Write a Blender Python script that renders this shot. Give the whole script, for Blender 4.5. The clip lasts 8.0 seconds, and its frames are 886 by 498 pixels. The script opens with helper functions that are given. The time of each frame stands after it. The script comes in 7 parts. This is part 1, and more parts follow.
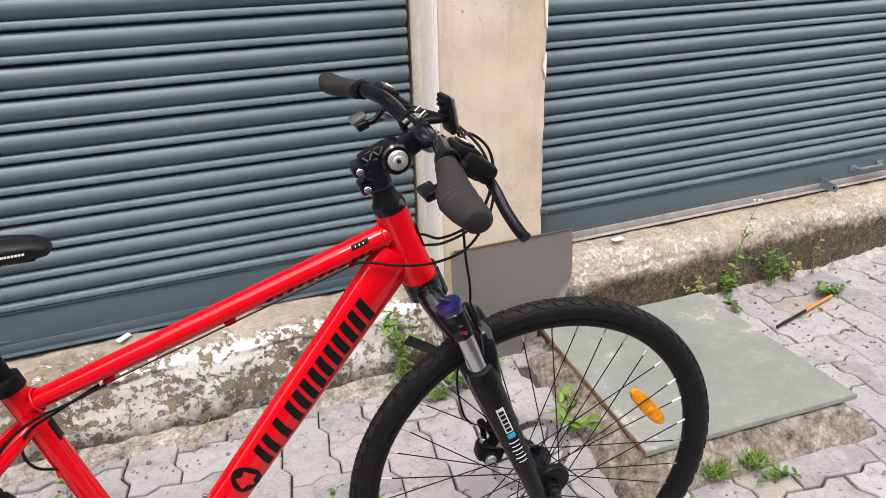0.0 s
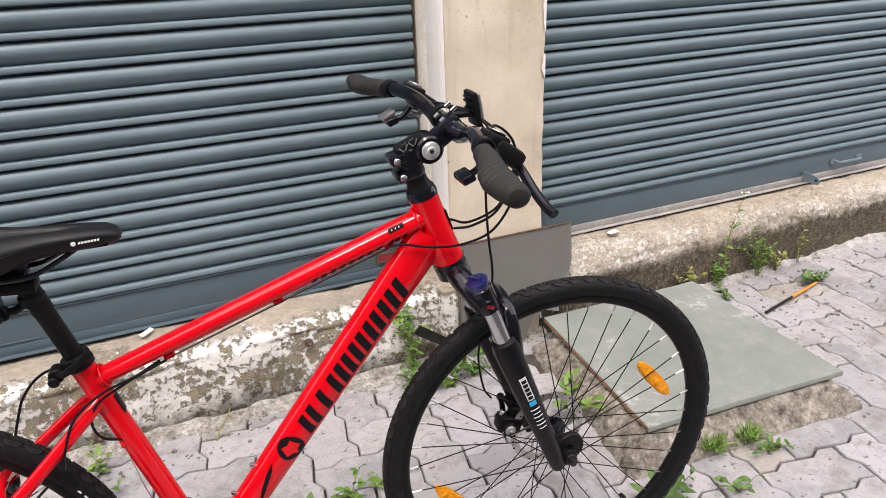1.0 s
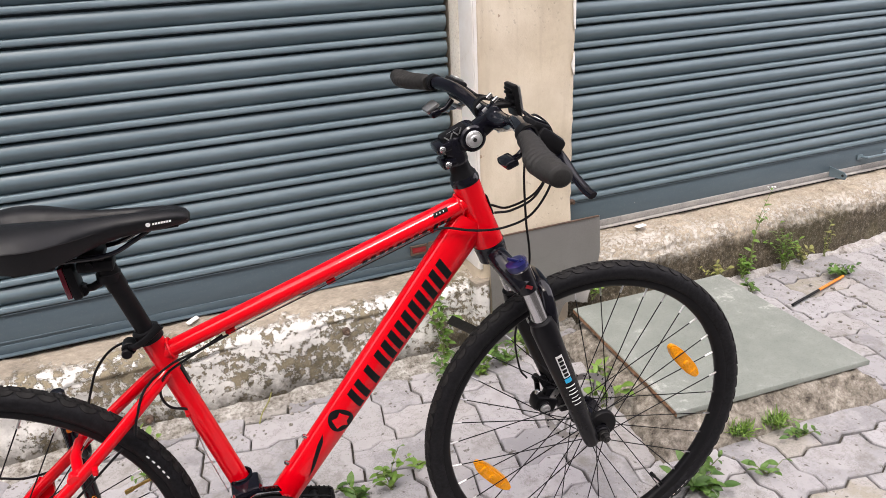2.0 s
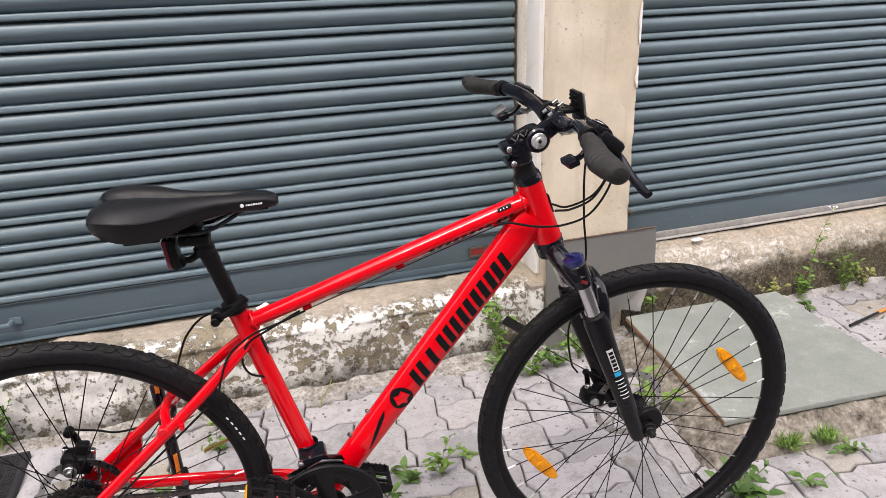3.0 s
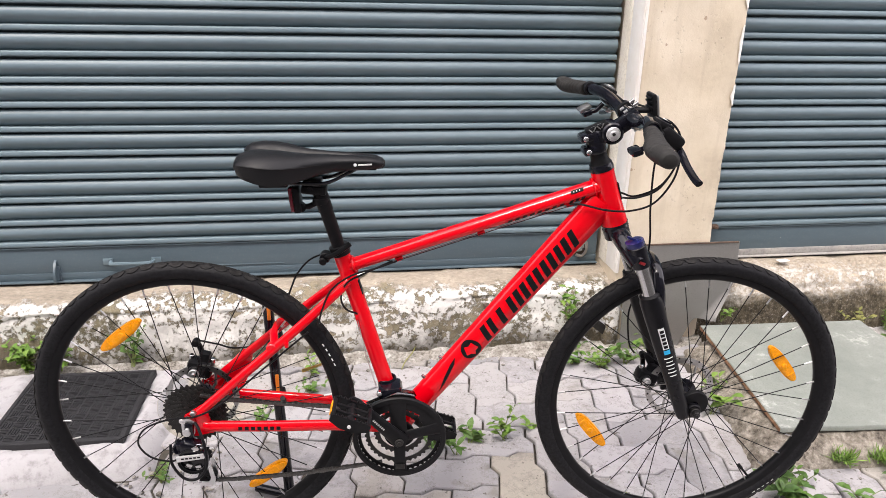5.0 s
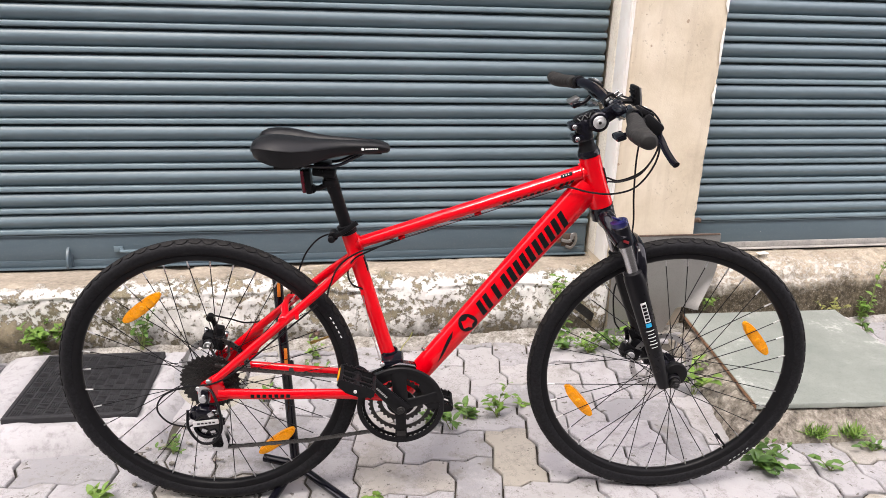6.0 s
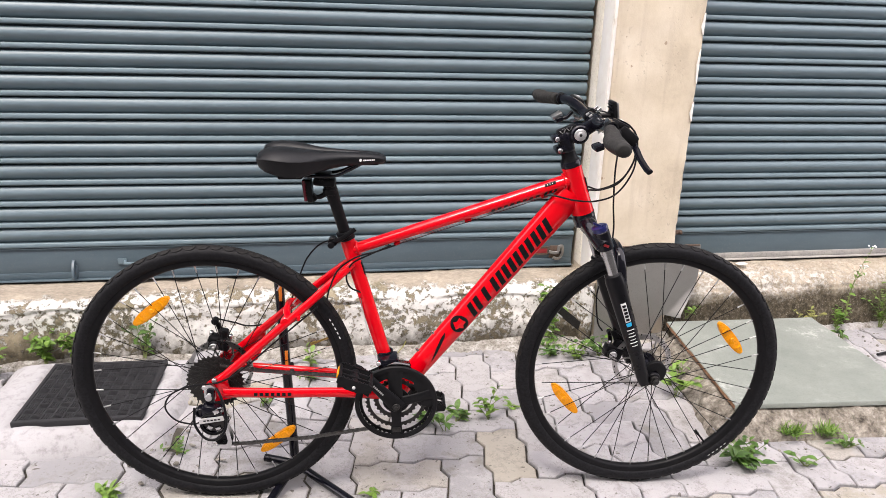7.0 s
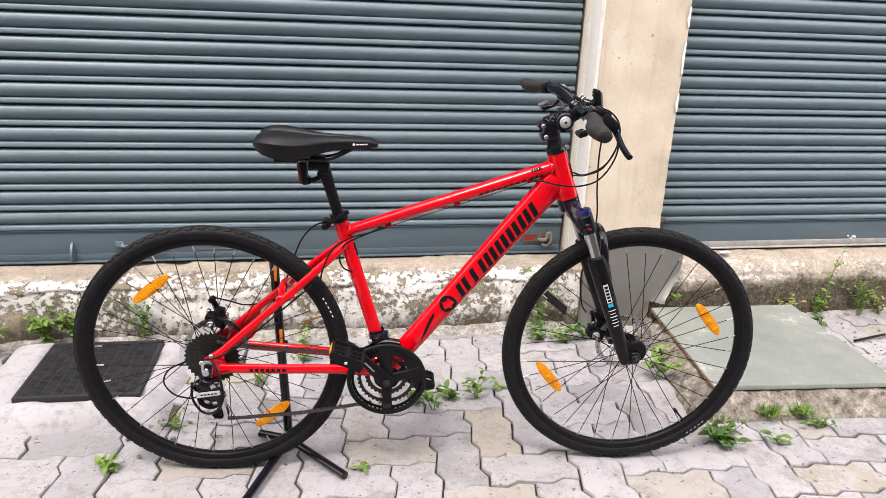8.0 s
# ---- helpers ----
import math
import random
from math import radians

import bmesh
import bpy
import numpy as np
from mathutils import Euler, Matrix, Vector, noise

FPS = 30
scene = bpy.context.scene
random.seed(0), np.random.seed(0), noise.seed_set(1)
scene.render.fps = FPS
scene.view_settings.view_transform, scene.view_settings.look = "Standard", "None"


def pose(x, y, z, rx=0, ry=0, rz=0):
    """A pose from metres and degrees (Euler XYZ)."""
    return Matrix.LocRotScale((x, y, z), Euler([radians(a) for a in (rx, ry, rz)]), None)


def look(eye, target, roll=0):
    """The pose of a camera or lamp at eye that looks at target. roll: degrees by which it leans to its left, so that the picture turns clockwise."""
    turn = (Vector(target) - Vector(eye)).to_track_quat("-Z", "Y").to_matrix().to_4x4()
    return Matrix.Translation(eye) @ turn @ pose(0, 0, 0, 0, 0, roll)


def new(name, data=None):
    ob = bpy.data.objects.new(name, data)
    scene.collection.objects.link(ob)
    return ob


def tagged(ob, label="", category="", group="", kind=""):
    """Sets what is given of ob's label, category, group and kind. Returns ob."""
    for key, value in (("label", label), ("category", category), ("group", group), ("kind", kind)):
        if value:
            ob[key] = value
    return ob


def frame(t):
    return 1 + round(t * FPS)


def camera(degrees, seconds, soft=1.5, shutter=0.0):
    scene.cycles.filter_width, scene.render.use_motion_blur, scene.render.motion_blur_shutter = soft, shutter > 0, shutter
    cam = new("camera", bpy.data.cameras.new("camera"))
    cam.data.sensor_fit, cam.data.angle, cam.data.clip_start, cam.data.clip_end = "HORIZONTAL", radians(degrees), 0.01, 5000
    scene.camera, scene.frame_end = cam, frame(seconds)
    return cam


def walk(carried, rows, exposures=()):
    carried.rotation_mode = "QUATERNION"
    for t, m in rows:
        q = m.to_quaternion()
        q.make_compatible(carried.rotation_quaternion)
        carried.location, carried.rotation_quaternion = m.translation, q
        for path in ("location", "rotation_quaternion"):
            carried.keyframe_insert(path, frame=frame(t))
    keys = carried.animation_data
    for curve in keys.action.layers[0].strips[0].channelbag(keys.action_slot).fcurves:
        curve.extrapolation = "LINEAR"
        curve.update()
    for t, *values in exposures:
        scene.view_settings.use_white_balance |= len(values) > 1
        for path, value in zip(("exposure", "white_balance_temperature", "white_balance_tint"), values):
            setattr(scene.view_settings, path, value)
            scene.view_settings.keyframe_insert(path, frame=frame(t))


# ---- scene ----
cam = camera(63.14, 8.0, soft=0.45)
PATH = [
    (0, (-0.1818, -1.0467, 1.2355), (0.4532, 0.4754, 0.5144), -1.55),
    (0.5, (-0.2465, -1.0791, 1.2369), (0.4080, 0.4307, 0.5073), -1.94),
    (1, (-0.2855, -1.1174, 1.2457), (0.3872, 0.3938, 0.5358), -2.05),
    (1.5, (-0.3121, -1.1430, 1.2453), (0.3452, 0.3747, 0.5352), -2.31),
    (3, (-0.3983, -1.2593, 1.2496), (0.1058, 0.3335, 0.5794), -1.78),
    (3.5, (-0.3895, -1.3091, 1.2504), (0.0172, 0.3133, 0.5852), 0.22),
    (4, (-0.3976, -1.3735, 1.2474), (-0.0876, 0.2728, 0.5890), 0.54),
    (4.5, (-0.4084, -1.4280, 1.2441), (-0.1296, 0.2247, 0.5879), 0.98),
    (5, (-0.4109, -1.4812, 1.2414), (-0.1492, 0.1803, 0.6004), 1.31),
    (6.5, (-0.4667, -1.6728, 1.2237), (-0.1672, -0.0028, 0.6226), 1.95),
    (7, (-0.4706, -1.7235, 1.2255), (-0.1630, -0.0445, 0.6541), 1.80),
    (7.5, (-0.4716, -1.7652, 1.2286), (-0.1570, -0.0886, 0.6544), 2.17),
    (8, (-0.4744, -1.7958, 1.2228), (-0.1503, -0.1258, 0.6347), 2.44),
]
walk(cam, [(t, look(eye, target, roll)) for t, eye, target, roll in PATH],
     exposures=[(0, 1.20), (1.5, 1.20), (3, 1.20), (4, 1.34), (5, 1.44), (6.5, 1.46), (8, 1.48)])

# ---- daylight: a bright, thinly clouded sky ----
SUN_HIGH, SUN_ROUND = 62, 215      # degrees above the horizon; compass bearing it comes from (0 = +y, 90 = +x)
world = bpy.data.worlds.new("sky")
scene.world = world
world.use_nodes = True
wn, wl = world.node_tree.nodes, world.node_tree.links
sky = wn.new("ShaderNodeTexSky")
sky.sky_type = "NISHITA"
sky.sun_disc = False
sky.sun_elevation, sky.sun_rotation = radians(SUN_HIGH), radians(SUN_ROUND)
sky.air_density, sky.dust_density, sky.ozone_density = 1.0, 4.0, 0.6
cloud = wn.new("ShaderNodeMixRGB")
cloud.inputs[0].default_value = 0.55
cloud.inputs[2].default_value = (13.5, 12.1, 12.3, 1)
wl.new(sky.outputs[0], cloud.inputs[1])
wl.new(cloud.outputs[0], wn["Background"].inputs[0])
wn["Background"].inputs[1].default_value = 0.15
sun = new("sun", bpy.data.lights.new("sun", "SUN"))
sun.data.energy, sun.data.angle, sun.data.color = 0.7, radians(14), (1.0, 0.96, 0.9)
a, b = radians(SUN_HIGH), radians(SUN_ROUND)
sun.matrix_world = look((20 * math.sin(b) * math.cos(a), 20 * math.cos(b) * math.cos(a), 20 * math.sin(a)), (0, 0, 0))

# ---- tools for meshes: every shape is a pair (points, faces) ----
def join(*shapes):
    pts, faces = [], []
    for p, f in shapes:
        n = len(pts)
        pts += list(p)
        faces += [tuple(i + n for i in q) for q in f]
    return pts, faces


def moved(shape, m):
    return [tuple(m @ Vector(p)) for p in shape[0]], shape[1]


def mesh_of(name, shape, material, smooth=38):
    me = bpy.data.meshes.new(name)
    me.from_pydata([tuple(p) for p in shape[0]], [], shape[1])
    for m in (material if isinstance(material, (list, tuple)) else [material]):
        me.materials.append(m)
    bm = bmesh.new()
    bm.from_mesh(me)
    bmesh.ops.recalc_face_normals(bm, faces=bm.faces)
    bm.to_mesh(me)
    bm.free()
    me.shade_smooth()
    me.set_sharp_from_angle(angle=radians(smooth))
    return me


def part(name, shape, material, parent=None, label="", smooth=38):
    ob = new(name, mesh_of(name, shape, material, smooth))
    ob.parent = parent
    if label:
        ob["label"] = label
    return ob


def thing(name, m, label, category, group=""):
    ob = new(name)
    ob.empty_display_size = 0.05
    ob.matrix_basis = m
    return tagged(ob, label, category, group)


def spline(pts, n=8):
    """A smooth line through the points."""
    p = [Vector(q) for q in pts]
    p = [2 * p[0] - p[1]] + p + [2 * p[-1] - p[-2]]
    out = []
    for i in range(1, len(p) - 2):
        a, b, c, d = p[i - 1:i + 3]
        for k in range(n):
            t = k / n
            out.append(0.5 * (2 * b + (c - a) * t + (2 * a - 5 * b + 4 * c - d) * t * t + (3 * b - a - 3 * c + d) * t ** 3))
    return out + [p[-2]]


def sweep(pts, r, seg=12, r2=None, caps=True, side=(0, 1, 0), loop=False):
    """A tube along pts; r across the bike's plane, r2 along side (both a number or one for each point)."""
    p = [Vector(q) for q in pts]
    n = len(p)
    ra = list(r) if isinstance(r, (list, tuple)) else [r] * n
    rb = ra if r2 is None else (list(r2) if isinstance(r2, (list, tuple)) else [r2] * n)
    out, faces = [], []
    s = Vector(side)
    for i in range(n):
        d = (p[(i + 1) % n] - p[i - 1]) if loop else (p[min(i + 1, n - 1)] - p[max(i - 1, 0)])
        d = d.normalized() if d.length > 1e-9 else Vector((1, 0, 0))
        s = s - d * s.dot(d)
        s = s.normalized() if s.length > 1e-4 else d.orthogonal().normalized()
        u = d.cross(s)
        for k in range(seg):
            w = 2 * math.pi * k / seg
            out.append(p[i] + u * (math.cos(w) * ra[i]) + s * (math.sin(w) * rb[i]))
    for i in range(n if loop else n - 1):
        for k in range(seg):
            a, b, j = i * seg, ((i + 1) % n) * seg, (k + 1) % seg
            faces.append((a + k, a + j, b + j, b + k))
    if caps and not loop:
        faces += [tuple(range(seg))[::-1], tuple(range((n - 1) * seg, n * seg))]
    return out, faces


def lathe(profile, centre=(0, 0, 0), seg=32, axis="y", closed=False, start=0.0, span=2 * math.pi):
    """Turns (radius, along) points round an axis through centre."""
    c = Vector(centre)
    full = span > 6.28
    m = seg if full else seg + 1
    out, faces = [], []
    for k in range(m):
        w = start + span * k / seg
        for r, h in profile:
            x, z = r * math.cos(w), r * math.sin(w)
            out.append(c + Vector({"y": (x, h, z), "z": (x, z, h), "x": (h, x, z)}[axis]))
    n = len(profile)
    for k in range(seg):
        a, b = k * n, ((k + 1) % m) * n
        for i in range(n if closed else n - 1):
            j = (i + 1) % n
            faces.append((a + i, a + j, b + j, b + i))
    return out, faces


def drum(r, h, centre, axis="y", seg=24, edge=0.0015):
    h = h / 2
    e = min(edge, r * 0.4, h * 0.8)
    return lathe([(0.0001, -h), (r - e, -h), (r, -h + e), (r, h - e), (r - e, h), (0.0001, h)], centre, seg, axis)


def block(size, centre=(0, 0, 0), edge=0.002, m=None):
    """A box with its edges taken off."""
    sx, sy, sz = (s / 2 for s in size)
    e = min(edge, sx * 0.6, sy * 0.6, sz * 0.6)
    bm = bmesh.new()
    bmesh.ops.create_cube(bm, size=2)
    for v in bm.verts:
        v.co = Vector((v.co.x * sx, v.co.y * sy, v.co.z * sz))
    bmesh.ops.bevel(bm, geom=list(bm.edges), offset=e, segments=2, affect="EDGES", profile=0.5)
    bm.verts.index_update()
    q = Matrix.Translation(centre) @ (m or Matrix())
    shape = [tuple(q @ v.co) for v in bm.verts], [tuple(v.index for v in f.verts) for f in bm.faces]
    bm.free()
    return shape


def prism(outline, h0, h1, axis="y"):
    """An outline of (a, b) points given thickness: across y they are x, z; across z they are x, y."""
    n = len(outline)
    put = {"y": lambda a, b, h: (a, h, b), "z": lambda a, b, h: (a, b, h), "x": lambda a, b, h: (h, a, b)}[axis]
    pts = [put(a, b, h0) for a, b in outline] + [put(a, b, h1) for a, b in outline]
    return pts, [tuple(range(n))[::-1], tuple(range(n, 2 * n))] + [(i, (i + 1) % n, n + (i + 1) % n, n + i) for i in range(n)]


def plate_with_hole(outer, inner, h0, h1):
    """A ring between two outlines with as many points each, across y."""
    n = len(outer)
    pts = [(a, h, b) for h in (h0, h1) for o in (outer, inner) for a, b in o]
    faces = []
    for i in range(n):
        j = (i + 1) % n
        faces += [(i, j, n + j, n + i), (2 * n + i, 3 * n + i, 3 * n + j, 2 * n + j), (i, 2 * n + i, 2 * n + j, j), (n + i, n + j, 3 * n + j, 3 * n + i)]
    return pts, faces


def ridge(x, y, z, s):
    return noise.noise(Vector((x * s, y * s, z * s)))


# ---- materials ----
def material(name):
    m = bpy.data.materials.new(name)
    m.use_nodes = True
    return m, m.node_tree.nodes, m.node_tree.links, m.node_tree.nodes["Principled BSDF"]


def ramp(nodes, links, source, stops):
    r = nodes.new("ShaderNodeValToRGB")
    while len(r.color_ramp.elements) > len(stops):
        r.color_ramp.elements.remove(r.color_ramp.elements[-1])
    while len(r.color_ramp.elements) < len(stops):
        r.color_ramp.elements.new(1.0)
    for e, (at, c) in zip(r.color_ramp.elements, stops):
        e.position = at
        e.color = (*c, 1) if len(c) == 3 else c
    links.new(source, r.inputs[0])
    return r.outputs[0]


def grain(nodes, links, scale, detail=6.0, rough=0.6, at=None, kind="ShaderNodeTexNoise"):
    t = nodes.new(kind)
    t.inputs["Scale"].default_value = scale
    if kind == "ShaderNodeTexNoise":
        t.inputs["Detail"].default_value = detail
        t.inputs["Roughness"].default_value = rough
    if at is None:
        at = nodes.new("ShaderNodeTexCoord").outputs["Object"]
    links.new(at, t.inputs["Vector"])
    return t.outputs[0]


def mix(nodes, links, fac, a, b, blend="MIX"):
    x = nodes.new("ShaderNodeMixRGB")
    x.blend_type = blend
    for i, v in enumerate((fac, a, b)):
        if isinstance(v, (int, float)):
            x.inputs[i].default_value = v
        elif isinstance(v, tuple):
            x.inputs[i].default_value = (*v, 1)
        else:
            links.new(v, x.inputs[i])
    return x.outputs[0]


def relief(nodes, links, bsdf, height, strength, distance=0.002):
    b = nodes.new("ShaderNodeBump")
    b.inputs["Strength"].default_value = strength
    b.inputs["Distance"].default_value = distance
    links.new(height, b.inputs["Height"])
    links.new(b.outputs[0], bsdf.inputs["Normal"])
    return b


def plain(name, c, rough=0.4, metal=0.0, coat=0.0, vary=0.12, scale=60, bump=0.15, spec=0.5):
    """Paint, rubber, plastic or metal: one colour with slight wear in colour, gloss and relief."""
    m, n, l, b = material(name)
    g = grain(n, l, scale, 5)
    dark, light = tuple(v * (1 - vary) for v in c), tuple(min(1, v * (1 + vary)) for v in c)
    l.new(ramp(n, l, g, [(0.3, dark), (0.7, light)]), b.inputs["Base Color"])
    g2 = grain(n, l, scale * 0.23, 4)
    l.new(ramp(n, l, g2, [(0.3, (max(0.03, rough - 0.08),) * 3), (0.7, (min(1, rough + 0.1),) * 3)]), b.inputs["Roughness"])
    b.inputs["Metallic"].default_value = metal
    b.inputs["Coat Weight"].default_value = coat
    b.inputs["Coat Roughness"].default_value = 0.02
    b.inputs["Specular IOR Level"].default_value = spec
    if bump:
        relief(n, l, b, grain(n, l, scale * 6, 3), bump, 0.0006)
    return m


RED = plain("red_paint", (0.70, 0.0002, 0.0075), 0.34, 0, 0.85, 0.03, 12, 0.01, 0.02)
RED.node_tree.nodes["Principled BSDF"].inputs["Coat IOR"].default_value = 1.5
BLACK_GLOSS = plain("gloss_black_paint", (0.005, 0.005, 0.0085), 0.14, 0, 0.35, 0.2, 40, 0.03, 0.2)
BLACK_MATT = plain("matt_black_alloy", (0.0075, 0.0075, 0.0085), 0.36, 0, 0, 0.2, 80, 0.1, 0.11)
BLACK_SATIN = plain("satin_black_paint", (0.006, 0.006, 0.0075), 0.30, 0, 0.12, 0.2, 60, 0.03, 0.14)
BLACK_PLASTIC = plain("black_plastic", (0.0085, 0.0085, 0.0095), 0.36, 0, 0, 0.2, 60, 0.12, 0.13)
DUSTY_TREAD = plain("dusty_tread", (0.019, 0.0185, 0.0185), 0.66, 0, 0, 0.5, 90, 0.5, 0.10)
RUBBER = plain("tyre_rubber", (0.0105, 0.0105, 0.012), 0.5, 0, 0, 0.45, 160, 0.5, 0.12)
GRIP_RUBBER = plain("grip_rubber", (0.022, 0.0215, 0.0205), 0.6, 0, 0, 0.2, 220, 0.4, 0.25)
SADDLE_SKIN = plain("saddle_vinyl", (0.0072, 0.0077, 0.0090), 0.40, 0, 0, 0.15, 300, 0.35, 0.24)
CHROME = plain("bright_steel", (0.55, 0.55, 0.55), 0.16, 1.0, 0, 0.06, 40, 0.02)
ALLOY = plain("brushed_alloy", (0.6, 0.6, 0.6), 0.34, 1.0, 0, 0.1, 90, 0.08)
DARK_STEEL = plain("dark_steel", (0.035, 0.034, 0.033), 0.42, 0.7, 0, 0.3, 120, 0.15)
CHAIN_STEEL = plain("chain_steel", (0.09, 0.088, 0.085), 0.4, 0.8, 0, 0.3, 200, 0.15)
ROTOR_STEEL = plain("rotor_steel", (0.5, 0.49, 0.48), 0.3, 1.0, 0, 0.12, 100, 0.08)
SILVER = plain("satin_silver", (0.62, 0.62, 0.62), 0.3, 0.45, 0, 0.08, 60, 0.05)
BLUE_CAP = plain("blue_anodised_cap", (0.012, 0.015, 0.11), 0.25, 0.3, 0.6, 0.2, 80, 0.05)
AMBER = plain("amber_plastic", (0.82, 0.32, 0.004), 0.3, 0, 0.2, 0.14, 260, 0.8, 0.2)
WHITE_PRINT = plain("white_print", (0.8, 0.8, 0.8), 0.45, 0, 0, 0.05, 60, 0)
BLUE_PRINT = plain("blue_print", (0.02, 0.42, 0.75), 0.45, 0, 0, 0.05, 60, 0)
BLACK_PRINT = plain("black_print", (0.008, 0.008, 0.009), 0.4, 0, 0, 0.1, 60, 0, 0.12)
DARK_RED = plain("dark_red_print", (0.25, 0.01, 0.015), 0.35, 0, 0.3, 0.1, 60, 0)
RED_LENS = plain("red_lens", (0.12, 0.002, 0.012), 0.2, 0, 0.8, 0.1, 60, 0.1)
ORANGE_TAPE = plain("orange_tape", (0.78, 0.24, 0.025), 0.45, 0, 0, 0.1, 80, 0.1)
GREEN_TAG = plain("yellow_sticker", (0.6, 0.6, 0.02), 0.5, 0, 0, 0.1, 60, 0)
BRASS = plain("brass", (0.5, 0.36, 0.12), 0.35, 1.0, 0, 0.1, 60, 0.05)


def clear_plastic():
    m, n, l, b = material("clear_plastic")
    b.inputs["Base Color"].default_value = (0.9, 0.92, 0.92, 1)
    b.inputs["Roughness"].default_value = 0.12
    b.inputs["Transmission Weight"].default_value = 1.0
    b.inputs["IOR"].default_value = 1.15
    return m


CLEAR = clear_plastic()


def shutter_paint(name, low, high):
    """Blue-grey enamel with dust, runs and a few chips."""
    m, n, l, b = material(name)
    at = n.new("ShaderNodeTexCoord").outputs["Object"]
    map_ = n.new("ShaderNodeMapping")
    map_.inputs["Scale"].default_value = (1, 1, 6)
    l.new(at, map_.inputs["Vector"])
    g = grain(n, l, 2.5, 8, 0.65, map_.outputs[0])
    base = ramp(n, l, g, [(0.3, low), (0.7, high)])
    fine = grain(n, l, 160, 4, 0.6)
    base = mix(n, l, ramp(n, l, fine, [(0.55, (0, 0, 0)), (0.8, (0.25, 0.25, 0.25))]), base, (0.2, 0.21, 0.2))
    chips = grain(n, l, 38, 3, 0.5)
    base = mix(n, l, ramp(n, l, chips, [(0.785, (0, 0, 0)), (0.79, (1, 1, 1))]), base, (0.45, 0.44, 0.42))
    l.new(base, b.inputs["Base Color"])
    l.new(ramp(n, l, g, [(0.25, (0.34,) * 3), (0.75, (0.46,) * 3)]), b.inputs["Roughness"])
    relief(n, l, b, grain(n, l, 40, 5), 0.12, 0.002)
    return m


def plaster():
    """Weathered beige render: fine sand, scratches, pits and damp stains."""
    m, n, l, b = material("weathered_plaster")
    g = grain(n, l, 3.2, 8, 0.7)
    c = ramp(n, l, g, [(0.3, (0.46, 0.39, 0.29)), (0.46, (0.61, 0.53, 0.405)), (0.56, (0.66, 0.58, 0.455)), (0.72, (0.73, 0.655, 0.535))])
    # pits gathered in patches, long damp runs, and a few rust specks
    pits = grain(n, l, 70, 5, 0.6)
    where = ramp(n, l, grain(n, l, 2.6, 4, 0.55), [(0.46, (0, 0, 0)), (0.60, (1, 1, 1))])
    hole = ramp(n, l, pits, [(0.30, (1, 1, 1)), (0.40, (0, 0, 0))])
    dent = mix(n, l, 1.0, hole, where, "MULTIPLY")
    c = mix(n, l, mix(n, l, 0.6, (0, 0, 0), dent), c, (0.25, 0.20, 0.145))
    drip = n.new("ShaderNodeMapping")
    drip.inputs["Scale"].default_value = (9, 9, 0.7)
    l.new(n.new("ShaderNodeTexCoord").outputs["Object"], drip.inputs["Vector"])
    c = mix(n, l, ramp(n, l, grain(n, l, 2.0, 6, 0.6, drip.outputs[0]), [(0.52, (0, 0, 0)), (0.70, (0.35,) * 3)]), c, (0.40, 0.33, 0.24))
    speck = grain(n, l, 30, 2, 0.5)
    c = mix(n, l, ramp(n, l, speck, [(0.725, (0, 0, 0)), (0.74, (0.6,) * 3)]), c, (0.22, 0.12, 0.06))
    l.new(c, b.inputs["Base Color"])
    b.inputs["Roughness"].default_value = 0.9
    low = n.new("ShaderNodeMath")
    low.operation = "SUBTRACT"
    l.new(mix(n, l, 0.25, grain(n, l, 12, 4), grain(n, l, 220, 3)), low.inputs[0])
    l.new(dent, low.inputs[1])
    relief(n, l, b, low.outputs[0], 0.45, 0.006)
    return m


def old_white():
    """Old cream-white limewash with smudges."""
    m, n, l, b = material("old_white_paint")
    g = grain(n, l, 9, 8, 0.7)
    l.new(ramp(n, l, g, [(0.26, (0.66, 0.6, 0.49)), (0.4, (0.84, 0.81, 0.75)), (0.7, (0.9, 0.89, 0.865))]), b.inputs["Base Color"])
    b.inputs["Roughness"].default_value = 0.8
    relief(n, l, b, grain(n, l, 120, 5), 0.4, 0.002)
    return m


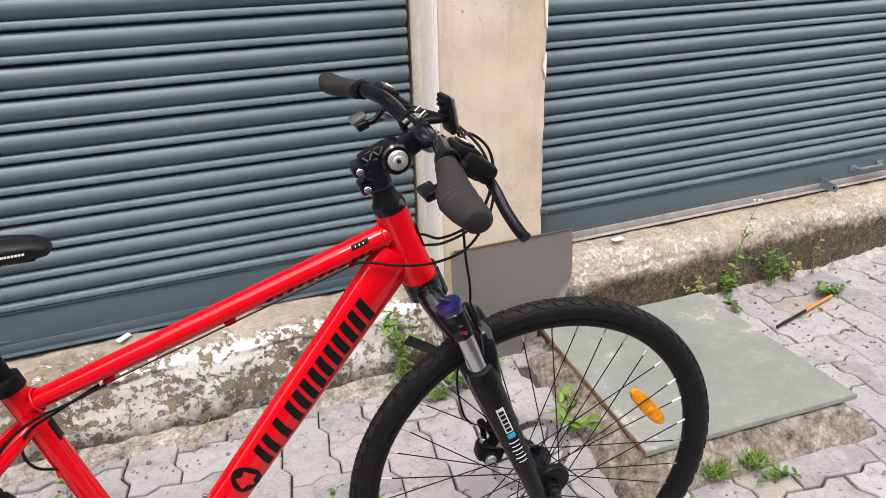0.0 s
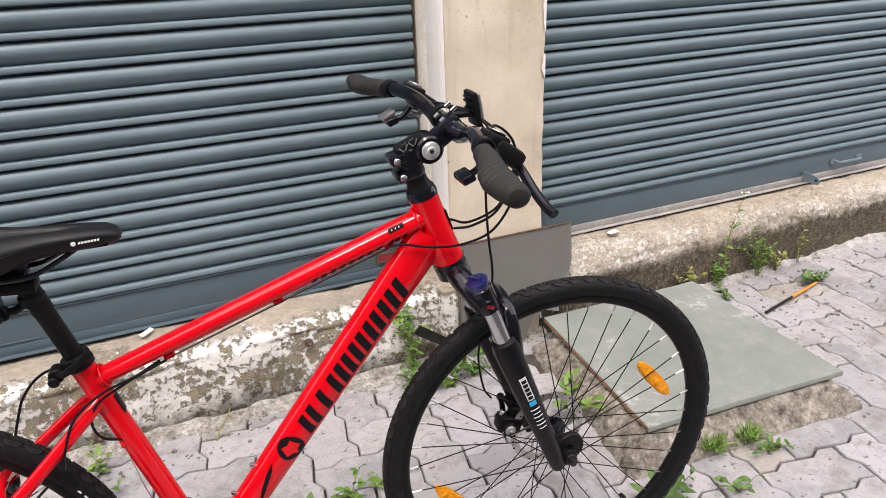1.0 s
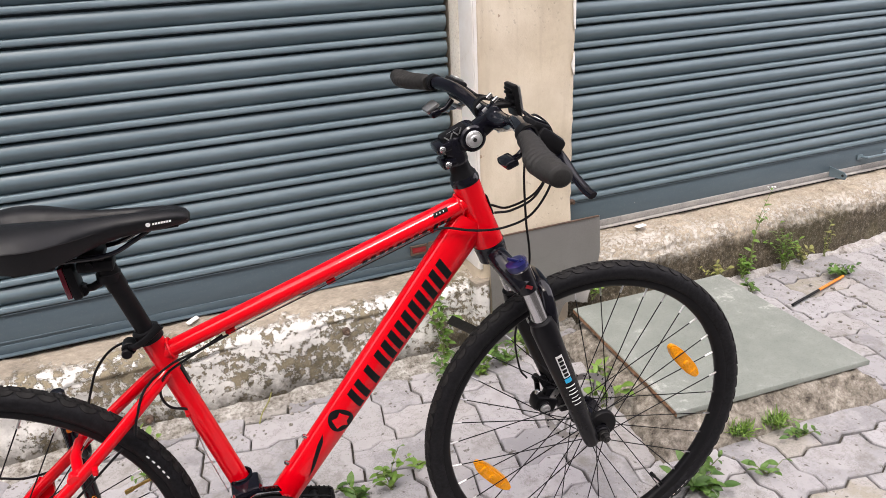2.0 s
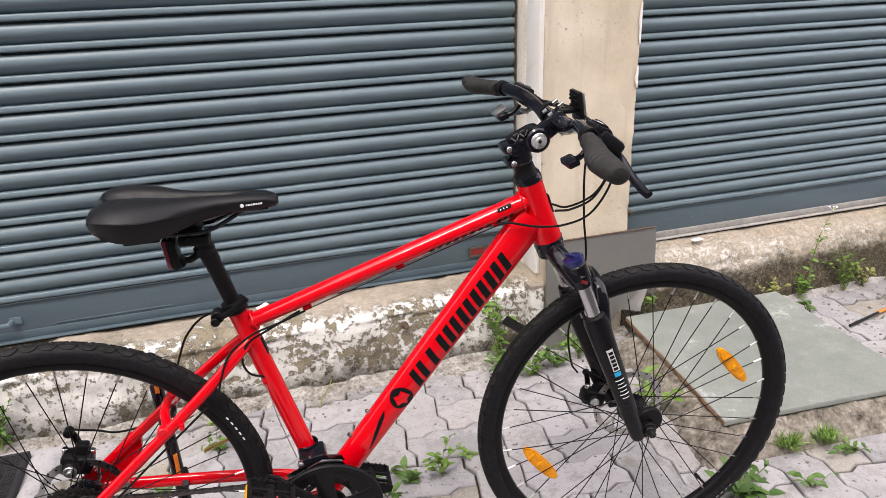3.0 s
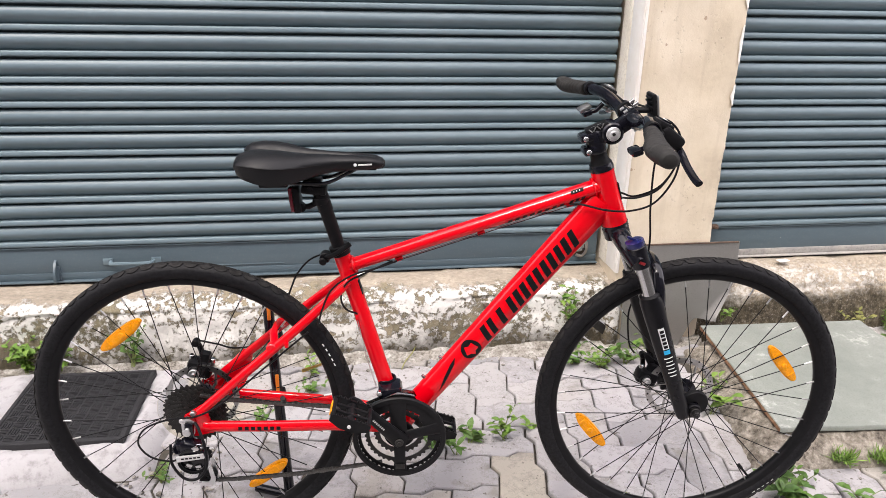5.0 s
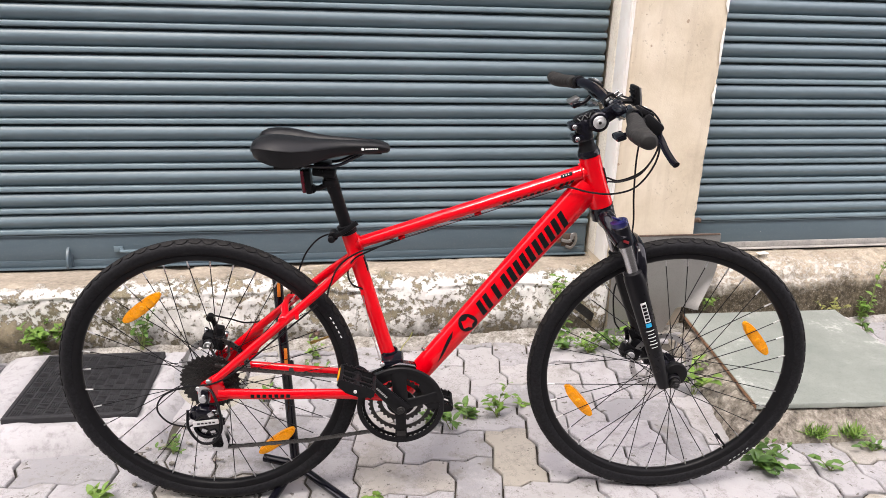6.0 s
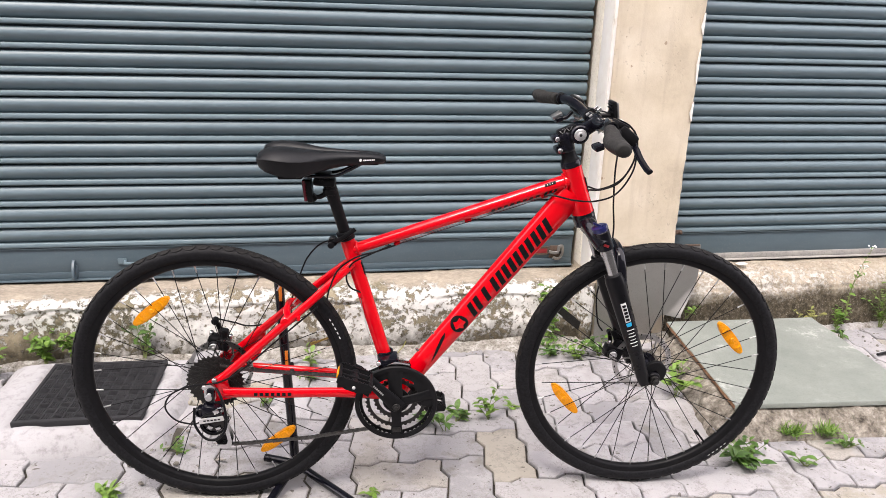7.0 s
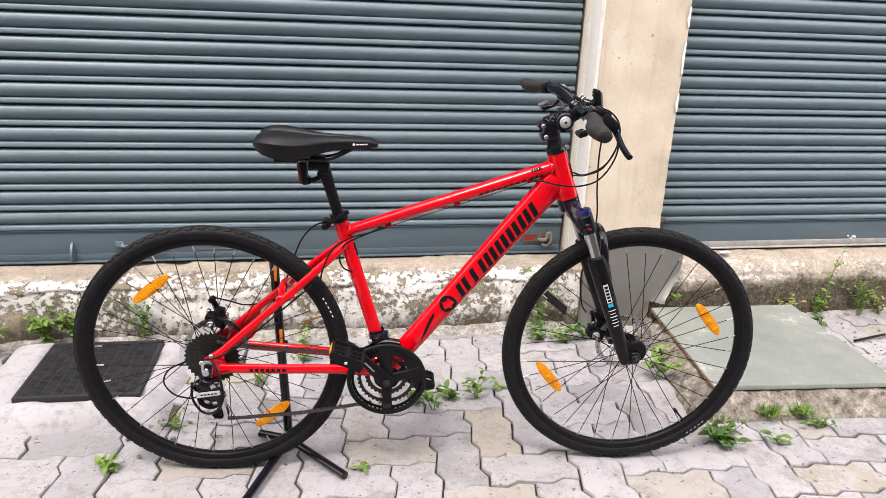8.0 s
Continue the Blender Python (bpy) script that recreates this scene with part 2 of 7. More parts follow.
def peeling(name, paint, cement, grime, amount, moss, algae=0.0, reach=(1.50, 1.26), sand=None, pit=0.16):
    """Cement with paint flaking off it in ragged islands, and grime and algae on the bare parts."""
    m, n, l, b = material(name)
    at = n.new("ShaderNodeTexCoord").outputs["Object"]
    big = grain(n, l, 5, 4, 0.5, at)
    edge = grain(n, l, 42, 9, 0.75, at)
    both = mix(n, l, 0.66, big, edge)
    mask = ramp(n, l, both, [(amount - 0.012, (0, 0, 0)), (amount + 0.012, (1, 1, 1))])
    spots = grain(n, l, 14, 8, 0.75, at)
    bare = ramp(n, l, spots, [(0.3, grime), (0.5, cement), (0.72, tuple(min(1, v * 1.35) for v in cement))])
    green = grain(n, l, 2.2, 6, 0.7, at)
    bare = mix(n, l, ramp(n, l, green, [(0.45, (0, 0, 0)), (0.62, (moss,) * 3)]), bare, (0.075, 0.075, 0.035))
    fleck = grain(n, l, 140, 4, 0.6, at)
    bare = mix(n, l, ramp(n, l, fleck, [(0.5, (0, 0, 0)), (0.72, (0.5,) * 3)]), bare, (0.42, 0.38, 0.31))
    dirty = ramp(n, l, grain(n, l, 22, 7, 0.7, at), [(0.3, tuple(v * 0.72 for v in paint)), (0.62, paint)])
    whole = mix(n, l, mask, bare, dirty)
    if sand:
        # the trodden top has lost its paint: bare sandy cement, pitted, with dark chips
        up = n.new("ShaderNodeSeparateXYZ")
        l.new(at, up.inputs[0])
        bare_top = n.new("ShaderNodeMath")
        bare_top.operation = "MULTIPLY_ADD"
        bare_top.inputs[1].default_value = 9.0
        l.new(up.outputs[2], bare_top.inputs[0])
        l.new(mix(n, l, 0.5, grain(n, l, 5, 4, 0.5, at), grain(n, l, 36, 8, 0.75, at)), bare_top.inputs[2])
        worn = n.new("ShaderNodeMapRange")
        worn.inputs["From Min"].default_value, worn.inputs["From Max"].default_value = 2.57, 2.65
        l.new(bare_top.outputs[0], worn.inputs["Value"])
        long_ = n.new("ShaderNodeMapping")
        long_.inputs["Scale"].default_value = (0.45, 1.0, 1.6)
        l.new(at, long_.inputs["Vector"])
        crumbs = ramp(n, l, mix(n, l, 0.45, grain(n, l, 13, 8, 0.72, long_.outputs[0]), grain(n, l, 120, 6, 0.72, long_.outputs[0])), [(0.34, tuple(v * pit for v in sand)), (0.42, tuple(v * (0.52 + 0.5 * pit) for v in sand)), (0.52, sand), (0.64, tuple(min(0.8, v * (1.84 - pit)) for v in sand))])
        whole = mix(n, l, worn.outputs[0], whole, crumbs)
        mask = mix(n, l, worn.outputs[0], mask, grain(n, l, 30, 6, 0.65, at))
    if algae:
        # black algae grown over the upright face in ragged patches
        xyz = n.new("ShaderNodeSeparateXYZ")
        l.new(at, xyz.inputs[0])
        level = n.new("ShaderNodeMath")
        level.operation = "MULTIPLY_ADD"
        level.inputs[1].default_value = 4.0
        l.new(xyz.outputs[2], level.inputs[0])
        l.new(mix(n, l, 0.5, grain(n, l, 3.5, 5, 0.6, at), grain(n, l, 28, 8, 0.75, at)), level.inputs[2])
        lim = n.new("ShaderNodeMapRange")
        lim.inputs["From Min"].default_value, lim.inputs["From Max"].default_value = reach
        l.new(level.outputs[0], lim.inputs["Value"])
        cover = n.new("ShaderNodeMath")
        cover.operation = "MULTIPLY"
        cover.inputs[1].default_value = algae
        l.new(lim.outputs[0], cover.inputs[0])
        soot = ramp(n, l, grain(n, l, 75, 9, 0.8, at), [(0.38, (0.014, 0.011, 0.006)), (0.55, (0.045, 0.036, 0.020)), (0.64, (0.11, 0.092, 0.060)), (0.71, (0.42, 0.38, 0.31))])
        whole = mix(n, l, cover.outputs[0], whole, soot)
    l.new(whole, b.inputs["Base Color"])
    b.inputs["Roughness"].default_value = 0.88
    h = mix(n, l, 0.35, mask, grain(n, l, 90, 7, 0.7, at))
    relief(n, l, b, h, 0.95, 0.006)
    return m


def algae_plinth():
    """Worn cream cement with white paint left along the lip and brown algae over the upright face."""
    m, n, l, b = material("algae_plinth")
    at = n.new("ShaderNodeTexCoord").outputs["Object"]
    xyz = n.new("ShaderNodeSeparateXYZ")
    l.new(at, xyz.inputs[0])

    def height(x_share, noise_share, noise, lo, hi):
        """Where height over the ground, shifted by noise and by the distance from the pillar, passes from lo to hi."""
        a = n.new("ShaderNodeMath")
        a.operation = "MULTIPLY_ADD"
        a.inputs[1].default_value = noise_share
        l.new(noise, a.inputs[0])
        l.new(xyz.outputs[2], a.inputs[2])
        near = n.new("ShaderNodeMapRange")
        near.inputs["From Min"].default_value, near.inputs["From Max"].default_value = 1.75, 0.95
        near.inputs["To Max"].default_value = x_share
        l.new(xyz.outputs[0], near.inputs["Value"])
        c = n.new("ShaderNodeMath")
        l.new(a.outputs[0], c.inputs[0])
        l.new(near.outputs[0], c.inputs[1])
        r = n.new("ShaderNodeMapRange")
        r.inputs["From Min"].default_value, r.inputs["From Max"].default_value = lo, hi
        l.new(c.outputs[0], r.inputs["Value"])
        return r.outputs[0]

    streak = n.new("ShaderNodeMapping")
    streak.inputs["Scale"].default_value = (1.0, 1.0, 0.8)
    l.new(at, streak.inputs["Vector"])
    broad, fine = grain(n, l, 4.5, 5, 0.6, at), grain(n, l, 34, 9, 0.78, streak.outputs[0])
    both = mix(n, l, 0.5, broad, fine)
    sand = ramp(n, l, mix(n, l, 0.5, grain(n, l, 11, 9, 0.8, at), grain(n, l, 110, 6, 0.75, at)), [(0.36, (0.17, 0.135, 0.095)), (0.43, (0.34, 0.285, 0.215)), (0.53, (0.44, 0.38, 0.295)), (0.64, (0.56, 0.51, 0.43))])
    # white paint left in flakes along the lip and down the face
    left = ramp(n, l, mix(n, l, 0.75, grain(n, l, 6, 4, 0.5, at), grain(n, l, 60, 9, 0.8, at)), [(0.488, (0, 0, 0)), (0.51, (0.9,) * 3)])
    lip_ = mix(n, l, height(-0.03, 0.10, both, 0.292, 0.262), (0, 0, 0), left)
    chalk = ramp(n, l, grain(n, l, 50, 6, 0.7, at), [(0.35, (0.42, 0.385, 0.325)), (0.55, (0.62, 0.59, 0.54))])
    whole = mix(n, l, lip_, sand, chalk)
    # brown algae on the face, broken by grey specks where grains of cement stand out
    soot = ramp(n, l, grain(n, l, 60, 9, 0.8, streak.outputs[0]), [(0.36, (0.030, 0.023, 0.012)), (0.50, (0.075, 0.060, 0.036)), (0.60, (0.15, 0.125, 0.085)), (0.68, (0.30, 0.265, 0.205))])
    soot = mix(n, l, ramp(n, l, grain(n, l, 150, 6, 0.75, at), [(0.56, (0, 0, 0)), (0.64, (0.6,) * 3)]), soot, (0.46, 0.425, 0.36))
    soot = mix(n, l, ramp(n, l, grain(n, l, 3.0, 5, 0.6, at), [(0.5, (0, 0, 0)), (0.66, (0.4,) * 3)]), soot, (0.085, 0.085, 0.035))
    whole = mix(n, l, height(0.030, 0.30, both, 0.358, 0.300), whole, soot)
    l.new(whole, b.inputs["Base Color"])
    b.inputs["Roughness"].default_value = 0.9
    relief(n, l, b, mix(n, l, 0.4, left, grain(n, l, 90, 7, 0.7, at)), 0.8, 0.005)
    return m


def paver_stone():
    """Pale cement pavers, each a little different, with cement smears, stains and pits."""
    m, n, l, b = material("paver_cement")
    info = n.new("ShaderNodeObjectInfo")
    at = n.new("ShaderNodeTexCoord").outputs["Object"]
    move = n.new("ShaderNodeMapping")
    l.new(at, move.inputs["Vector"])
    sc = n.new("ShaderNodeVectorMath")
    sc.operation = "SCALE"
    sc.inputs[0].default_value = (31, 17, 7)
    l.new(info.outputs["Random"], sc.inputs["Scale"])
    l.new(sc.outputs[0], move.inputs["Location"])
    at = move.outputs[0]
    tone = ramp(n, l, info.outputs["Random"], [(0.0, (0.235, 0.231, 0.240)), (0.30, (0.315, 0.308, 0.318)), (0.55, (0.375, 0.366, 0.378)), (0.84, (0.345, 0.334, 0.332)), (0.94, (0.335, 0.305, 0.250)), (1.0, (0.29, 0.27, 0.225))])
    g = grain(n, l, 9, 8, 0.7, at)
    tone = mix(n, l, ramp(n, l, g, [(0.33, (0.85,) * 3), (0.47, (0, 0, 0))]), tone, (0.19, 0.18, 0.162))
    pits = grain(n, l, 190, 5, 0.6, at)
    tone = mix(n, l, ramp(n, l, pits, [(0.28, (0.6,) * 3), (0.42, (0, 0, 0))]), tone, (0.3, 0.28, 0.25))
    b.inputs["Roughness"].default_value = 0.85
    smear = grain(n, l, 3.2, 7, 0.75, at)
    b_in = mix(n, l, ramp(n, l, smear, [(0.5, (0, 0, 0)), (0.58, (0.6,) * 3)]), tone, (0.398, 0.383, 0.390))
    # dark grit pressed into the face, and thin meandering cracks
    grit = grain(n, l, 62, 3, 0.5, at)
    b_in = mix(n, l, ramp(n, l, grit, [(0.665, (0, 0, 0)), (0.70, (0.85,) * 3)]), b_in, (0.09, 0.08, 0.066))
    vein = grain(n, l, 6, 9, 0.78, at)
    b_in = mix(n, l, ramp(n, l, vein, [(0.488, (0, 0, 0)), (0.497, (0.6,) * 3), (0.503, (0.6,) * 3), (0.512, (0, 0, 0))]), b_in, (0.17, 0.16, 0.145))
    l.new(b_in, b.inputs["Base Color"])
    relief(n, l, b, mix(n, l, 0.5, g, pits), 0.7, 0.005)
    return m


def mottled(name, stops, scale, bump, distance, rough=0.9, fine=120):
    m, n, l, b = material(name)
    g = grain(n, l, scale, 9, 0.72)
    c = ramp(n, l, g, stops)
    f = grain(n, l, fine, 5, 0.65)
    c = mix(n, l, ramp(n, l, f, [(0.3, (0.45,) * 3), (0.5, (0, 0, 0))]), c, tuple(v * 0.5 for v in stops[0][1]))
    l.new(c, b.inputs["Base Color"])
    b.inputs["Roughness"].default_value = rough
    relief(n, l, b, mix(n, l, 0.55, g, f), bump, distance)
    return m


SHUTTER = shutter_paint("shutter_enamel", (0.112, 0.161, 0.188), (0.160, 0.216, 0.245))
# darker copy of the slat enamel: the flat rail's shade is put into the colour
SHUTTER_DIM = shutter_paint("shutter_enamel_dim", (0.070, 0.101, 0.122), (0.096, 0.133, 0.156))
PLASTER = plaster()
OLD_WHITE = old_white()
DUSTY_LIP = mottled("dusty_grey_lip", [(0.3, (0.20, 0.195, 0.19)), (0.5, (0.31, 0.30, 0.285)), (0.7, (0.40, 0.38, 0.35))], 9, 0.3, 0.002, 0.7)
EDGE_RUST = mottled("rusty_slab_edge", [(0.3, (0.09, 0.045, 0.025)), (0.55, (0.22, 0.115, 0.06)), (0.75, (0.36, 0.24, 0.15))], 30, 0.4, 0.002, 0.8)
CREAM = mottled("old_cream_paint", [(0.3, (0.70, 0.63, 0.51)), (0.5, (0.84, 0.79, 0.68)), (0.7, (0.87, 0.83, 0.74))], 7, 0.3, 0.002, 0.7)
LEDGE_WHITE = peeling("peeling_white_ledge", (0.76, 0.745, 0.705), (0.25, 0.212, 0.142), (0.05, 0.042, 0.026), 0.496, 0.5, 0.78, (0.90, 0.62), (0.335, 0.29, 0.23), 0.45)
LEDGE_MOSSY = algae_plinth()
PAVER = paver_stone()
JOINT_SAND = mottled("joint_sand", [(0.3, (0.025, 0.022, 0.018)), (0.6, (0.075, 0.066, 0.052))], 14, 0.6, 0.004)
CEMENT = mottled("rough_cement", [(0.33, (0.07, 0.06, 0.047)), (0.43, (0.23, 0.212, 0.18)), (0.53, (0.34, 0.322, 0.29)), (0.65, (0.52, 0.505, 0.47))], 30, 1.0, 0.008)
SANDY_CEMENT = mottled("sandy_cement", [(0.34, (0.045, 0.037, 0.028)), (0.43, (0.16, 0.140, 0.112)), (0.52, (0.25, 0.225, 0.186)), (0.64, (0.42, 0.385, 0.33))], 28, 1.0, 0.010, 0.92, 90)
WHITE_CEMENT = mottled("whitewashed_cement", [(0.27, (0.24, 0.23, 0.21)), (0.37, (0.375, 0.366, 0.373)), (0.7, (0.42, 0.411, 0.425))], 8, 0.8, 0.006, 0.9, 40)
DUSTY_CEMENT = mottled("dusty_cement", [(0.34, (0.13, 0.115, 0.095)), (0.43, (0.32, 0.30, 0.28)), (0.52, (0.40, 0.385, 0.372)), (0.65, (0.50, 0.485, 0.47))], 24, 1.0, 0.008)
SLATE = mottled("grey_green_slab", [(0.25, (0.175, 0.195, 0.175)), (0.50, (0.228, 0.248, 0.222)), (0.565, (0.262, 0.280, 0.255)), (0.615, (0.44, 0.45, 0.42))], 4.2, 0.3, 0.002, 0.6, 260)
IRON = mottled("cast_iron", [(0.3, (0.010, 0.010, 0.012)), (0.6, (0.020, 0.020, 0.023)), (0.8, (0.05, 0.047, 0.045))], 14, 0.3, 0.001, 0.7)
ZINC = mottled("dull_zinc_sheet", [(0.3, (0.27, 0.262, 0.25)), (0.55, (0.31, 0.302, 0.29)), (0.8, (0.36, 0.35, 0.335))], 3, 0.12, 0.001, 0.40, 400)
RUST = mottled("rusty_steel", [(0.3, (0.05, 0.035, 0.028)), (0.6, (0.13, 0.085, 0.06)), (0.8, (0.2, 0.14, 0.1))], 40, 0.4, 0.001, 0.7)
ZINC.node_tree.nodes["Principled BSDF"].inputs["Metallic"].default_value = 0.75
PEBBLE = mottled("pebble_grey", [(0.35, (0.06, 0.055, 0.045)), (0.5, (0.2, 0.185, 0.16)), (0.7, (0.45, 0.43, 0.39))], 30, 0.4, 0.002)
DARK_GROUND = mottled("dark_ground", [(0.3, (0.035, 0.034, 0.032)), (0.5, (0.055, 0.053, 0.05)), (0.7, (0.08, 0.077, 0.072))], 5, 0.6, 0.004)
DARK_WALL = mottled("dark_unseen_wall", [(0.3, (0.09, 0.09, 0.085)), (0.6, (0.15, 0.15, 0.14))], 2, 0.4, 0.003)
WALL_PAINT = mottled("facade_paint", [(0.3, (0.46, 0.42, 0.36)), (0.6, (0.56, 0.52, 0.45))], 2, 0.4, 0.003)


def leaf_green(name, a, b_):
    m, n, l, b = material(name)
    rnd = n.new("ShaderNodeNewGeometry").outputs["Random Per Island"]
    c = ramp(n, l, rnd, [(0.0, a), (1.0, b_)])
    g = grain(n, l, 90, 4)
    c = mix(n, l, ramp(n, l, g, [(0.35, (0.4,) * 3), (0.6, (0, 0, 0))]), c, tuple(v * 0.6 for v in a))
    l.new(c, b.inputs["Base Color"])
    b.inputs["Roughness"].default_value = 0.55
    b.inputs["Subsurface Weight"].default_value = 0.15
    b.inputs["Subsurface Radius"].default_value = (0.002, 0.004, 0.001)
    return m


LEAF = leaf_green("weed_leaf", (0.045, 0.105, 0.016), (0.13, 0.24, 0.04))
LEAF_LIGHT = leaf_green("light_leaf", (0.10, 0.20, 0.025), (0.20, 0.31, 0.055))
LEAF_DRY = leaf_green("dry_weed", (0.2, 0.2, 0.05), (0.3, 0.3, 0.1))
STALK = plain("weed_stalk", (0.16, 0.2, 0.06), 0.6)

# ---- the place: ground, plinth, pillar, two roller shutters ----
SHUT_Y, FACE_Y = 0.885, 0.731          # shutter face, plinth and pillar face
PIL_X0, PIL_X1 = 0.548, 0.890
PITCH, RAIL_TOP, RAIL_LOW = 0.0754, 0.382, 0.262


def structure(ob, label, category):
    return tagged(ob, label, category, kind="structure")


def ground_sheet():
    pts, faces = [], []
    xs = [-300, -40, -8, -3.2, 3.8, 9, 40, 300]
    ys = [-300, -40, -8, -3.0, 0.9, 4, 40, 300]
    for y in ys:
        for x in xs:
            pts.append((x, y, -0.018))
    n = len(xs)
    faces = [(j * n + i, j * n + i + 1, (j + 1) * n + i + 1, (j + 1) * n + i) for j in range(len(ys) - 1) for i in range(n - 1)]
    # unseen beyond the pavers; its dark colour is there to cut bounced light
    structure(part("ground", (pts, faces), DARK_GROUND), "unseen ground to the horizon, made dark to cut bounced light", "ground")
    bed = part("paver_bed", block((7.5, 2.0, 0.008), (0.4, -0.25, -0.0155), 0.002), JOINT_SAND)
    return structure(bed, "dark sand bed showing in the paver joints", "ground")


ground_sheet()


def ledge(x0, x1, material_, name, label, seed, edge_drop, lip):
    """A low plinth with a rough face and a worn, rounded front edge, its top rising to the shutter."""
    prof = [(FACE_Y - 0.012, -0.02), (FACE_Y - 0.008, 0.03), (FACE_Y - 0.004, 0.08), (FACE_Y, 0.13), (FACE_Y + 0.002, 0.17), (FACE_Y + 0.006, 0.2 - edge_drop),
            (FACE_Y + 0.014, 0.218 - edge_drop), (FACE_Y + 0.026, 0.23 - edge_drop), (FACE_Y + 0.045, 0.238 - edge_drop * 0.6), (FACE_Y + 0.08, 0.245 - edge_drop * 0.3), (FACE_Y + 0.115, 0.25), (FACE_Y + 0.16, 0.253), (FACE_Y + 0.36, 0.255), (FACE_Y + 0.36, -0.02)]
    fine = []
    for (a, b), (c, d) in zip(prof[:-3], prof[1:-2]):
        for k in range(3):
            fine.append((a + (c - a) * k / 3, b + (d - b) * k / 3))
    fine += prof[-3:]
    nx = int((x1 - x0) / 0.009)
    pts, faces, m = [], [], len(fine)
    for i in range(nx + 1):
        x = x0 + (x1 - x0) * i / nx
        for j, (y, z) in enumerate(fine):
            d = 0.0
            if 0 < j < m - 3:
                d = 0.011 * ridge(x + seed, y, z, 6) + 0.006 * ridge(x + seed, y, z, 21) + 0.003 * ridge(x, y + seed, z, 60)
                chip = ridge(x + seed, 0, z * 1.5, 9)
                if chip > 0.25 and 0.16 < z < 0.26:
                    d -= (chip - 0.25) * 0.035
            if z < 0.196 + 0.016 * ridge(x + seed, 0, 0, 7) and j < m - 3:
                d -= lip * min(1, max(0, 0.75 + 1.3 * ridge(x, seed, 0, 4)))
            top = min(1, max(0, (z - 0.19) / 0.05))
            pts.append((x, y - d * (1 - 0.7 * top), z + d * (0.2 + 0.5 * top)))
    for i in range(nx):
        for j in range(m - 1):
            a = i * m + j
            faces.append((a, a + m, a + m + 1, a + 1))
    faces += [tuple(range(m)), tuple(range(nx * m, nx * m + m))[::-1]]
    return structure(part(name, (pts, faces), material_, smooth=180), label, "plinth")


ledge(-3.4, PIL_X0 + 0.004, LEDGE_WHITE, "plinth_west", "low cement plinth with flaking white paint and dark stains", 3.0, 0.012, 0.011)
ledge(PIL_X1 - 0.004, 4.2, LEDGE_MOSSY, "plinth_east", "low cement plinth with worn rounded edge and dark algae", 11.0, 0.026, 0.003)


def rough_wall(x0, x1, y0, y1, z0, z1, step=0.02, amp=0.0035):
    """A pillar whose faces and corners are slightly uneven."""
    loop = []
    nx, ny = max(2, int((x1 - x0) / step)), max(2, int((y1 - y0) / step / 2))
    loop += [(x0 + (x1 - x0) * i / nx, y0) for i in range(nx)]
    loop += [(x1, y0 + (y1 - y0) * i / ny) for i in range(ny)]
    loop += [(x1 - (x1 - x0) * i / nx, y1) for i in range(nx)]
    loop += [(x0, y1 - (y1 - y0) * i / ny) for i in range(ny)]
    nz, n = int((z1 - z0) / step), len(loop)
    pts, faces = [], []
    for k in range(nz + 1):
        z = z0 + (z1 - z0) * k / nz
        for x, y in loop:
            d = amp * ridge(x, y, z, 7) + amp * 0.5 * ridge(x, y, z, 30)
            corner = (abs(x - x0) < 1e-6 or abs(x - x1) < 1e-6) and abs(y - y0) < 1e-6
            e = 0.004 + 0.004 * abs(ridge(x, y, z, 25)) if corner else 0
            sx = 1 if abs(x - x0) < 1e-6 else (-1 if abs(x - x1) < 1e-6 else 0)
            pts.append((x + sx * e, y + d + e, z))
    for k in range(nz):
        for i in range(n):
            a, b = k * n, (k + 1) * n
            j = (i + 1) % n
            faces.append((a + i, a + j, b + j, b + i))
    faces += [tuple(range(n))[::-1], tuple(range(nz * n, nz * n + n))]
    return pts, faces


TOP = 2.7
pillar = structure(part("pillar", rough_wall(PIL_X0, PIL_X1, FACE_Y - 0.006, FACE_Y + 0.4, -0.02, TOP), PLASTER, smooth=60), "beige rendered pillar between two shutters, scratched and stained", "pillar")
part("painted_band", block((0.010, 0.006, TOP - 0.3), (PIL_X0 + 0.0045, FACE_Y - 0.0075, 0.28 + (TOP - 0.3) / 2), 0.0015), OLD_WHITE, pillar, "white painted edge band")
part("painted_reveal", block((0.005, 0.090, TOP - 0.3), (PIL_X0 - 0.001, FACE_Y + 0.0395, 0.28 + (TOP - 0.3) / 2), 0.0015), OLD_WHITE, pillar, "bright white painted side")
part("guide_rail", block((0.010, SHUT_Y - FACE_Y - 0.088, TOP - 0.3), (PIL_X0 - 0.0005, (SHUT_Y + FACE_Y + 0.082) / 2, 0.28 + (TOP - 0.3) / 2), 0.002), CREAM, pillar, "cream painted shutter guide")


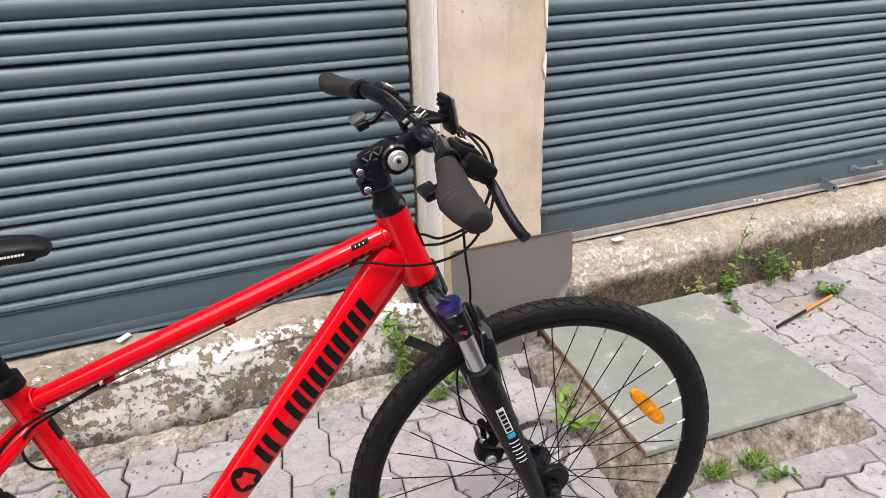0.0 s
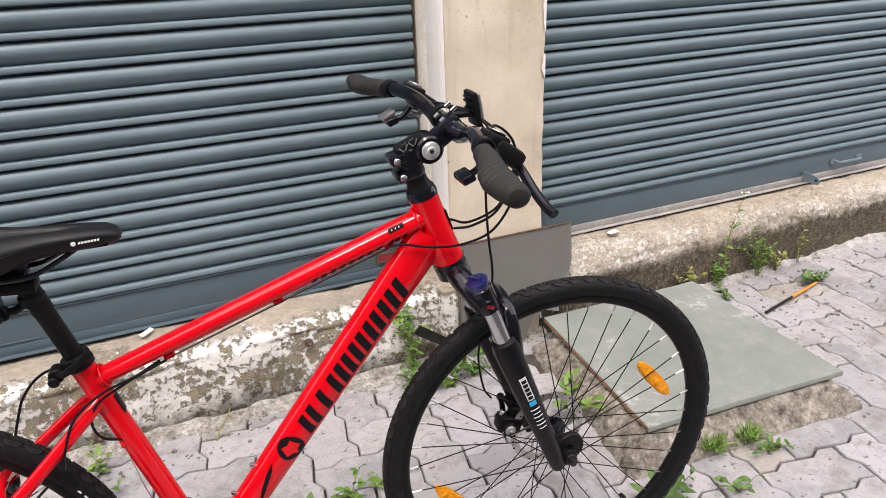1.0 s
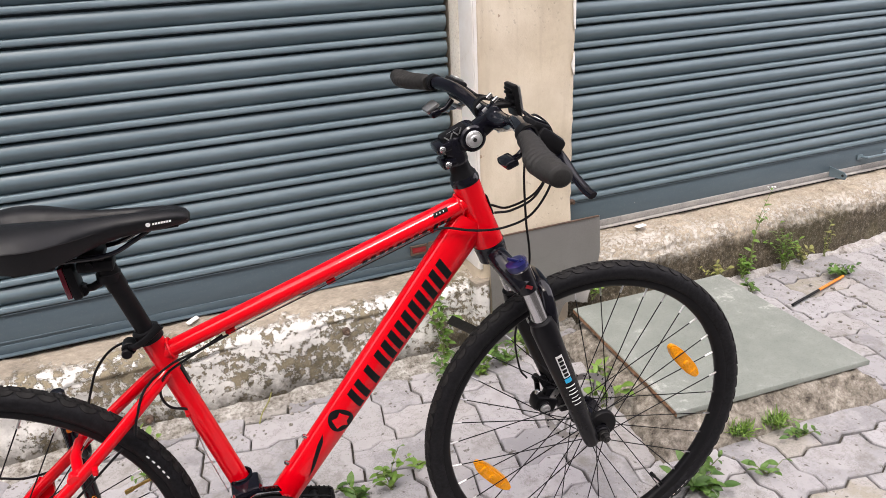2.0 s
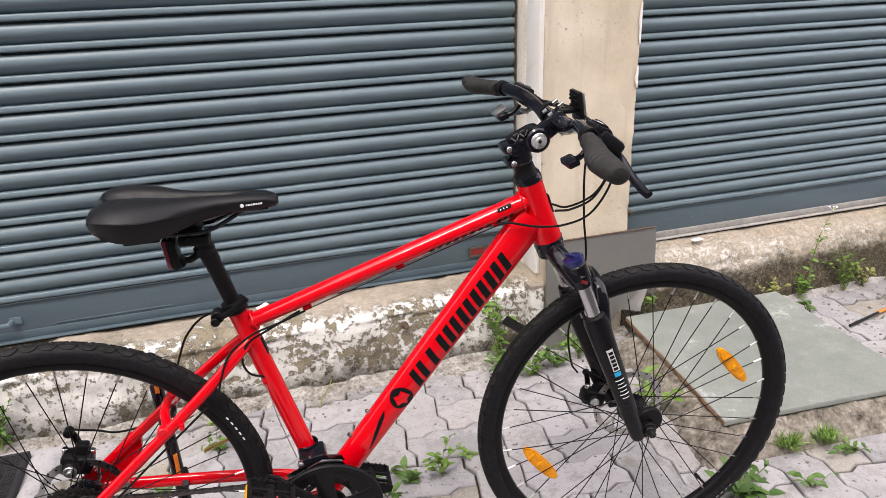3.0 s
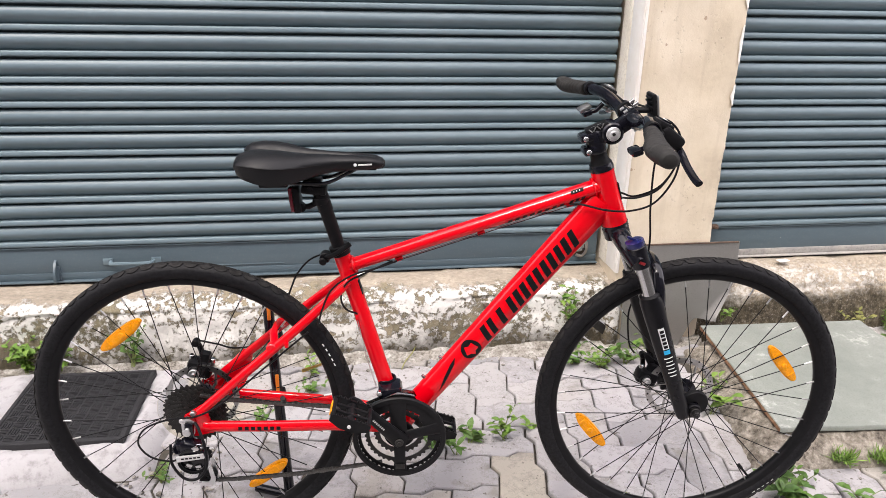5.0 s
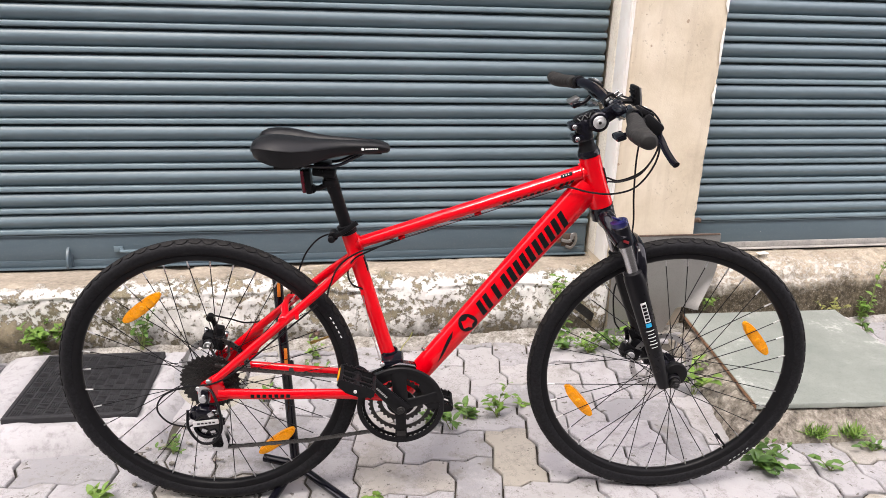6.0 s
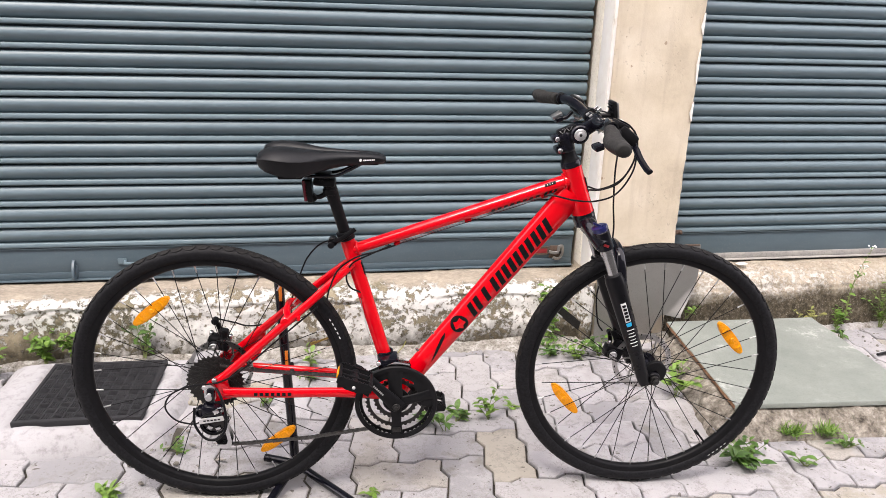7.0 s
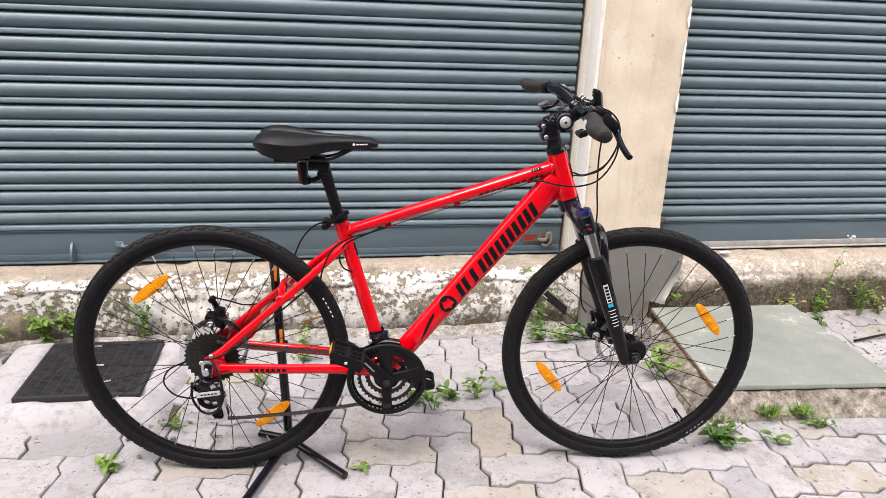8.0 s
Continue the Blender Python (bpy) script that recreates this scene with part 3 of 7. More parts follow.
def paint_flakes():
    """Ragged remains of white paint along the far corner of the pillar."""
    rnd = random.Random(21)
    z = 0.86
    while z < 1.9:
        h = rnd.uniform(0.05, 0.16)
        pts, faces, k = [], [], 9
        for i in range(k + 1):
            t = i / k
            zz = z + h * t
            w = 0.0015 + 0.013 * math.sin(math.pi * t) ** 0.6 * (0.5 + 0.5 * ridge(3.0, 1.0, zz, 40))
            pts += [(PIL_X1 - 0.008 - max(0.001, w), FACE_Y - 0.0105, zz), (PIL_X1 - 0.0068, FACE_Y - 0.0095, zz), (PIL_X1 - 0.0040, FACE_Y - 0.003, zz)]
        for i in range(k):
            a = i * 3
            faces += [(a, a + 1, a + 4, a + 3), (a + 1, a + 2, a + 5, a + 4)]
        back = [(x + (0.001 if j % 3 == 2 else 0), y + 0.0035, q) for j, (x, y, q) in enumerate(pts)]
        m = len(pts)
        part("paint_flake", (pts + back, faces + [tuple(i + m for i in f)[::-1] for f in faces]), OLD_WHITE, pillar, "flake of old white paint")
        z += h + rnd.uniform(0.01, 0.09)


paint_flakes()
structure(part("plinth_pillar_foot", rough_wall(PIL_X0 - 0.03, PIL_X0 + 0.03, FACE_Y - 0.030, FACE_Y + 0.02, -0.01, 0.245, 0.012, 0.008), LEDGE_WHITE, smooth=60), "whitewashed foot of the pillar with flaking paint", "plinth")


def slat_profile():
    """One slat from its top edge down: deep groove, full curve that curls under, then a rolled bead standing proud."""
    out = [(0.024, 0.0015), (0.024, -0.0046), (0.0050, -0.0056)]
    n = 14
    for i in range(n):
        t = i / (n - 1)
        out.append((0.0125 - 0.0225 * math.sin(math.pi * (0.19 + 0.79 * t)), -0.0062 - 0.0498 * t))
    out += [(-0.0040, -0.0566), (-0.0066, -0.0574), (-0.0080, -0.0592), (-0.0094, -0.0655), (-0.0096, -0.0705), (-0.0080, -0.0728), (-0.0030, -0.0738), (0.024, -0.0741)]
    return out


def shutter(name, x0, x1, label, lip_paint):
    ob = thing(name, pose(0, 0, 0), label, "roller shutter")
    prof = slat_profile()
    n = len(prof)
    length = x1 - x0
    pts = [(x0 + length * i, y, z) for i in (0, 1) for y, z in prof]
    faces = [(j, j + 1, n + j + 1, n + j) for j in range(n - 1)]
    me = mesh_of("slat", (pts, faces), SHUTTER, 50)
    count = int((TOP - RAIL_TOP) / PITCH) + 1
    for i in range(count):
        s = new("slat", me)
        s.parent = ob
        s.location = (0, SHUT_Y + random.uniform(-0.0012, 0.0012), RAIL_TOP + PITCH * (i + 1) - 0.001)
        s.rotation_euler = (0, random.uniform(-0.0006, 0.0006), 0)
    h = RAIL_TOP - RAIL_LOW
    part("bottom_rail", join(block((length, 0.008, h), ((x0 + x1) / 2, SHUT_Y + 0.004, RAIL_LOW + h / 2), 0.0015), block((length, 0.02, 0.004), ((x0 + x1) / 2, SHUT_Y + 0.004, RAIL_TOP - 0.003), 0.001)), SHUTTER_DIM, ob)
    part("lip", join(block((length, 0.022, 0.004), ((x0 + x1) / 2, SHUT_Y - 0.010, RAIL_LOW + 0.001), 0.001), block((length, 0.004, 0.026), ((x0 + x1) / 2, SHUT_Y - 0.0022, RAIL_LOW + 0.014), 0.001)), lip_paint, ob, "angle iron along the lower edge")
    part("rubber_strip", block((length, 0.02, 0.008), ((x0 + x1) / 2, SHUT_Y - 0.002, RAIL_LOW - 0.0052), 0.001), BLACK_PLASTIC, ob, "black sealing strip")
    return ob


west = shutter("roller_shutter", -3.4, PIL_X0 - 0.016, "closed blue-grey steel roller shutter of curved slats", SHUTTER_DIM)
east = shutter("roller_shutter", PIL_X1 + 0.002, 4.2, "closed blue-grey steel roller shutter beside the pillar", DUSTY_LIP)


def pull_handle(parent, x, z, w=0.17):
    y = SHUT_Y - 0.004
    bar = sweep(spline([(x - w / 2 + 0.018, y, z), (x - w / 2 + 0.022, y - 0.02, z), (x - w / 2 + 0.034, y - 0.026, z), (x + w / 2 - 0.034, y - 0.026, z), (x + w / 2 - 0.022, y - 0.02, z), (x + w / 2 - 0.018, y, z)], 5), 0.0062, 8, side=(0, 0, 1))
    h = part("pull_handle", bar, SHUTTER, parent, "painted steel pull handle")
    for s in (-1, 1):
        part("handle_plate", block((0.03, 0.004, 0.022), (x + s * (w / 2 - 0.008), y - 0.001, z), 0.001), SHUTTER, h)


def flat_bracket(parent, x):
    """A thin plate standing out from the rail, with a hole for a padlock."""
    y = SHUT_Y - 0.004
    out = [(y + 0.002, 0.312), (y - 0.07, 0.303), (y - 0.083, 0.290), (y - 0.076, 0.273), (y + 0.002, 0.270)]
    k = part("lock_bracket", prism(out, x - 0.002, x + 0.002, "x"), SHUTTER, parent, "flat steel plate with a lock hole")
    part("lock_hole", drum(0.006, 0.005, (x, y - 0.064, 0.288), "x", 14, 0.0005), DARK_STEEL, k)


def lock_bracket(parent, x):
    y = SHUT_Y - 0.004
    out = [(y + 0.002, 0.335), (y - 0.012, 0.328), (y - 0.03, 0.30), (y - 0.034, 0.275), (y - 0.03, 0.266), (y + 0.002, 0.266)]
    part("lock_bracket", join(prism(out, x - 0.004, x + 0.004, "x"), block((0.012, 0.004, 0.05), (x + 0.004, y - 0.001, 0.29), 0.001)), SHUTTER_DIM, parent, "welded steel lock bracket")


pull_handle(west, -1.088, 0.325)
lock_bracket(west, -1.328)
pull_handle(east, 2.500, 0.328)
flat_bracket(east, 2.258)
part("weld_seam", block((0.32, 0.003, 0.004), (-0.753, SHUT_Y - 0.001, 0.298), 0.001), SHUTTER_DIM, west, "raised seam on the rail")


def padlock_hasp():
    ob = thing("hasp", pose(0.455, SHUT_Y - 0.004, 0.315), "worn steel hasp and staple on the shutter rail", "latch")
    hook = spline([(-0.022, -0.008, 0.004), (0.0, -0.014, 0.0), (0.014, -0.016, 0.006), (0.016, -0.016, 0.026), (0.030, -0.014, 0.026), (0.032, -0.012, -0.004), (0.018, -0.010, -0.026), (-0.004, -0.010, -0.020)], 5)
    part("strap", sweep(hook, 0.0066, 8, 0.0035), ZINC, ob)
    part("plate", block((0.05, 0.003, 0.05), (0.006, -0.001, 0.002), 0.001), RUST, ob)
    part("bolt", drum(0.0055, 0.01, (0.02, -0.016, 0.004), "y", 12, 0.001), DARK_STEEL, ob)
    tag = thing("warning_tag", pose(0.402, SHUT_Y - 0.006, 0.322), "small dark red plate on the shutter rail", "label plate")
    part("plate", block((0.052, 0.004, 0.024), (0, 0, 0), 0.001), DARK_RED, tag)
    part("frame", plate_with_hole([(-0.03, -0.016), (0.03, -0.016), (0.03, 0.016), (-0.03, 0.016)], [(-0.024, -0.01), (0.024, -0.01), (0.024, 0.01), (-0.024, 0.01)], -0.003, 0.003), RUST, tag)


padlock_hasp()

# the building that holds the shutters
structure(part("lintel", block((7.6, 0.5, 0.75), (0.4, FACE_Y + 0.26, TOP + 0.375), 0.01), WALL_PAINT), "plain rendered wall above the shutters", "wall")
for nm, x in (("wall_west", -3.6), ("wall_east", 4.4)):
    structure(part(nm, block((0.4, 0.5, TOP + 0.02), (x, FACE_Y + 0.26, TOP / 2 - 0.01), 0.01), WALL_PAINT), "plain rendered wall at the end of the shutters", "wall")
structure(part("wall_back", block((8.4, 0.2, TOP + 0.75), (0.4, 3.6, (TOP + 0.75) / 2 - 0.01), 0.01), WALL_PAINT), "plain rear wall of the shop building", "wall")
for nm, x in (("wall_side_west", -3.7), ("wall_side_east", 4.5)):
    structure(part(nm, block((0.2, 2.2, TOP + 0.75), (x, 2.38, (TOP + 0.75) / 2 - 0.01), 0.01), WALL_PAINT), "plain side wall of the shop building", "wall")
# unseen walls added to block low sky light, lower eastwards to let more in
structure(part("wall_opposite", block((30, 0.4, 7.2), (-13.6, -4.8, 3.58), 0.01), DARK_WALL), "unseen dark wall added opposite the shutters to block low sky light", "wall")
structure(part("wall_opposite_low", block((28.6, 0.38, 4.0), (15.7, -4.8, 1.98), 0.01), DARK_WALL), "unseen lower wall added opposite, letting more light in from the east", "wall")
structure(part("roof", block((8.6, 3.08, 0.14), (0.4, 2.23, TOP + 0.822), 0.01), CEMENT), "flat concrete roof slab over the shutters", "roof")

# ---- the bicycle: x towards its front wheel, y away from its chain side, z up ----
bike = thing("bicycle", pose(-0.1572, -0.1058, 0.0009, 0.59, -1.36, -6.15), "glossy red hybrid bicycle with black fork, saddle and wheels", "bicycle")
FRONT, REAR, HUB_Z = (0.529, -0.003, 0.3425), (-0.5625, -0.007, 0.3495), 0.347
BB = (-0.119, 0.0, 0.294)
HEAD_T, HEAD_B = (0.297, 0.0, 0.878), (0.332, 0.0, 0.764)
SEAT_T = (-0.232, 0.0, 0.716)


# the front end stands almost straight
_h = Vector(HEAD_B)
STEER = Matrix.Translation(_h) @ Matrix.Rotation(radians(-0.4), 4, (Vector(HEAD_T) - _h).normalized()) @ Matrix.Translation(-_h)


def lerp(a, b, t):
    return tuple(p + (q - p) * t for p, q in zip(a, b))


def tyre_shape():
    """Round tyre, its shoulders cut into scales and its crown into ribs."""
    seg, rc, rt = 144, 0.3272, 0.0182
    prof = [(rc + rt * 1.0 * math.cos(w), rt * math.sin(w)) for w in [radians(a) for a in range(-150, 151, 12)]]
    base = lathe(prof, seg=seg)
    shapes = [base]
    n = 72
    for side in (-1, 1):
        for i in range(n):
            mid = 2 * math.pi * (i + (0.5 if side > 0 else 0)) / n
            half = math.pi / n * 0.86
            ring_pts, top_pts = [], []
            for k in range(9):
                u = -1 + 2 * k / 8
                for_w = radians(19 + 25 * math.sqrt(max(0, 1 - (u * 0.98) ** 2)))
                ring_pts.append((mid + half * u, for_w))
            outline = ring_pts + [(mid + half, radians(16)), (mid - half, radians(16))]
            pts = []
            for lift in (-0.0005, 0.0019):
                for ang, w in outline:
                    r = rc + (rt + lift) * math.cos(w)
                    pts.append((r * math.cos(ang), side * (rt + lift) * math.sin(w), r * math.sin(ang)))
            m = len(outline)
            faces = [tuple(range(m, 2 * m))] + [(a, (a + 1) % m, m + (a + 1) % m, m + a) for a in range(m)]
            shapes.append((pts, faces))
    for i in range(n * 2):
        mid = 2 * math.pi * i / (n * 2)
        half = math.pi / (n * 2) * 0.8
        pts = []
        for lift in (-0.0005, 0.0013):
            for u in (-1, 1):
                for w in (-13, 0, 13):
                    r = rc + (rt + lift) * math.cos(radians(w))
                    ang = mid + half * u + radians(w) * 0.03
                    pts.append((r * math.cos(ang), (rt + lift) * math.sin(radians(w)), r * math.sin(ang)))
        faces = [(6, 7, 10, 9), (7, 8, 11, 10), (0, 1, 7, 6), (1, 2, 8, 7), (3, 9, 10, 4), (4, 10, 11, 5), (0, 6, 9, 3), (2, 5, 11, 8)]
        shapes.append((pts, faces))
    return join(*shapes)


TYRE_ME = mesh_of("tyre", tyre_shape(), [RUBBER, DUSTY_TREAD], 40)
for f in TYRE_ME.polygons:
    if f.index >= 144 * 25:
        f.material_index = 1
RIM_PROFILE = [(0.316, -0.0120), (0.313, -0.0128), (0.304, -0.0118), (0.2985, -0.0075), (0.2965, 0.0), (0.2985, 0.0075), (0.304, 0.0118), (0.313, 0.0128), (0.316, 0.0120), (0.311, 0.010), (0.308, 0.0), (0.311, -0.010)]


def wheel(centre, flanges, reflectors, valve, turn, name):
    cx, cy, cz = centre
    w = part(name, lathe(RIM_PROFILE, seg=96, closed=True), BLACK_MATT, bike, "spoked wheel with black alloy rim")
    w.matrix_basis = (STEER if centre is FRONT else Matrix()) @ Matrix.Translation(centre) @ Matrix.Scale(0.985 if centre is FRONT else 1.0, 4)
    tyre = new("tyre", TYRE_ME)
    tyre.parent = w
    tyre["label"] = "black rubber tyre with scaled tread"
    # spokes, laced three across
    for i in range(36):
        side = 1 if i % 2 else -1
        y, r = flanges[side > 0]
        a = 2 * math.pi * (i + 0.5) / 36 + turn
        lead = radians(58 if (i // 2) % 2 else -58)
        p = Vector((r * math.cos(a + lead), y + (0.0015 if (i // 2) % 2 else -0.0015), r * math.sin(a + lead)))
        q = Vector((0.295 * math.cos(a), side * 0.002, 0.295 * math.sin(a)))
        body = sweep([p, q], 0.0011, 6)
        d = (q - p).normalized()
        s = part("spoke", join(body, sweep([q - d * 0.016, q + d * 0.002], 0.0019, 6)), [BLACK_MATT, ALLOY], w)
        for f in s.data.polygons:
            if f.index >= len(body[1]):
                f.material_index = 1
    yl, yr = flanges[1][0], flanges[0][0]
    hub = lathe([(0.005, yr - 0.012), (0.018, yr - 0.012), (0.02, yr - 0.004), (flanges[0][1] + 0.004, yr - 0.002), (flanges[0][1] + 0.004, yr + 0.002), (0.017, yr + 0.006), (0.015, 0), (0.017, yl - 0.006), (flanges[1][1] + 0.004, yl - 0.002), (flanges[1][1] + 0.004, yl + 0.002), (0.022, yl + 0.004), (0.02, yl + 0.02), (0.005, yl + 0.02)], seg=28)
    part("hub", hub, BLACK_GLOSS, w)
    # disc rotor: two rings joined by arms
    def rotor_ring(r0, r1):
        return lathe([(r0, yl + 0.0145), (r1, yl + 0.0145), (r1, yl + 0.0165), (r0, yl + 0.0165)], seg=72, closed=True)
    arms = []
    for k in range(6):
        a = math.pi / 3 * k
        arms.append(sweep([(0.02 * math.cos(a - 0.5), yl + 0.0155, 0.02 * math.sin(a - 0.5)), (0.045 * math.cos(a - 0.25), yl + 0.0155, 0.045 * math.sin(a - 0.25)), (0.068 * math.cos(a), yl + 0.0155, 0.068 * math.sin(a))], 0.003, 6, 0.001))
    holes = []
    for k in range(30):
        a = 2 * math.pi * k / 30
        rr = 0.0705 + 0.004 * (k % 3)
        for sgn in (-1, 1):
            holes.append(moved(drum(0.0021, 0.0006, (0, 0, 0), "y", 8, 0.0001), Matrix.Translation((rr * math.cos(a), yl + 0.0155 + sgn * 0.0012, rr * math.sin(a)))))
    part("brake_disc", rotor_ring(0.066, 0.080), ROTOR_STEEL, w, "drilled steel brake disc")
    part("disc_carrier", rotor_ring(0.016, 0.025), ROTOR_STEEL, w)
    for shape in arms:
        part("disc_arm", shape, ROTOR_STEEL, w)
    tagged(part("disc_holes", join(*holes), BLACK_MATT, w), kind="stuff")
    for deg in reflectors:
        a = radians(deg)
        out = []
        for k in range(24):
            t = 2 * math.pi * k / 24
            ct, st = math.cos(t), math.sin(t)
            out.append((0.056 * math.copysign(abs(ct) ** 0.55, ct), (0.0138 - 0.0062 * abs(ct) ** 1.6) * math.copysign(abs(st) ** 0.55, st)))
        q = pose(0.229 * math.cos(a), 0, 0.229 * math.sin(a), 0, -deg + 90 - (17 if centre is FRONT else 0), 0)
        shell = join(prism(out, -0.005, 0.005), prism([(u * 0.93, v * 0.72) for u, v in out], -0.0072, 0.0072), drum(0.0062, 0.021, (0.004, 0, 0), "y", 16, 0.0012), block((0.006, 0.018, 0.016), (0.034, 0, 0), 0.001), block((0.006, 0.018, 0.016), (-0.03, 0, 0), 0.001))
        r = part("reflector", moved(shell, q), AMBER, w, "amber plastic spoke reflector")
        r.data.set_sharp_from_angle(angle=radians(30))
    a = radians(valve)
    ca, sa = math.cos(a), math.sin(a)
    part("valve", join(sweep([(0.296 * ca, 0, 0.296 * sa), (0.262 * ca, 0, 0.262 * sa)], 0.0028, 8), sweep([(0.264 * ca, 0, 0.264 * sa), (0.25 * ca, 0, 0.25 * sa)], 0.0042, 8)), BRASS if name == "rear_wheel" else BLACK_PLASTIC, w)
    # lettering of the maker stands as short white bars on the side of the tyre
    for at in (-49 if centre is FRONT else 24,):
        for k in range(5):
            w0 = radians(at + (k - 2) * 2.3)
            pts, e = [], 0.0006
            for da, wr in ((-0.010, 66), (0.010, 66), (0.014, 84), (-0.006, 84)):
                wv = radians(wr)
                r = 0.3272 + (0.0182 + e) * math.cos(wv) - 0.003
                pts.append((r * math.cos(w0 + da), -(0.0182 + e) * math.sin(wv) * 1.0, r * math.sin(w0 + da)))
            part("print_bar", (pts, [(0, 1, 2, 3)]), WHITE_PRINT, w)
    return w


wheel(FRONT, ((-0.034, 0.026), (0.024, 0.029)), (21.5, 201.5), -51.5, 0.03, "front_wheel")
wheel(REAR, ((-0.018, 0.028), (0.03, 0.029)), (-53, 127), 20, 0.0, "rear_wheel")


# ---- frame ----
def tube(name, a, b, r, r2=None, seg=20, n=6):
    pts = [lerp(a, b, i / n) for i in range(n + 1)]
    return part(name, sweep(pts, r, seg, r2), RED, bike)


TT_A, TT_B = (-0.222, 0.0, 0.676), (0.306, 0.0, 0.846)
DT_A, DT_B = BB, (0.304, 0.0, 0.811)
hd = (Vector(HEAD_T) - Vector(HEAD_B)).normalized()
part("head_tube", sweep([Vector(HEAD_B), Vector(HEAD_B) + hd * 0.012, Vector(HEAD_B) + hd * 0.04, lerp(HEAD_B, HEAD_T, 0.6), Vector(HEAD_T) - hd * 0.012, Vector(HEAD_T)], [0.0265, 0.0262, 0.0245, 0.023, 0.0232, 0.0235], 28), RED, bike)
part("top_tube", sweep([lerp(TT_A, TT_B, t) for t in (0, 0.15, 0.5, 0.85, 1)], [0.0135, 0.0135, 0.0140, 0.0158, 0.0172], 24, [0.0155, 0.0155, 0.016, 0.0175, 0.0185]), RED, bike)
part("down_tube", sweep([lerp(DT_A, DT_B, t) for t in (0, 0.1, 0.4, 0.75, 0.92, 1)], [0.026, 0.0265, 0.0285, 0.0315, 0.033, 0.033], 32, [0.0225, 0.0225, 0.0225, 0.0225, 0.0225, 0.022]), RED, bike)
part("seat_tube", sweep([lerp(BB, SEAT_T, t) for t in (0, 0.3, 0.9, 1)], 0.0172, 24), RED, bike)
part("bottom_bracket_shell", drum(0.024, 0.073, BB, "y", 28), RED, bike)
for s in (-1, 1):
    part("seat_stay", sweep(spline([(-0.217, s * 0.012, 0.648), (-0.245, s * 0.030, 0.626), (-0.33, s * 0.050, 0.554), (-0.45, s * 0.060, 0.452), (-0.54, s * 0.066, 0.375)], 5), 0.0098, 16, 0.0082), RED, bike)
    part("chain_stay", sweep(spline([(-0.128, s * 0.020, 0.298), (-0.17, s * 0.036, 0.306), (-0.26, s * 0.046, 0.320), (-0.40, s * 0.058, 0.330), (-0.535, s * 0.066, 0.340)], 5), 0.0128, 16, 0.009), RED, bike)
    part("dropout", prism([(-0.515, 0.392), (-0.535, 0.392), (-0.572, 0.368), (-0.582, 0.345), (-0.572, 0.322), (-0.552, 0.318), (-0.515, 0.326), (-0.50, 0.34), (-0.52, 0.352), (-0.523, 0.37)], s * 0.066 - 0.0035, s * 0.066 + 0.0035), RED, bike)
part("stay_bridge", sweep([(-0.372, -0.050, 0.522), (-0.378, -0.02, 0.535), (-0.378, 0.02, 0.535), (-0.372, 0.050, 0.522)], 0.0085, 14, side=(0, 0, 1)), RED, bike)
for s in (-1, 1):
    part("bridge_boss", drum(0.0115, 0.016, (-0.377, s * 0.054, 0.520), "y", 18, 0.002), RED, bike)
part("stay_bridge_low", sweep([(-0.222, -0.04, 0.315), (-0.222, 0.04, 0.315)], 0.008, 12, side=(0, 0, 1)), RED, bike)
part("brake_mount", prism([(-0.50, 0.42), (-0.47, 0.45), (-0.45, 0.435), (-0.455, 0.4), (-0.475, 0.36), (-0.50, 0.345), (-0.53, 0.36)], 0.062, 0.072), RED, bike)
# weld beads where tubes meet
for nm, c, ax, r, r2 in (("weld", lerp(TT_A, TT_B, 0.957), Vector(TT_B) - Vector(TT_A), 0.0192, 0.0192), ("weld", lerp(TT_A, TT_B, 0.035), Vector(TT_B) - Vector(TT_A), 0.0168, 0.0168)):
    u = ax.normalized()
    s = Vector((0, 1, 0))
    v = u.cross(s)
    ringp = [Vector(c) + v * (r * math.cos(w)) + s * (r2 * math.sin(w)) for w in [2 * math.pi * k / 40 for k in range(40)]]
    part(nm, sweep(ringp, 0.0022, 6, loop=True, side=tuple(u)), RED, bike)
# cable stops
for t in (0.20, 0.52, 0.86):
    c = Vector(lerp(TT_A, TT_B, t)) - Vector((-0.0054, 0, 0.0175))
    part("cable_guide", block((0.016, 0.012, 0.008), (0, 0, 0), 0.002, Matrix.Translation(c) @ pose(0, 0, 0, 0, -18, 0)), RED, bike)
part("cable_guide", block((0.014, 0.008, 0.014), (-0.199, -0.012, 0.566), 0.002), RED, bike)
part("cable_guide", block((0.008, 0.012, 0.012), (-0.345, -0.062, 0.531), 0.002), RED, bike)


def on_tube(a, b, poly, r, r2, lift=0.0007):
    """A thin print on the chain side of a tube: poly in metres along the tube and across it."""
    d = (Vector(b) - Vector(a)).normalized()
    v = Vector((-d.z, 0, d.x))
    bm = bmesh.new()
    bm.faces.new([bm.verts.new((s, 0, h)) for s, h in poly])
    bmesh.ops.triangulate(bm, faces=bm.faces)
    for _ in range(2):
        bmesh.ops.subdivide_edges(bm, edges=bm.edges, cuts=1, use_grid_fill=True)
    bm.verts.index_update()
    pts = []
    for q in bm.verts:
        h = max(-0.98 * r, min(0.98 * r, q.co.z))
        y = -(r2 + lift) * math.sqrt(max(0.0, 1 - (h / (r + lift)) ** 2))
        p = Vector(a) + d * q.co.x + v * h
        pts.append((p.x, y - 0.0002, p.z))
    faces = [tuple(x.index for x in f.verts) for f in bm.faces]
    bm.free()
    return pts, faces


DT_LEN = (Vector(DT_B) - Vector(DT_A)).length
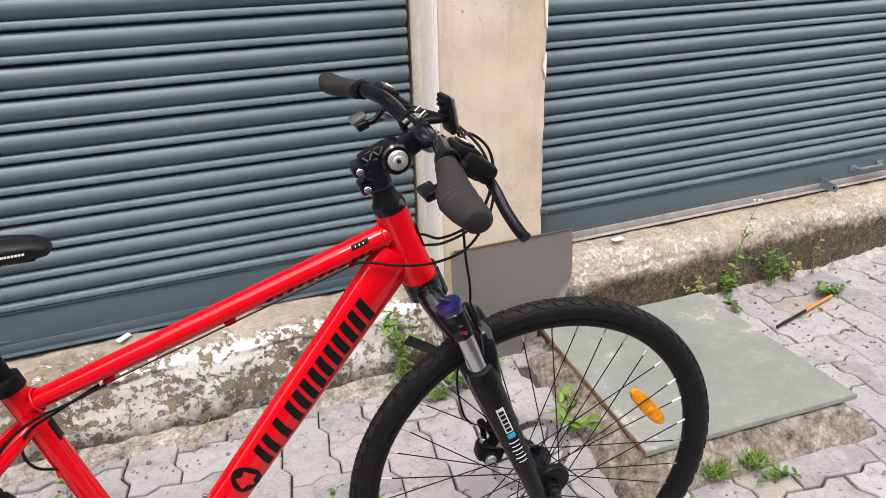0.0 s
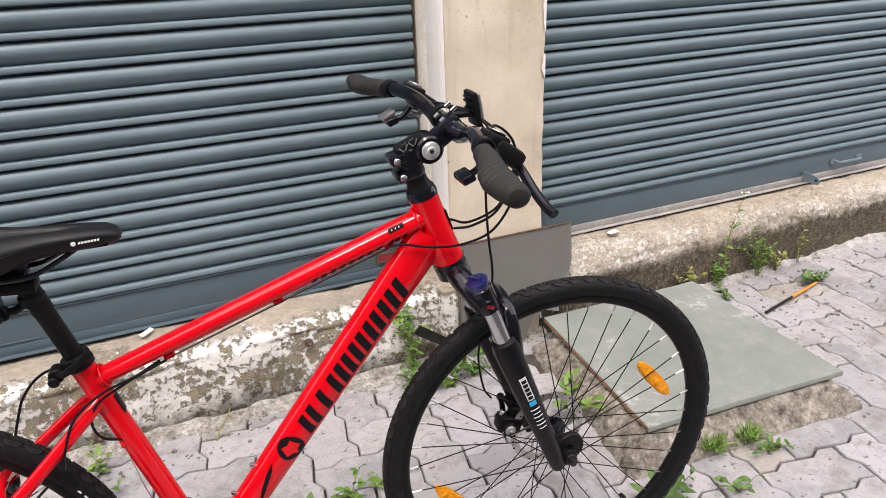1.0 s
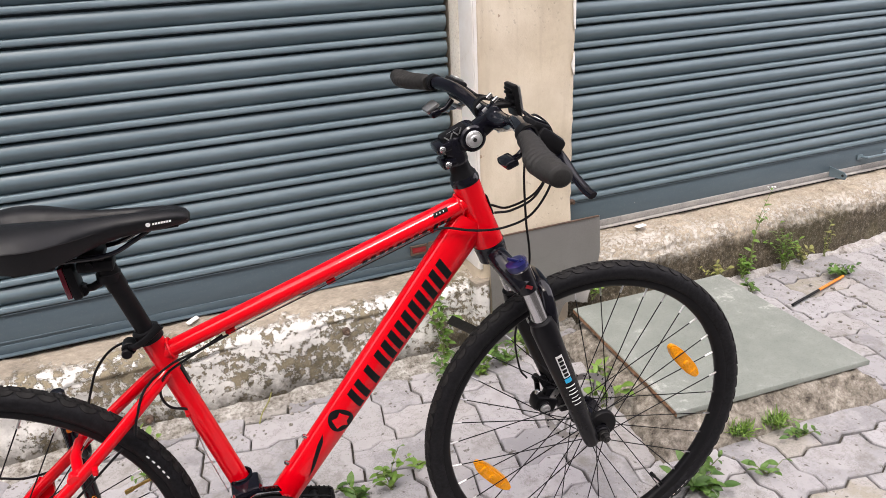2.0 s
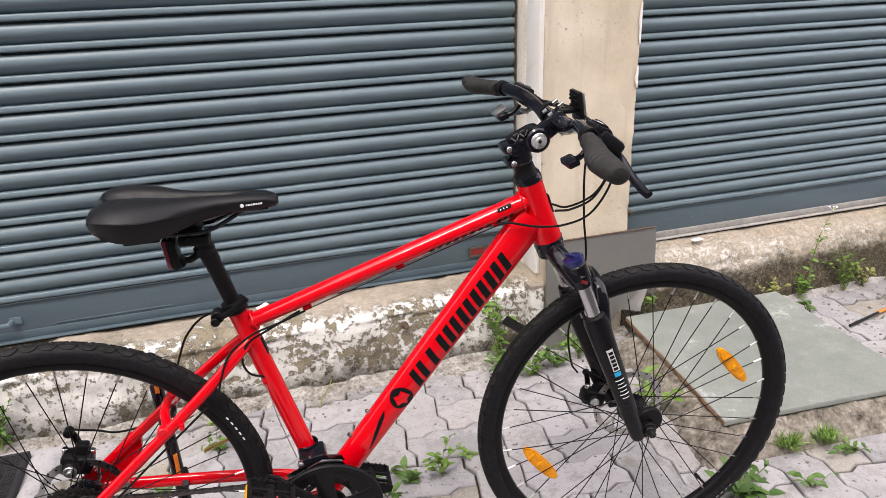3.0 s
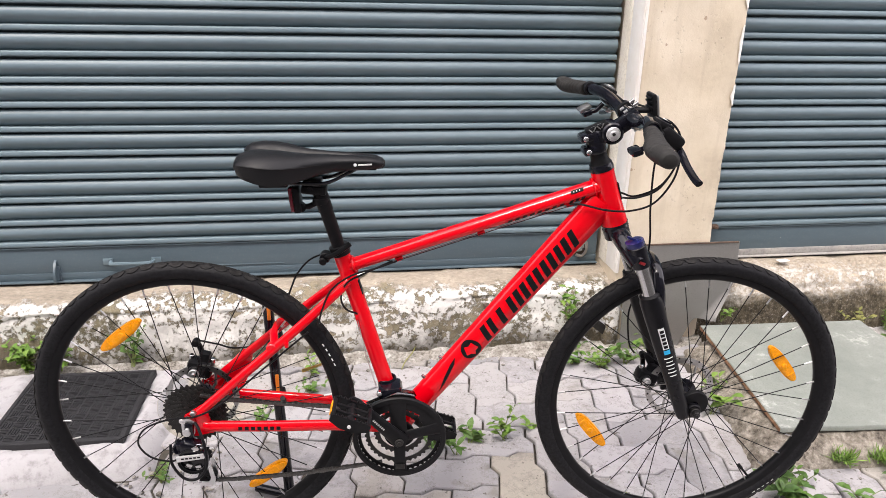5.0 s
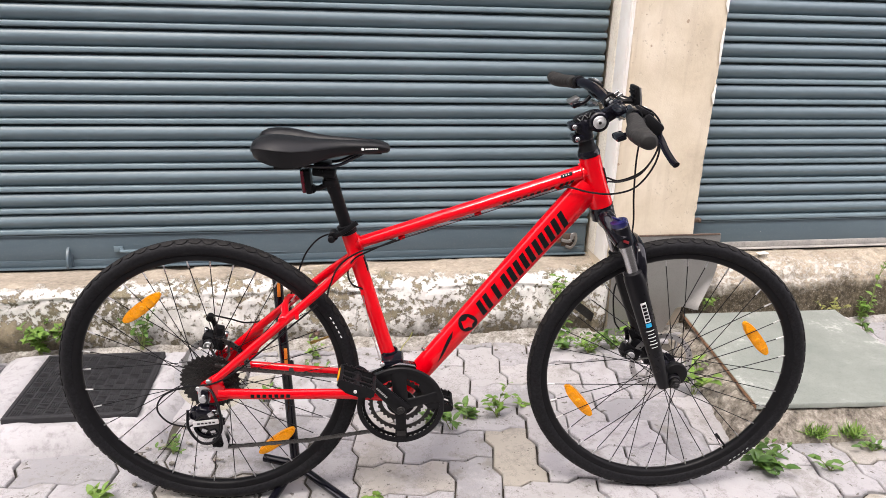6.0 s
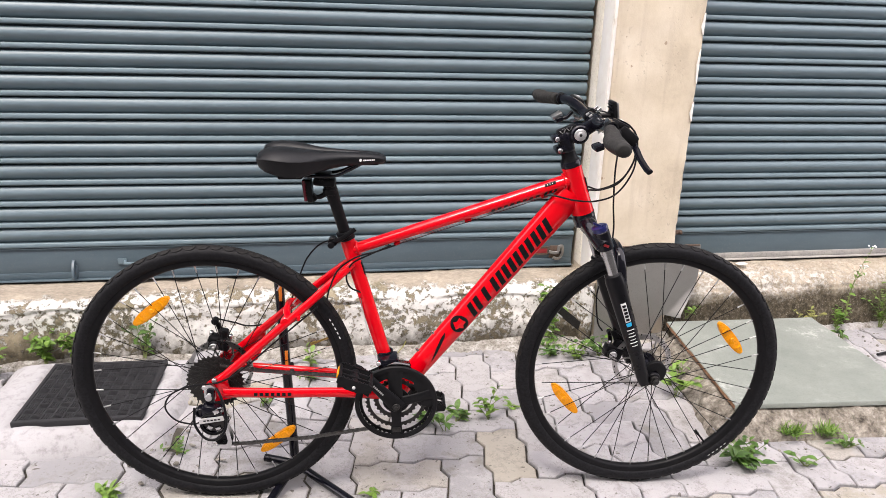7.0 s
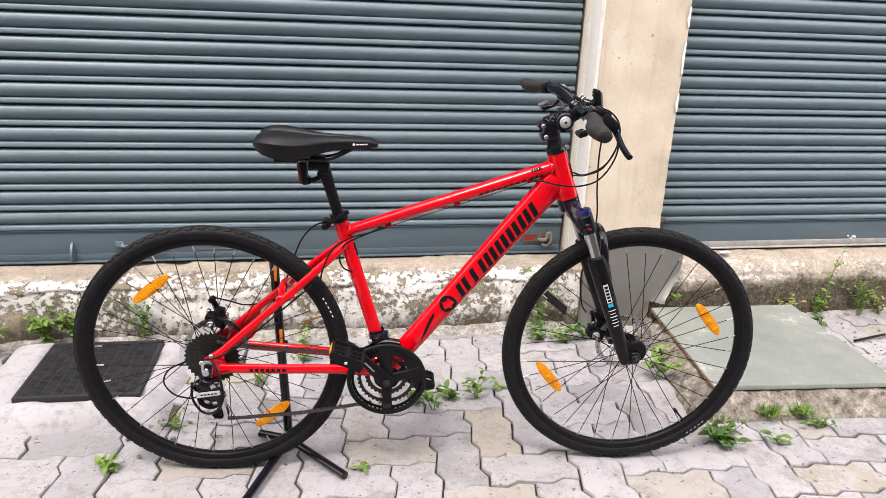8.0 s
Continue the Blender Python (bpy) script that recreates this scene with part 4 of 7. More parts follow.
def dt_r(s):
    t = s / DT_LEN
    return 0.0265 + 0.0065 * max(0, min(1, (t - 0.1) / 0.82))


# the maker's word stands as seven pairs of slanted bars; then a disc with a cut shape, and a flash
for k in range(7):
    for bar_at in ((0.010,) if k == 1 else (0.0, 0.0215)):
        s0, wdt, hh, lean = 0.292 + k * 0.0422 + bar_at, 0.0140, 0.0175, 0.012
        out = [(s0 - lean * 0.5, -hh), (s0 + wdt - lean * 0.5, -hh), (s0 + wdt + lean * 0.5, hh), (s0 + lean * 0.5, hh)]
        part("print_bar", on_tube(DT_A, DT_B, out, dt_r(s0), 0.0225), BLACK_PRINT, bike, "black printed bar")
cs = 0.250
disc = [(cs + 0.0225 * math.cos(2 * math.pi * k / 28), 0.0225 * math.sin(2 * math.pi * k / 28)) for k in range(28)]
part("print_disc", on_tube(DT_A, DT_B, disc, dt_r(cs), 0.0225), BLACK_PRINT, bike, "black printed disc")
star = [(cs + (0.0165 if k % 2 == 0 else 0.0095) * math.cos(2 * math.pi * k / 10 + 0.75), (0.0165 if k % 2 == 0 else 0.0095) * math.sin(2 * math.pi * k / 10 + 0.75)) for k in range(10)]
part("print_star", on_tube(DT_A, DT_B, star, dt_r(cs), 0.0225, 0.0013), RED, bike, "red star shape in the disc")
part("print_flash", on_tube(DT_A, DT_B, [(0.125, -0.012), (0.15, -0.008), (0.20, 0.006), (0.212, 0.014), (0.19, 0.011), (0.16, 0.002)], dt_r(0.16), 0.0225), BLACK_PRINT, bike, "black printed flash")
for k in range(8):
    s0 = 0.345 + k * 0.0155
    part("print_mark", on_tube(TT_A, TT_B, [(s0, -0.0125), (s0 + 0.0095, -0.0125), (s0 + 0.0125, -0.0065), (s0 + 0.003, -0.0065)], 0.0155, 0.0168), BLACK_PRINT, bike)
for k in range(3):
    s0 = 0.474 + k * 0.012
    part("print_mark", on_tube(TT_A, TT_B, [(s0, -0.0125), (s0 + 0.0075, -0.0125), (s0 + 0.0115, -0.005), (s0 + 0.004, -0.005)], 0.0165, 0.0172), BLACK_PRINT, bike)
part("frame_sticker", on_tube(TT_A, TT_B, [(0.482, 0.007), (0.508, 0.007), (0.510, 0.0135), (0.484, 0.0135)], 0.0182, 0.0176), BLACK_PRINT, bike, "small black sticker")
for k in range(3):
    part("print_mark", on_tube(TT_A, TT_B, [(0.488 + k * 0.006, 0.0093), (0.4895 + k * 0.006, 0.0093), (0.490 + k * 0.006, 0.0115), (0.4885 + k * 0.006, 0.0115)], 0.0182, 0.0176, 0.0012), WHITE_PRINT, bike)
for k in range(7):
    x = -0.418 + k * 0.013
    yy = -0.0675 + (x + 0.418) * 0.09
    part("print_mark", ([(x, yy, 0.323), (x + 0.0095, yy + 0.001, 0.3225), (x + 0.0095, yy + 0.001, 0.3305), (x, yy, 0.331)], [(0, 1, 2, 3)]), BLACK_PRINT, bike)
part("head_badge", block((0.003, 0.02, 0.036), (0, 0, 0), 0.001, Matrix.Translation(Vector(lerp(HEAD_B, HEAD_T, 0.56)) + Vector((0.0225, 0, 0.0055))) @ pose(0, 0, 0, 0, -17, 0)), BLACK_PRINT, bike, "black head badge")
part("seat_sticker", block((0.003, 0.016, 0.034), (0, 0, 0), 0.001, Matrix.Translation((-0.193, 0, 0.632)) @ pose(0, 0, 0, 0, -14.5, 0)), BLACK_PRINT, bike, "black sticker on the seat tube")
for t in (0.185, 0.275):
    c = Vector(lerp(DT_A, DT_B, t))
    u = Vector((-0.756, 0, 0.654))
    part("bottle_bolt", join(sweep([c + u * 0.025, c + u * 0.0335], 0.0042, 10), sweep([c + u * 0.032, c + u * 0.0355], 0.0028, 6)), CHROME, bike)

# ---- seat post, saddle ----
st = (Vector(SEAT_T) - Vector(BB)).normalized()
part("seat_post", sweep([Vector(SEAT_T) - st * 0.03, Vector(SEAT_T) + st * 0.085, Vector(SEAT_T) + st * 0.088, Vector(SEAT_T) + st * 0.125], [0.0136, 0.0136, 0.0148, 0.0148], 20), BLACK_MATT, bike, "matt black seat post")
clamp = part("seat_clamp", sweep([Vector(SEAT_T) - st * 0.012, Vector(SEAT_T) - st * 0.011, Vector(SEAT_T) + st * 0.008, Vector(SEAT_T) + st * 0.009], [0.019, 0.0205, 0.0205, 0.019], 24), BLACK_MATT, bike, "black quick-release seat clamp")
part("clamp_lever", sweep(spline([(-0.262, -0.004, 0.700), (-0.250, -0.022, 0.708), (-0.228, -0.028, 0.722), (-0.207, -0.026, 0.737)], 6), 0.0055, 10, 0.004), BLACK_MATT, clamp)
part("clamp_nut", join(drum(0.011, 0.022, (-0.262, 0.0, 0.700), "y", 16), drum(0.008, 0.034, (-0.266, 0.0, 0.694), "y", 14)), BLACK_MATT, clamp)
part("saddle_clamp", join(block((0.05, 0.036, 0.018), (0, 0, 0), 0.005, pose(-0.275, 0, 0.845, 0, 6, 0)), block((0.036, 0.044, 0.012), (0, 0, 0), 0.004, pose(-0.277, 0, 0.861, 0, 6, 0)), sweep([(-0.281, -0.024, 0.85), (-0.281, 0.024, 0.85)], 0.005, 10, side=(0, 0, 1))), BLACK_MATT, bike, "saddle clamp head")
for s in (-1, 1):
    part("saddle_rail", sweep(spline([(-0.385, s * 0.035, 0.888), (-0.345, s * 0.026, 0.868), (-0.30, s * 0.022, 0.862), (-0.25, s * 0.021, 0.862), (-0.215, s * 0.016, 0.875), (-0.17, s * 0.008, 0.897)], 6), 0.0036, 8), BLACK_GLOSS, bike)


def saddle_shape():
    """Sections from tail to nose: half width, crown, drop to the sharp seam, lower edge, dip along the middle, notch in the tail."""
    rows = [(-0.416, 0.056, 0.918, 0.012, 0.898, 0.008, 0.046), (-0.410, 0.070, 0.925, 0.014, 0.888, 0.012, 0.042), (-0.396, 0.081, 0.931, 0.017, 0.880, 0.016, 0.032), (-0.375, 0.087, 0.933, 0.020, 0.873, 0.018, 0.016), (-0.352, 0.087, 0.932, 0.022, 0.868, 0.018, 0.004), (-0.330, 0.080, 0.929, 0.022, 0.866, 0.017, 0), (-0.308, 0.067, 0.925, 0.020, 0.868, 0.016, 0), (-0.285, 0.052, 0.921, 0.018, 0.873, 0.015, 0)]
    rows += [(-0.26, 0.040, 0.9185, 0.015, 0.879, 0.013, 0), (-0.23, 0.0315, 0.9165, 0.012, 0.884, 0.010, 0), (-0.20, 0.028, 0.9145, 0.010, 0.886, 0.004, 0), (-0.17, 0.0255, 0.912, 0.008, 0.886, 0.0005, 0), (-0.15, 0.0225, 0.909, 0.007, 0.887, 0, 0), (-0.138, 0.0165, 0.904, 0.006, 0.888, 0, 0), (-0.1335, 0.008, 0.899, 0.004, 0.891, 0, 0)]
    pts, faces = [], []
    for x, w, top, drop, low, dip, notch in rows:
        seam = top - drop
        half = [(0, top - dip), (0.12, top - dip * 0.95), (0.20, top - dip * 0.35), (0.30, top - dip * 0.05), (0.46, top), (0.70, top - drop * 0.2), (0.90, top - drop * 0.55), (1.0, seam), (0.985, seam - 0.003), (0.96, seam * 0.6 + low * 0.4), (0.86, low + 0.004), (0.66, low), (0, low + 0.006)]
        ring = [(f * w, z) for f, z in half] + [(-f * w, z) for f, z in half[-2:0:-1]]
        m = len(ring)
        pts += [(x + notch * math.exp(-(y / 0.02) ** 2), y, z) for y, z in ring]
    n = len(rows)
    for i in range(n - 1):
        for k in range(m):
            a, b, j = i * m, (i + 1) * m, (k + 1) % m
            faces.append((a + k, a + j, b + j, b + k))
    faces += [tuple(range(m)), tuple(range((n - 1) * m, n * m))]
    return pts, faces


saddle = part("saddle", saddle_shape(), SADDLE_SKIN, bike, "padded black vinyl saddle with a split middle", smooth=42)
for s in (-1, 1):
    part("saddle_seam", sweep(spline([(-0.396, s * 0.0802, 0.9125), (-0.375, s * 0.0862, 0.9115), (-0.352, s * 0.0862, 0.9085), (-0.330, s * 0.0792, 0.9055), (-0.308, s * 0.0662, 0.9035), (-0.285, s * 0.0512, 0.9015), (-0.26, s * 0.0392, 0.9025)], 5), 0.0012, 5), BLACK_PLASTIC, saddle)
part("saddle_base", join(block((0.056, 0.10, 0.014), (-0.346, 0, 0.868), 0.006), block((0.2, 0.036, 0.008), (-0.25, 0, 0.889), 0.003)), BLACK_PLASTIC, saddle)
part("print_disc", drum(0.0032, 0.001, (-0.190, -0.0268, 0.899), "y", 16, 0.0002), WHITE_PRINT, saddle)
for k in range(7):
    x = -0.1845 + k * 0.0038
    yy = -0.0266 + k * 0.00035
    part("print_mark", ([(x, yy, 0.8975), (x + 0.003, yy + 0.0002, 0.8975), (x + 0.0038, yy + 0.0004, 0.9005), (x + 0.0008, yy + 0.0002, 0.9005)], [(0, 1, 2, 3)]), WHITE_PRINT, saddle)
light = part("rear_reflector", block((0.008, 0.034, 0.05), (0, 0, 0), 0.003, pose(-0.320, 0, 0.826, 0, -4, 0)), RED_LENS, bike, "dark red rear reflector")
part("reflector_back", block((0.013, 0.036, 0.052), (0, 0, 0), 0.003, pose(-0.3095, 0, 0.825, 0, -4, 0)), BLACK_PLASTIC, light)
part("reflector_arm", join(sweep([(-0.306, 0, 0.808), (-0.288, 0, 0.808), (-0.268, 0, 0.818)], 0.006, 10), drum(0.0095, 0.014, (-0.303, 0, 0.807), "y", 14), lathe([(0.0145, -0.007), (0.0175, -0.006), (0.0175, 0.006), (0.0145, 0.007)], (-0.263, 0, 0.821), 20, "z", True)), BLACK_PLASTIC, light)

# ---- headset, stem, bar ----
def along_head(d):
    return Vector(HEAD_T) + hd * d


part("headset_cup", sweep([along_head(-0.001), along_head(0.006), along_head(0.008), along_head(0.013)], [0.024, 0.0245, 0.0235, 0.0225], 28), BLACK_GLOSS, bike)
part("headset_cup", sweep([Vector(HEAD_B) - hd * 0.013, Vector(HEAD_B) - hd * 0.008, Vector(HEAD_B) - hd * 0.006, Vector(HEAD_B) + hd * 0.001], [0.0265, 0.0275, 0.0265, 0.0275], 28), BLACK_GLOSS, bike)
part("spacer", sweep([along_head(0.012), along_head(0.022), along_head(0.034), along_head(0.042)], [0.022, 0.0175, 0.0165, 0.018], 24), BLACK_MATT, bike)
stem = part("stem", join(sweep([along_head(0.036), along_head(0.04), along_head(0.078), along_head(0.082)], [0.017, 0.0185, 0.0185, 0.016], 24), block((0.062, 0.034, 0.034), (0, 0, 0), 0.009, pose(0.289, 0, 0.945, 0, -22, 0)), drum(0.0215, 0.044, (0.308, 0, 0.953), "y", 28, 0.003), block((0.052, 0.03, 0.03), (0, 0, 0), 0.008, pose(0.327, 0, 0.964, 0, -34, 0))), BLACK_GLOSS, bike, "black adjustable handlebar stem")
part("pivot_cap", join(drum(0.0122, 0.004, (0.308, -0.0235, 0.953), "y", 28, 0.0015), lathe([(0.0128, -0.0215), (0.0138, -0.0225), (0.0138, -0.0245), (0.0128, -0.0255)], (0.308, 0, 0.953), 28, "y", True), drum(0.007, 0.004, (0.308, -0.026, 0.953), "y", 18, 0.001)), SILVER, stem, "bright round pivot cap")
part("pivot_socket", drum(0.0035, 0.002, (0.308, -0.0281, 0.953), "y", 6, 0.0003), DARK_STEEL, stem)
for dx, dz in ((0.256, 0.943), (0.264, 0.917)):
    part("clamp_ear", block((0.026, 0.04, 0.016), (0, 0, 0), 0.006, pose(dx + 0.004, 0, dz, 0, -16, 0)), BLACK_GLOSS, stem)
    part("clamp_bolt", join(drum(0.0052, 0.006, (dx, -0.0215, dz), "y", 16, 0.001), drum(0.0026, 0.002, (dx, -0.0250, dz), "y", 6, 0.0002)), CHROME, stem)
part("stem_top_cap", block((0.046, 0.03, 0.014), (0, 0, 0), 0.006, pose(0.281, 0, 0.9605, 0, -24, 0)), BLACK_MATT, stem, "stem top cover with small print")
for k in range(2):
    part("print_mark", block((0.009, 0.002, 0.0008), (0, 0, 0), 0.0002, pose(0.272 + k * 0.011, -0.006, 0.9638 + k * 0.0049, 0, -24, 0)), ALLOY, stem)
for k in range(4):
    part("print_stroke", block((0.0022, 0.0006, 0.010), (0, 0, 0), 0.0002, pose(0.2655 + k * 0.0075, -0.0155, 0.9575 + k * 0.0034, 0, 20 if k % 2 else -55, 0)), ALLOY, stem)
part("face_plate", join(block((0.022, 0.042, 0.042), (0, 0, 0), 0.008, pose(0.356, 0, 0.977, 0, -38, 0))), BLACK_GLOSS, stem)
for s in (-1, 1):
    for u in (-0.019, 0.019):
        c = Vector((0.344 - u * 0.62, s * 0.014, 0.978 + u * 0.95))
        d = Vector((0.79, 0, 0.616))
        part("plate_bolt", sweep([c + d * 0.016, c + d * 0.026], 0.0036, 10), CHROME, stem)
        part("bolt_end", sweep([c - d * 0.006, c + d * 0.002], 0.0028, 8), ALLOY, stem)
stem.matrix_basis = STEER
HALF_BAR = [(0.345, 0.0, 0.978), (0.3455, 0.04, 0.979), (0.341, 0.08, 0.989), (0.330, 0.12, 1.001), (0.317, 0.17, 1.003), (0.304, 0.24, 0.997), (0.293, 0.312, 0.990)]
BAR = spline([(x, y, z) for x, y, z in HALF_BAR[:0:-1]] + [(x, -y, z) for x, y, z in HALF_BAR], 5)
bar = part("handlebar", sweep(BAR, [(0.0112 if abs(p.y) < 0.195 else 0.008) + 0.0046 * math.exp(-(p.y / 0.055) ** 4) for p in BAR], 18, side=(0, 0, 1)), BLACK_GLOSS, bike, "gloss black riser handlebar")
bar.matrix_basis = Matrix.Translation((0.345, 0, 0.985)) @ pose(0.002, 0, 0, 2.3, 0, 4.0) @ Matrix.Translation((-0.345, 0, -0.985))


def grip(s):
    """A shaped grip with a palm rest: wider and deeper behind the bar towards its end."""
    pts, faces, m = [], [], 24
    rows = [(0.188, 0.0128, 0.0135, 0.0), (0.191, 0.0142, 0.0146, 0.0), (0.20, 0.0142, 0.0148, 0.0), (0.225, 0.0144, 0.0168, 0.003), (0.25, 0.0150, 0.0208, 0.007), (0.27, 0.0156, 0.0222, 0.008), (0.29, 0.0158, 0.0205, 0.006), (0.306, 0.0156, 0.0182, 0.003), (0.315, 0.0145, 0.0165, 0.002), (0.3185, 0.0105, 0.012, 0.002)]
    fine = []
    for a, b in zip(rows[:-1], rows[1:]):
        for k in range(7):
            fine.append(tuple(p + (q - p) * k / 7 for p, q in zip(a, b)))
    fine.append(rows[-1])
    for i, (y, rv, rh, back) in enumerate(fine):
        t = (y - 0.17) / 0.15
        cx, cz = 0.312 - 0.019 * t - back, 1.0 - 0.010 * t - back * 0.35
        for k in range(m):
            a = 2 * math.pi * k / m
            groove = 0.0
            if 0.2 < y < 0.285:
                groove = 0.0017 * max(-0.4, math.sin(y * 620 + 3.2 * math.cos(a))) * max(0.0, min(1.0, (math.sin(a) + 0.5) * 1.2))
            pts.append((cx + (rh + groove) * math.cos(a) - 0.3 * (rh) * math.sin(a) * 0.35, s * y, cz + (rv + groove) * math.sin(a)))
    n = len(fine)
    for i in range(n - 1):
        for k in range(m):
            a, b, j = i * m, (i + 1) * m, (k + 1) % m
            faces.append((a + k, a + j, b + j, b + k))
    faces += [tuple(range(m)), tuple(range((n - 1) * m, n * m))]
    g = part("grip", (pts, faces), GRIP_RUBBER, bar, "dark grey ribbed rubber grip", smooth=60)
    return g


def controls(s):
    lv = part("brake_lever", join(
        sweep(spline([(0.358, s * 0.135, 0.980), (0.370, s * 0.15, 0.970), (0.374, s * 0.175, 0.958), (0.372, s * 0.21, 0.944), (0.372, s * 0.245, 0.933), (0.373, s * 0.26, 0.930)], 6), 0.0048, 12, 0.0068, side=(1, 0, 0.4))), BLACK_GLOSS, bar, "black brake lever")
    part("lever_mount", join(block((0.036, 0.044, 0.022), (0, 0, 0), 0.008, pose(0.352, s * 0.148, 0.981, 0, 34, 0)), lathe([(0.0113, -0.008), (0.0142, -0.007), (0.0142, 0.007), (0.0113, 0.008)], (0.3155, s * 0.178, 1.0025), 20, "y", True), sweep([(0.360, s * 0.135, 0.982), (0.370, s * 0.085, 0.988)], 0.0045, 10), sweep([(0.345, s * 0.165, 0.986), (0.322, s * 0.178, 0.998)], 0.007, 10)), BLACK_PLASTIC, lv)
    sh = part("shifter", join(block((0.05, 0.048, 0.026), (0, 0, 0), 0.011, pose(0.357, s * 0.152, 0.983, 0, 38, 0)), block((0.03, 0.04, 0.014), (0, 0, 0), 0.006, pose(0.345, s * 0.15, 1.003, 0, 26, 0)), sweep([(0.324, s * 0.165, 0.997), (0.35, s * 0.155, 0.985)], 0.006, 10)), BLACK_PLASTIC, bar, "black thumb shifter with gear window")
    part("gear_window", block((0.016, 0.028, 0.004), (0, 0, 0), 0.0015, pose(0.3475, s * 0.15, 1.0105, 0, 26, 0)), ALLOY if s > 0 else BLACK_GLOSS, sh)
    part("gear_mark", block((0.004, 0.014, 0.0012), (0, 0, 0), 0.0003, pose(0.348, s * 0.15, 1.0128, 0, 26, 0)), WHITE_PRINT, sh)
    part("thumb_lever", join(sweep(spline([(0.335, s * 0.145, 0.976), (0.322, s * 0.145, 0.962), (0.31, s * 0.148, 0.958)], 5), 0.005, 10), block((0.02, 0.034, 0.012), (0, 0, 0), 0.005, pose(0.301, s * 0.15, 0.957, 0, -18, 0))), BLACK_GLOSS, sh)
    if s > 0:
        part("lever_pad", block((0.026, 0.030, 0.008), (0, 0, 0), 0.0035, pose(0.2975, 0.155, 0.9655, 0, -30, 0)), ALLOY, sh, "grey lever pad")
    part("release_lever", block((0.012, 0.03, 0.007), (0, 0, 0), 0.003, pose(0.345, s * 0.15, 0.962, 0, 20, 0)), ALLOY, sh)


for s in (-1, 1):
    grip(s)
    controls(s)
front_ref = part("front_reflector", block((0.005, 0.031, 0.048), (0, 0, 0), 0.002, pose(0.3962, 0.012, 0.998, 0, -9, 0)), ALLOY, bar, "front reflector seen from behind its black housing")
part("reflector_housing", join(block((0.009, 0.036, 0.054), (0, 0, 0), 0.003, pose(0.389, 0.012, 0.998, 0, -9, 0)), block((0.006, 0.026, 0.004), (0, 0, 0), 0.001, pose(0.3815, 0.012, 1.016)), block((0.006, 0.03, 0.004), (0, 0, 0), 0.001, pose(0.3825, 0.012, 1.009)), block((0.006, 0.03, 0.004), (0, 0, 0), 0.001, pose(0.384, 0.012, 0.998)), block((0.006, 0.03, 0.004), (0, 0, 0), 0.001, pose(0.386, 0.012, 0.987)), sweep([(0.386, 0.012, 0.990), (0.366, 0.016, 0.990), (0.347, 0.02, 0.988)], 0.0055, 10), lathe([(0.016, -0.006), (0.0195, -0.005), (0.0195, 0.005), (0.016, 0.006)], (0.345, 0.028, 0.986), 20, "y", True)), BLACK_PLASTIC, front_ref)

# ---- suspension fork ----
LEG_T, LEG_B = Vector((0.362, 0, 0.733)), Vector((0.506, 0, 0.329))
leg = (LEG_B - LEG_T).normalized()
fork = part("fork_crown", join(
    sweep([Vector(HEAD_B) - hd * 0.012, Vector(HEAD_B) - hd * 0.03], [0.027, 0.026], 24),
    sweep(spline([(0.367, -0.072, 0.704), (0.352, -0.052, 0.725), (0.342, -0.025, 0.740), (0.341, 0.0, 0.741), (0.342, 0.025, 0.740), (0.352, 0.052, 0.725), (0.367, 0.072, 0.704)], 5), 0.021, 18, 0.019, side=(0.9, 0, 0.4))), BLACK_GLOSS, bike, "gloss black suspension fork")
for s in (-1, 1):
    y = Vector((0, s * 0.0655, 0))
    part("crown_socket", sweep([LEG_T + y - leg * 0.006, LEG_T + y - leg * 0.004, LEG_T + y + leg * 0.04, LEG_T + y + leg * 0.042], [0.017, 0.0195, 0.0195, 0.0175], 22), BLACK_GLOSS, fork)
    part("stanchion", sweep([LEG_T + y + leg * 0.038, LEG_T + y + leg * 0.13], 0.0148, 22), CHROME, fork, "bright steel fork stanchion")
    part("dust_seal", sweep([LEG_T + y + leg * 0.107, LEG_T + y + leg * 0.110, LEG_T + y + leg * 0.118, LEG_T + y + leg * 0.121], [0.017, 0.0205, 0.0205, 0.019], 22), BLACK_PLASTIC, fork)
    lo = [LEG_T + y + leg * d for d in (0.112, 0.127, 0.24, 0.33, 0.385, 0.412, 0.424, 0.4275)]
    foot = Vector((FRONT[0], s * 0.0565, FRONT[2]))
    part("lower_leg", join(sweep(lo, [0.0205, 0.0236, 0.0208, 0.0176, 0.0160, 0.0152, 0.0128, 0.007], 22, [0.0205, 0.0232, 0.0205, 0.0172, 0.0152, 0.0142, 0.0115, 0.006]), block((0.045, 0.012, 0.026), foot - Vector((0.014, 0, 0.004)), 0.005), drum(0.0165, 0.012, foot, "y", 22, 0.002)), BLACK_SATIN, fork, "black lower fork leg")
    cap = part("leg_cap", sweep([LEG_T + y - leg * 0.0180, LEG_T + y - leg * 0.0170, LEG_T + y - leg * 0.009, LEG_T + y - leg * 0.004], [0.0160, 0.0186, 0.0192, 0.0175], 22), BLUE_CAP if s < 0 else BLACK_GLOSS, fork, "blue anodised adjuster cap" if s < 0 else "")
    part("cap_grip", block((0.03, 0.006, 0.005), (0, 0, 0), 0.0015, Matrix.Translation(LEG_T + y - leg * 0.0195) @ pose(0, 0, 0, 0, 22, 0)), BLUE_CAP if s < 0 else BLACK_GLOSS, cap)
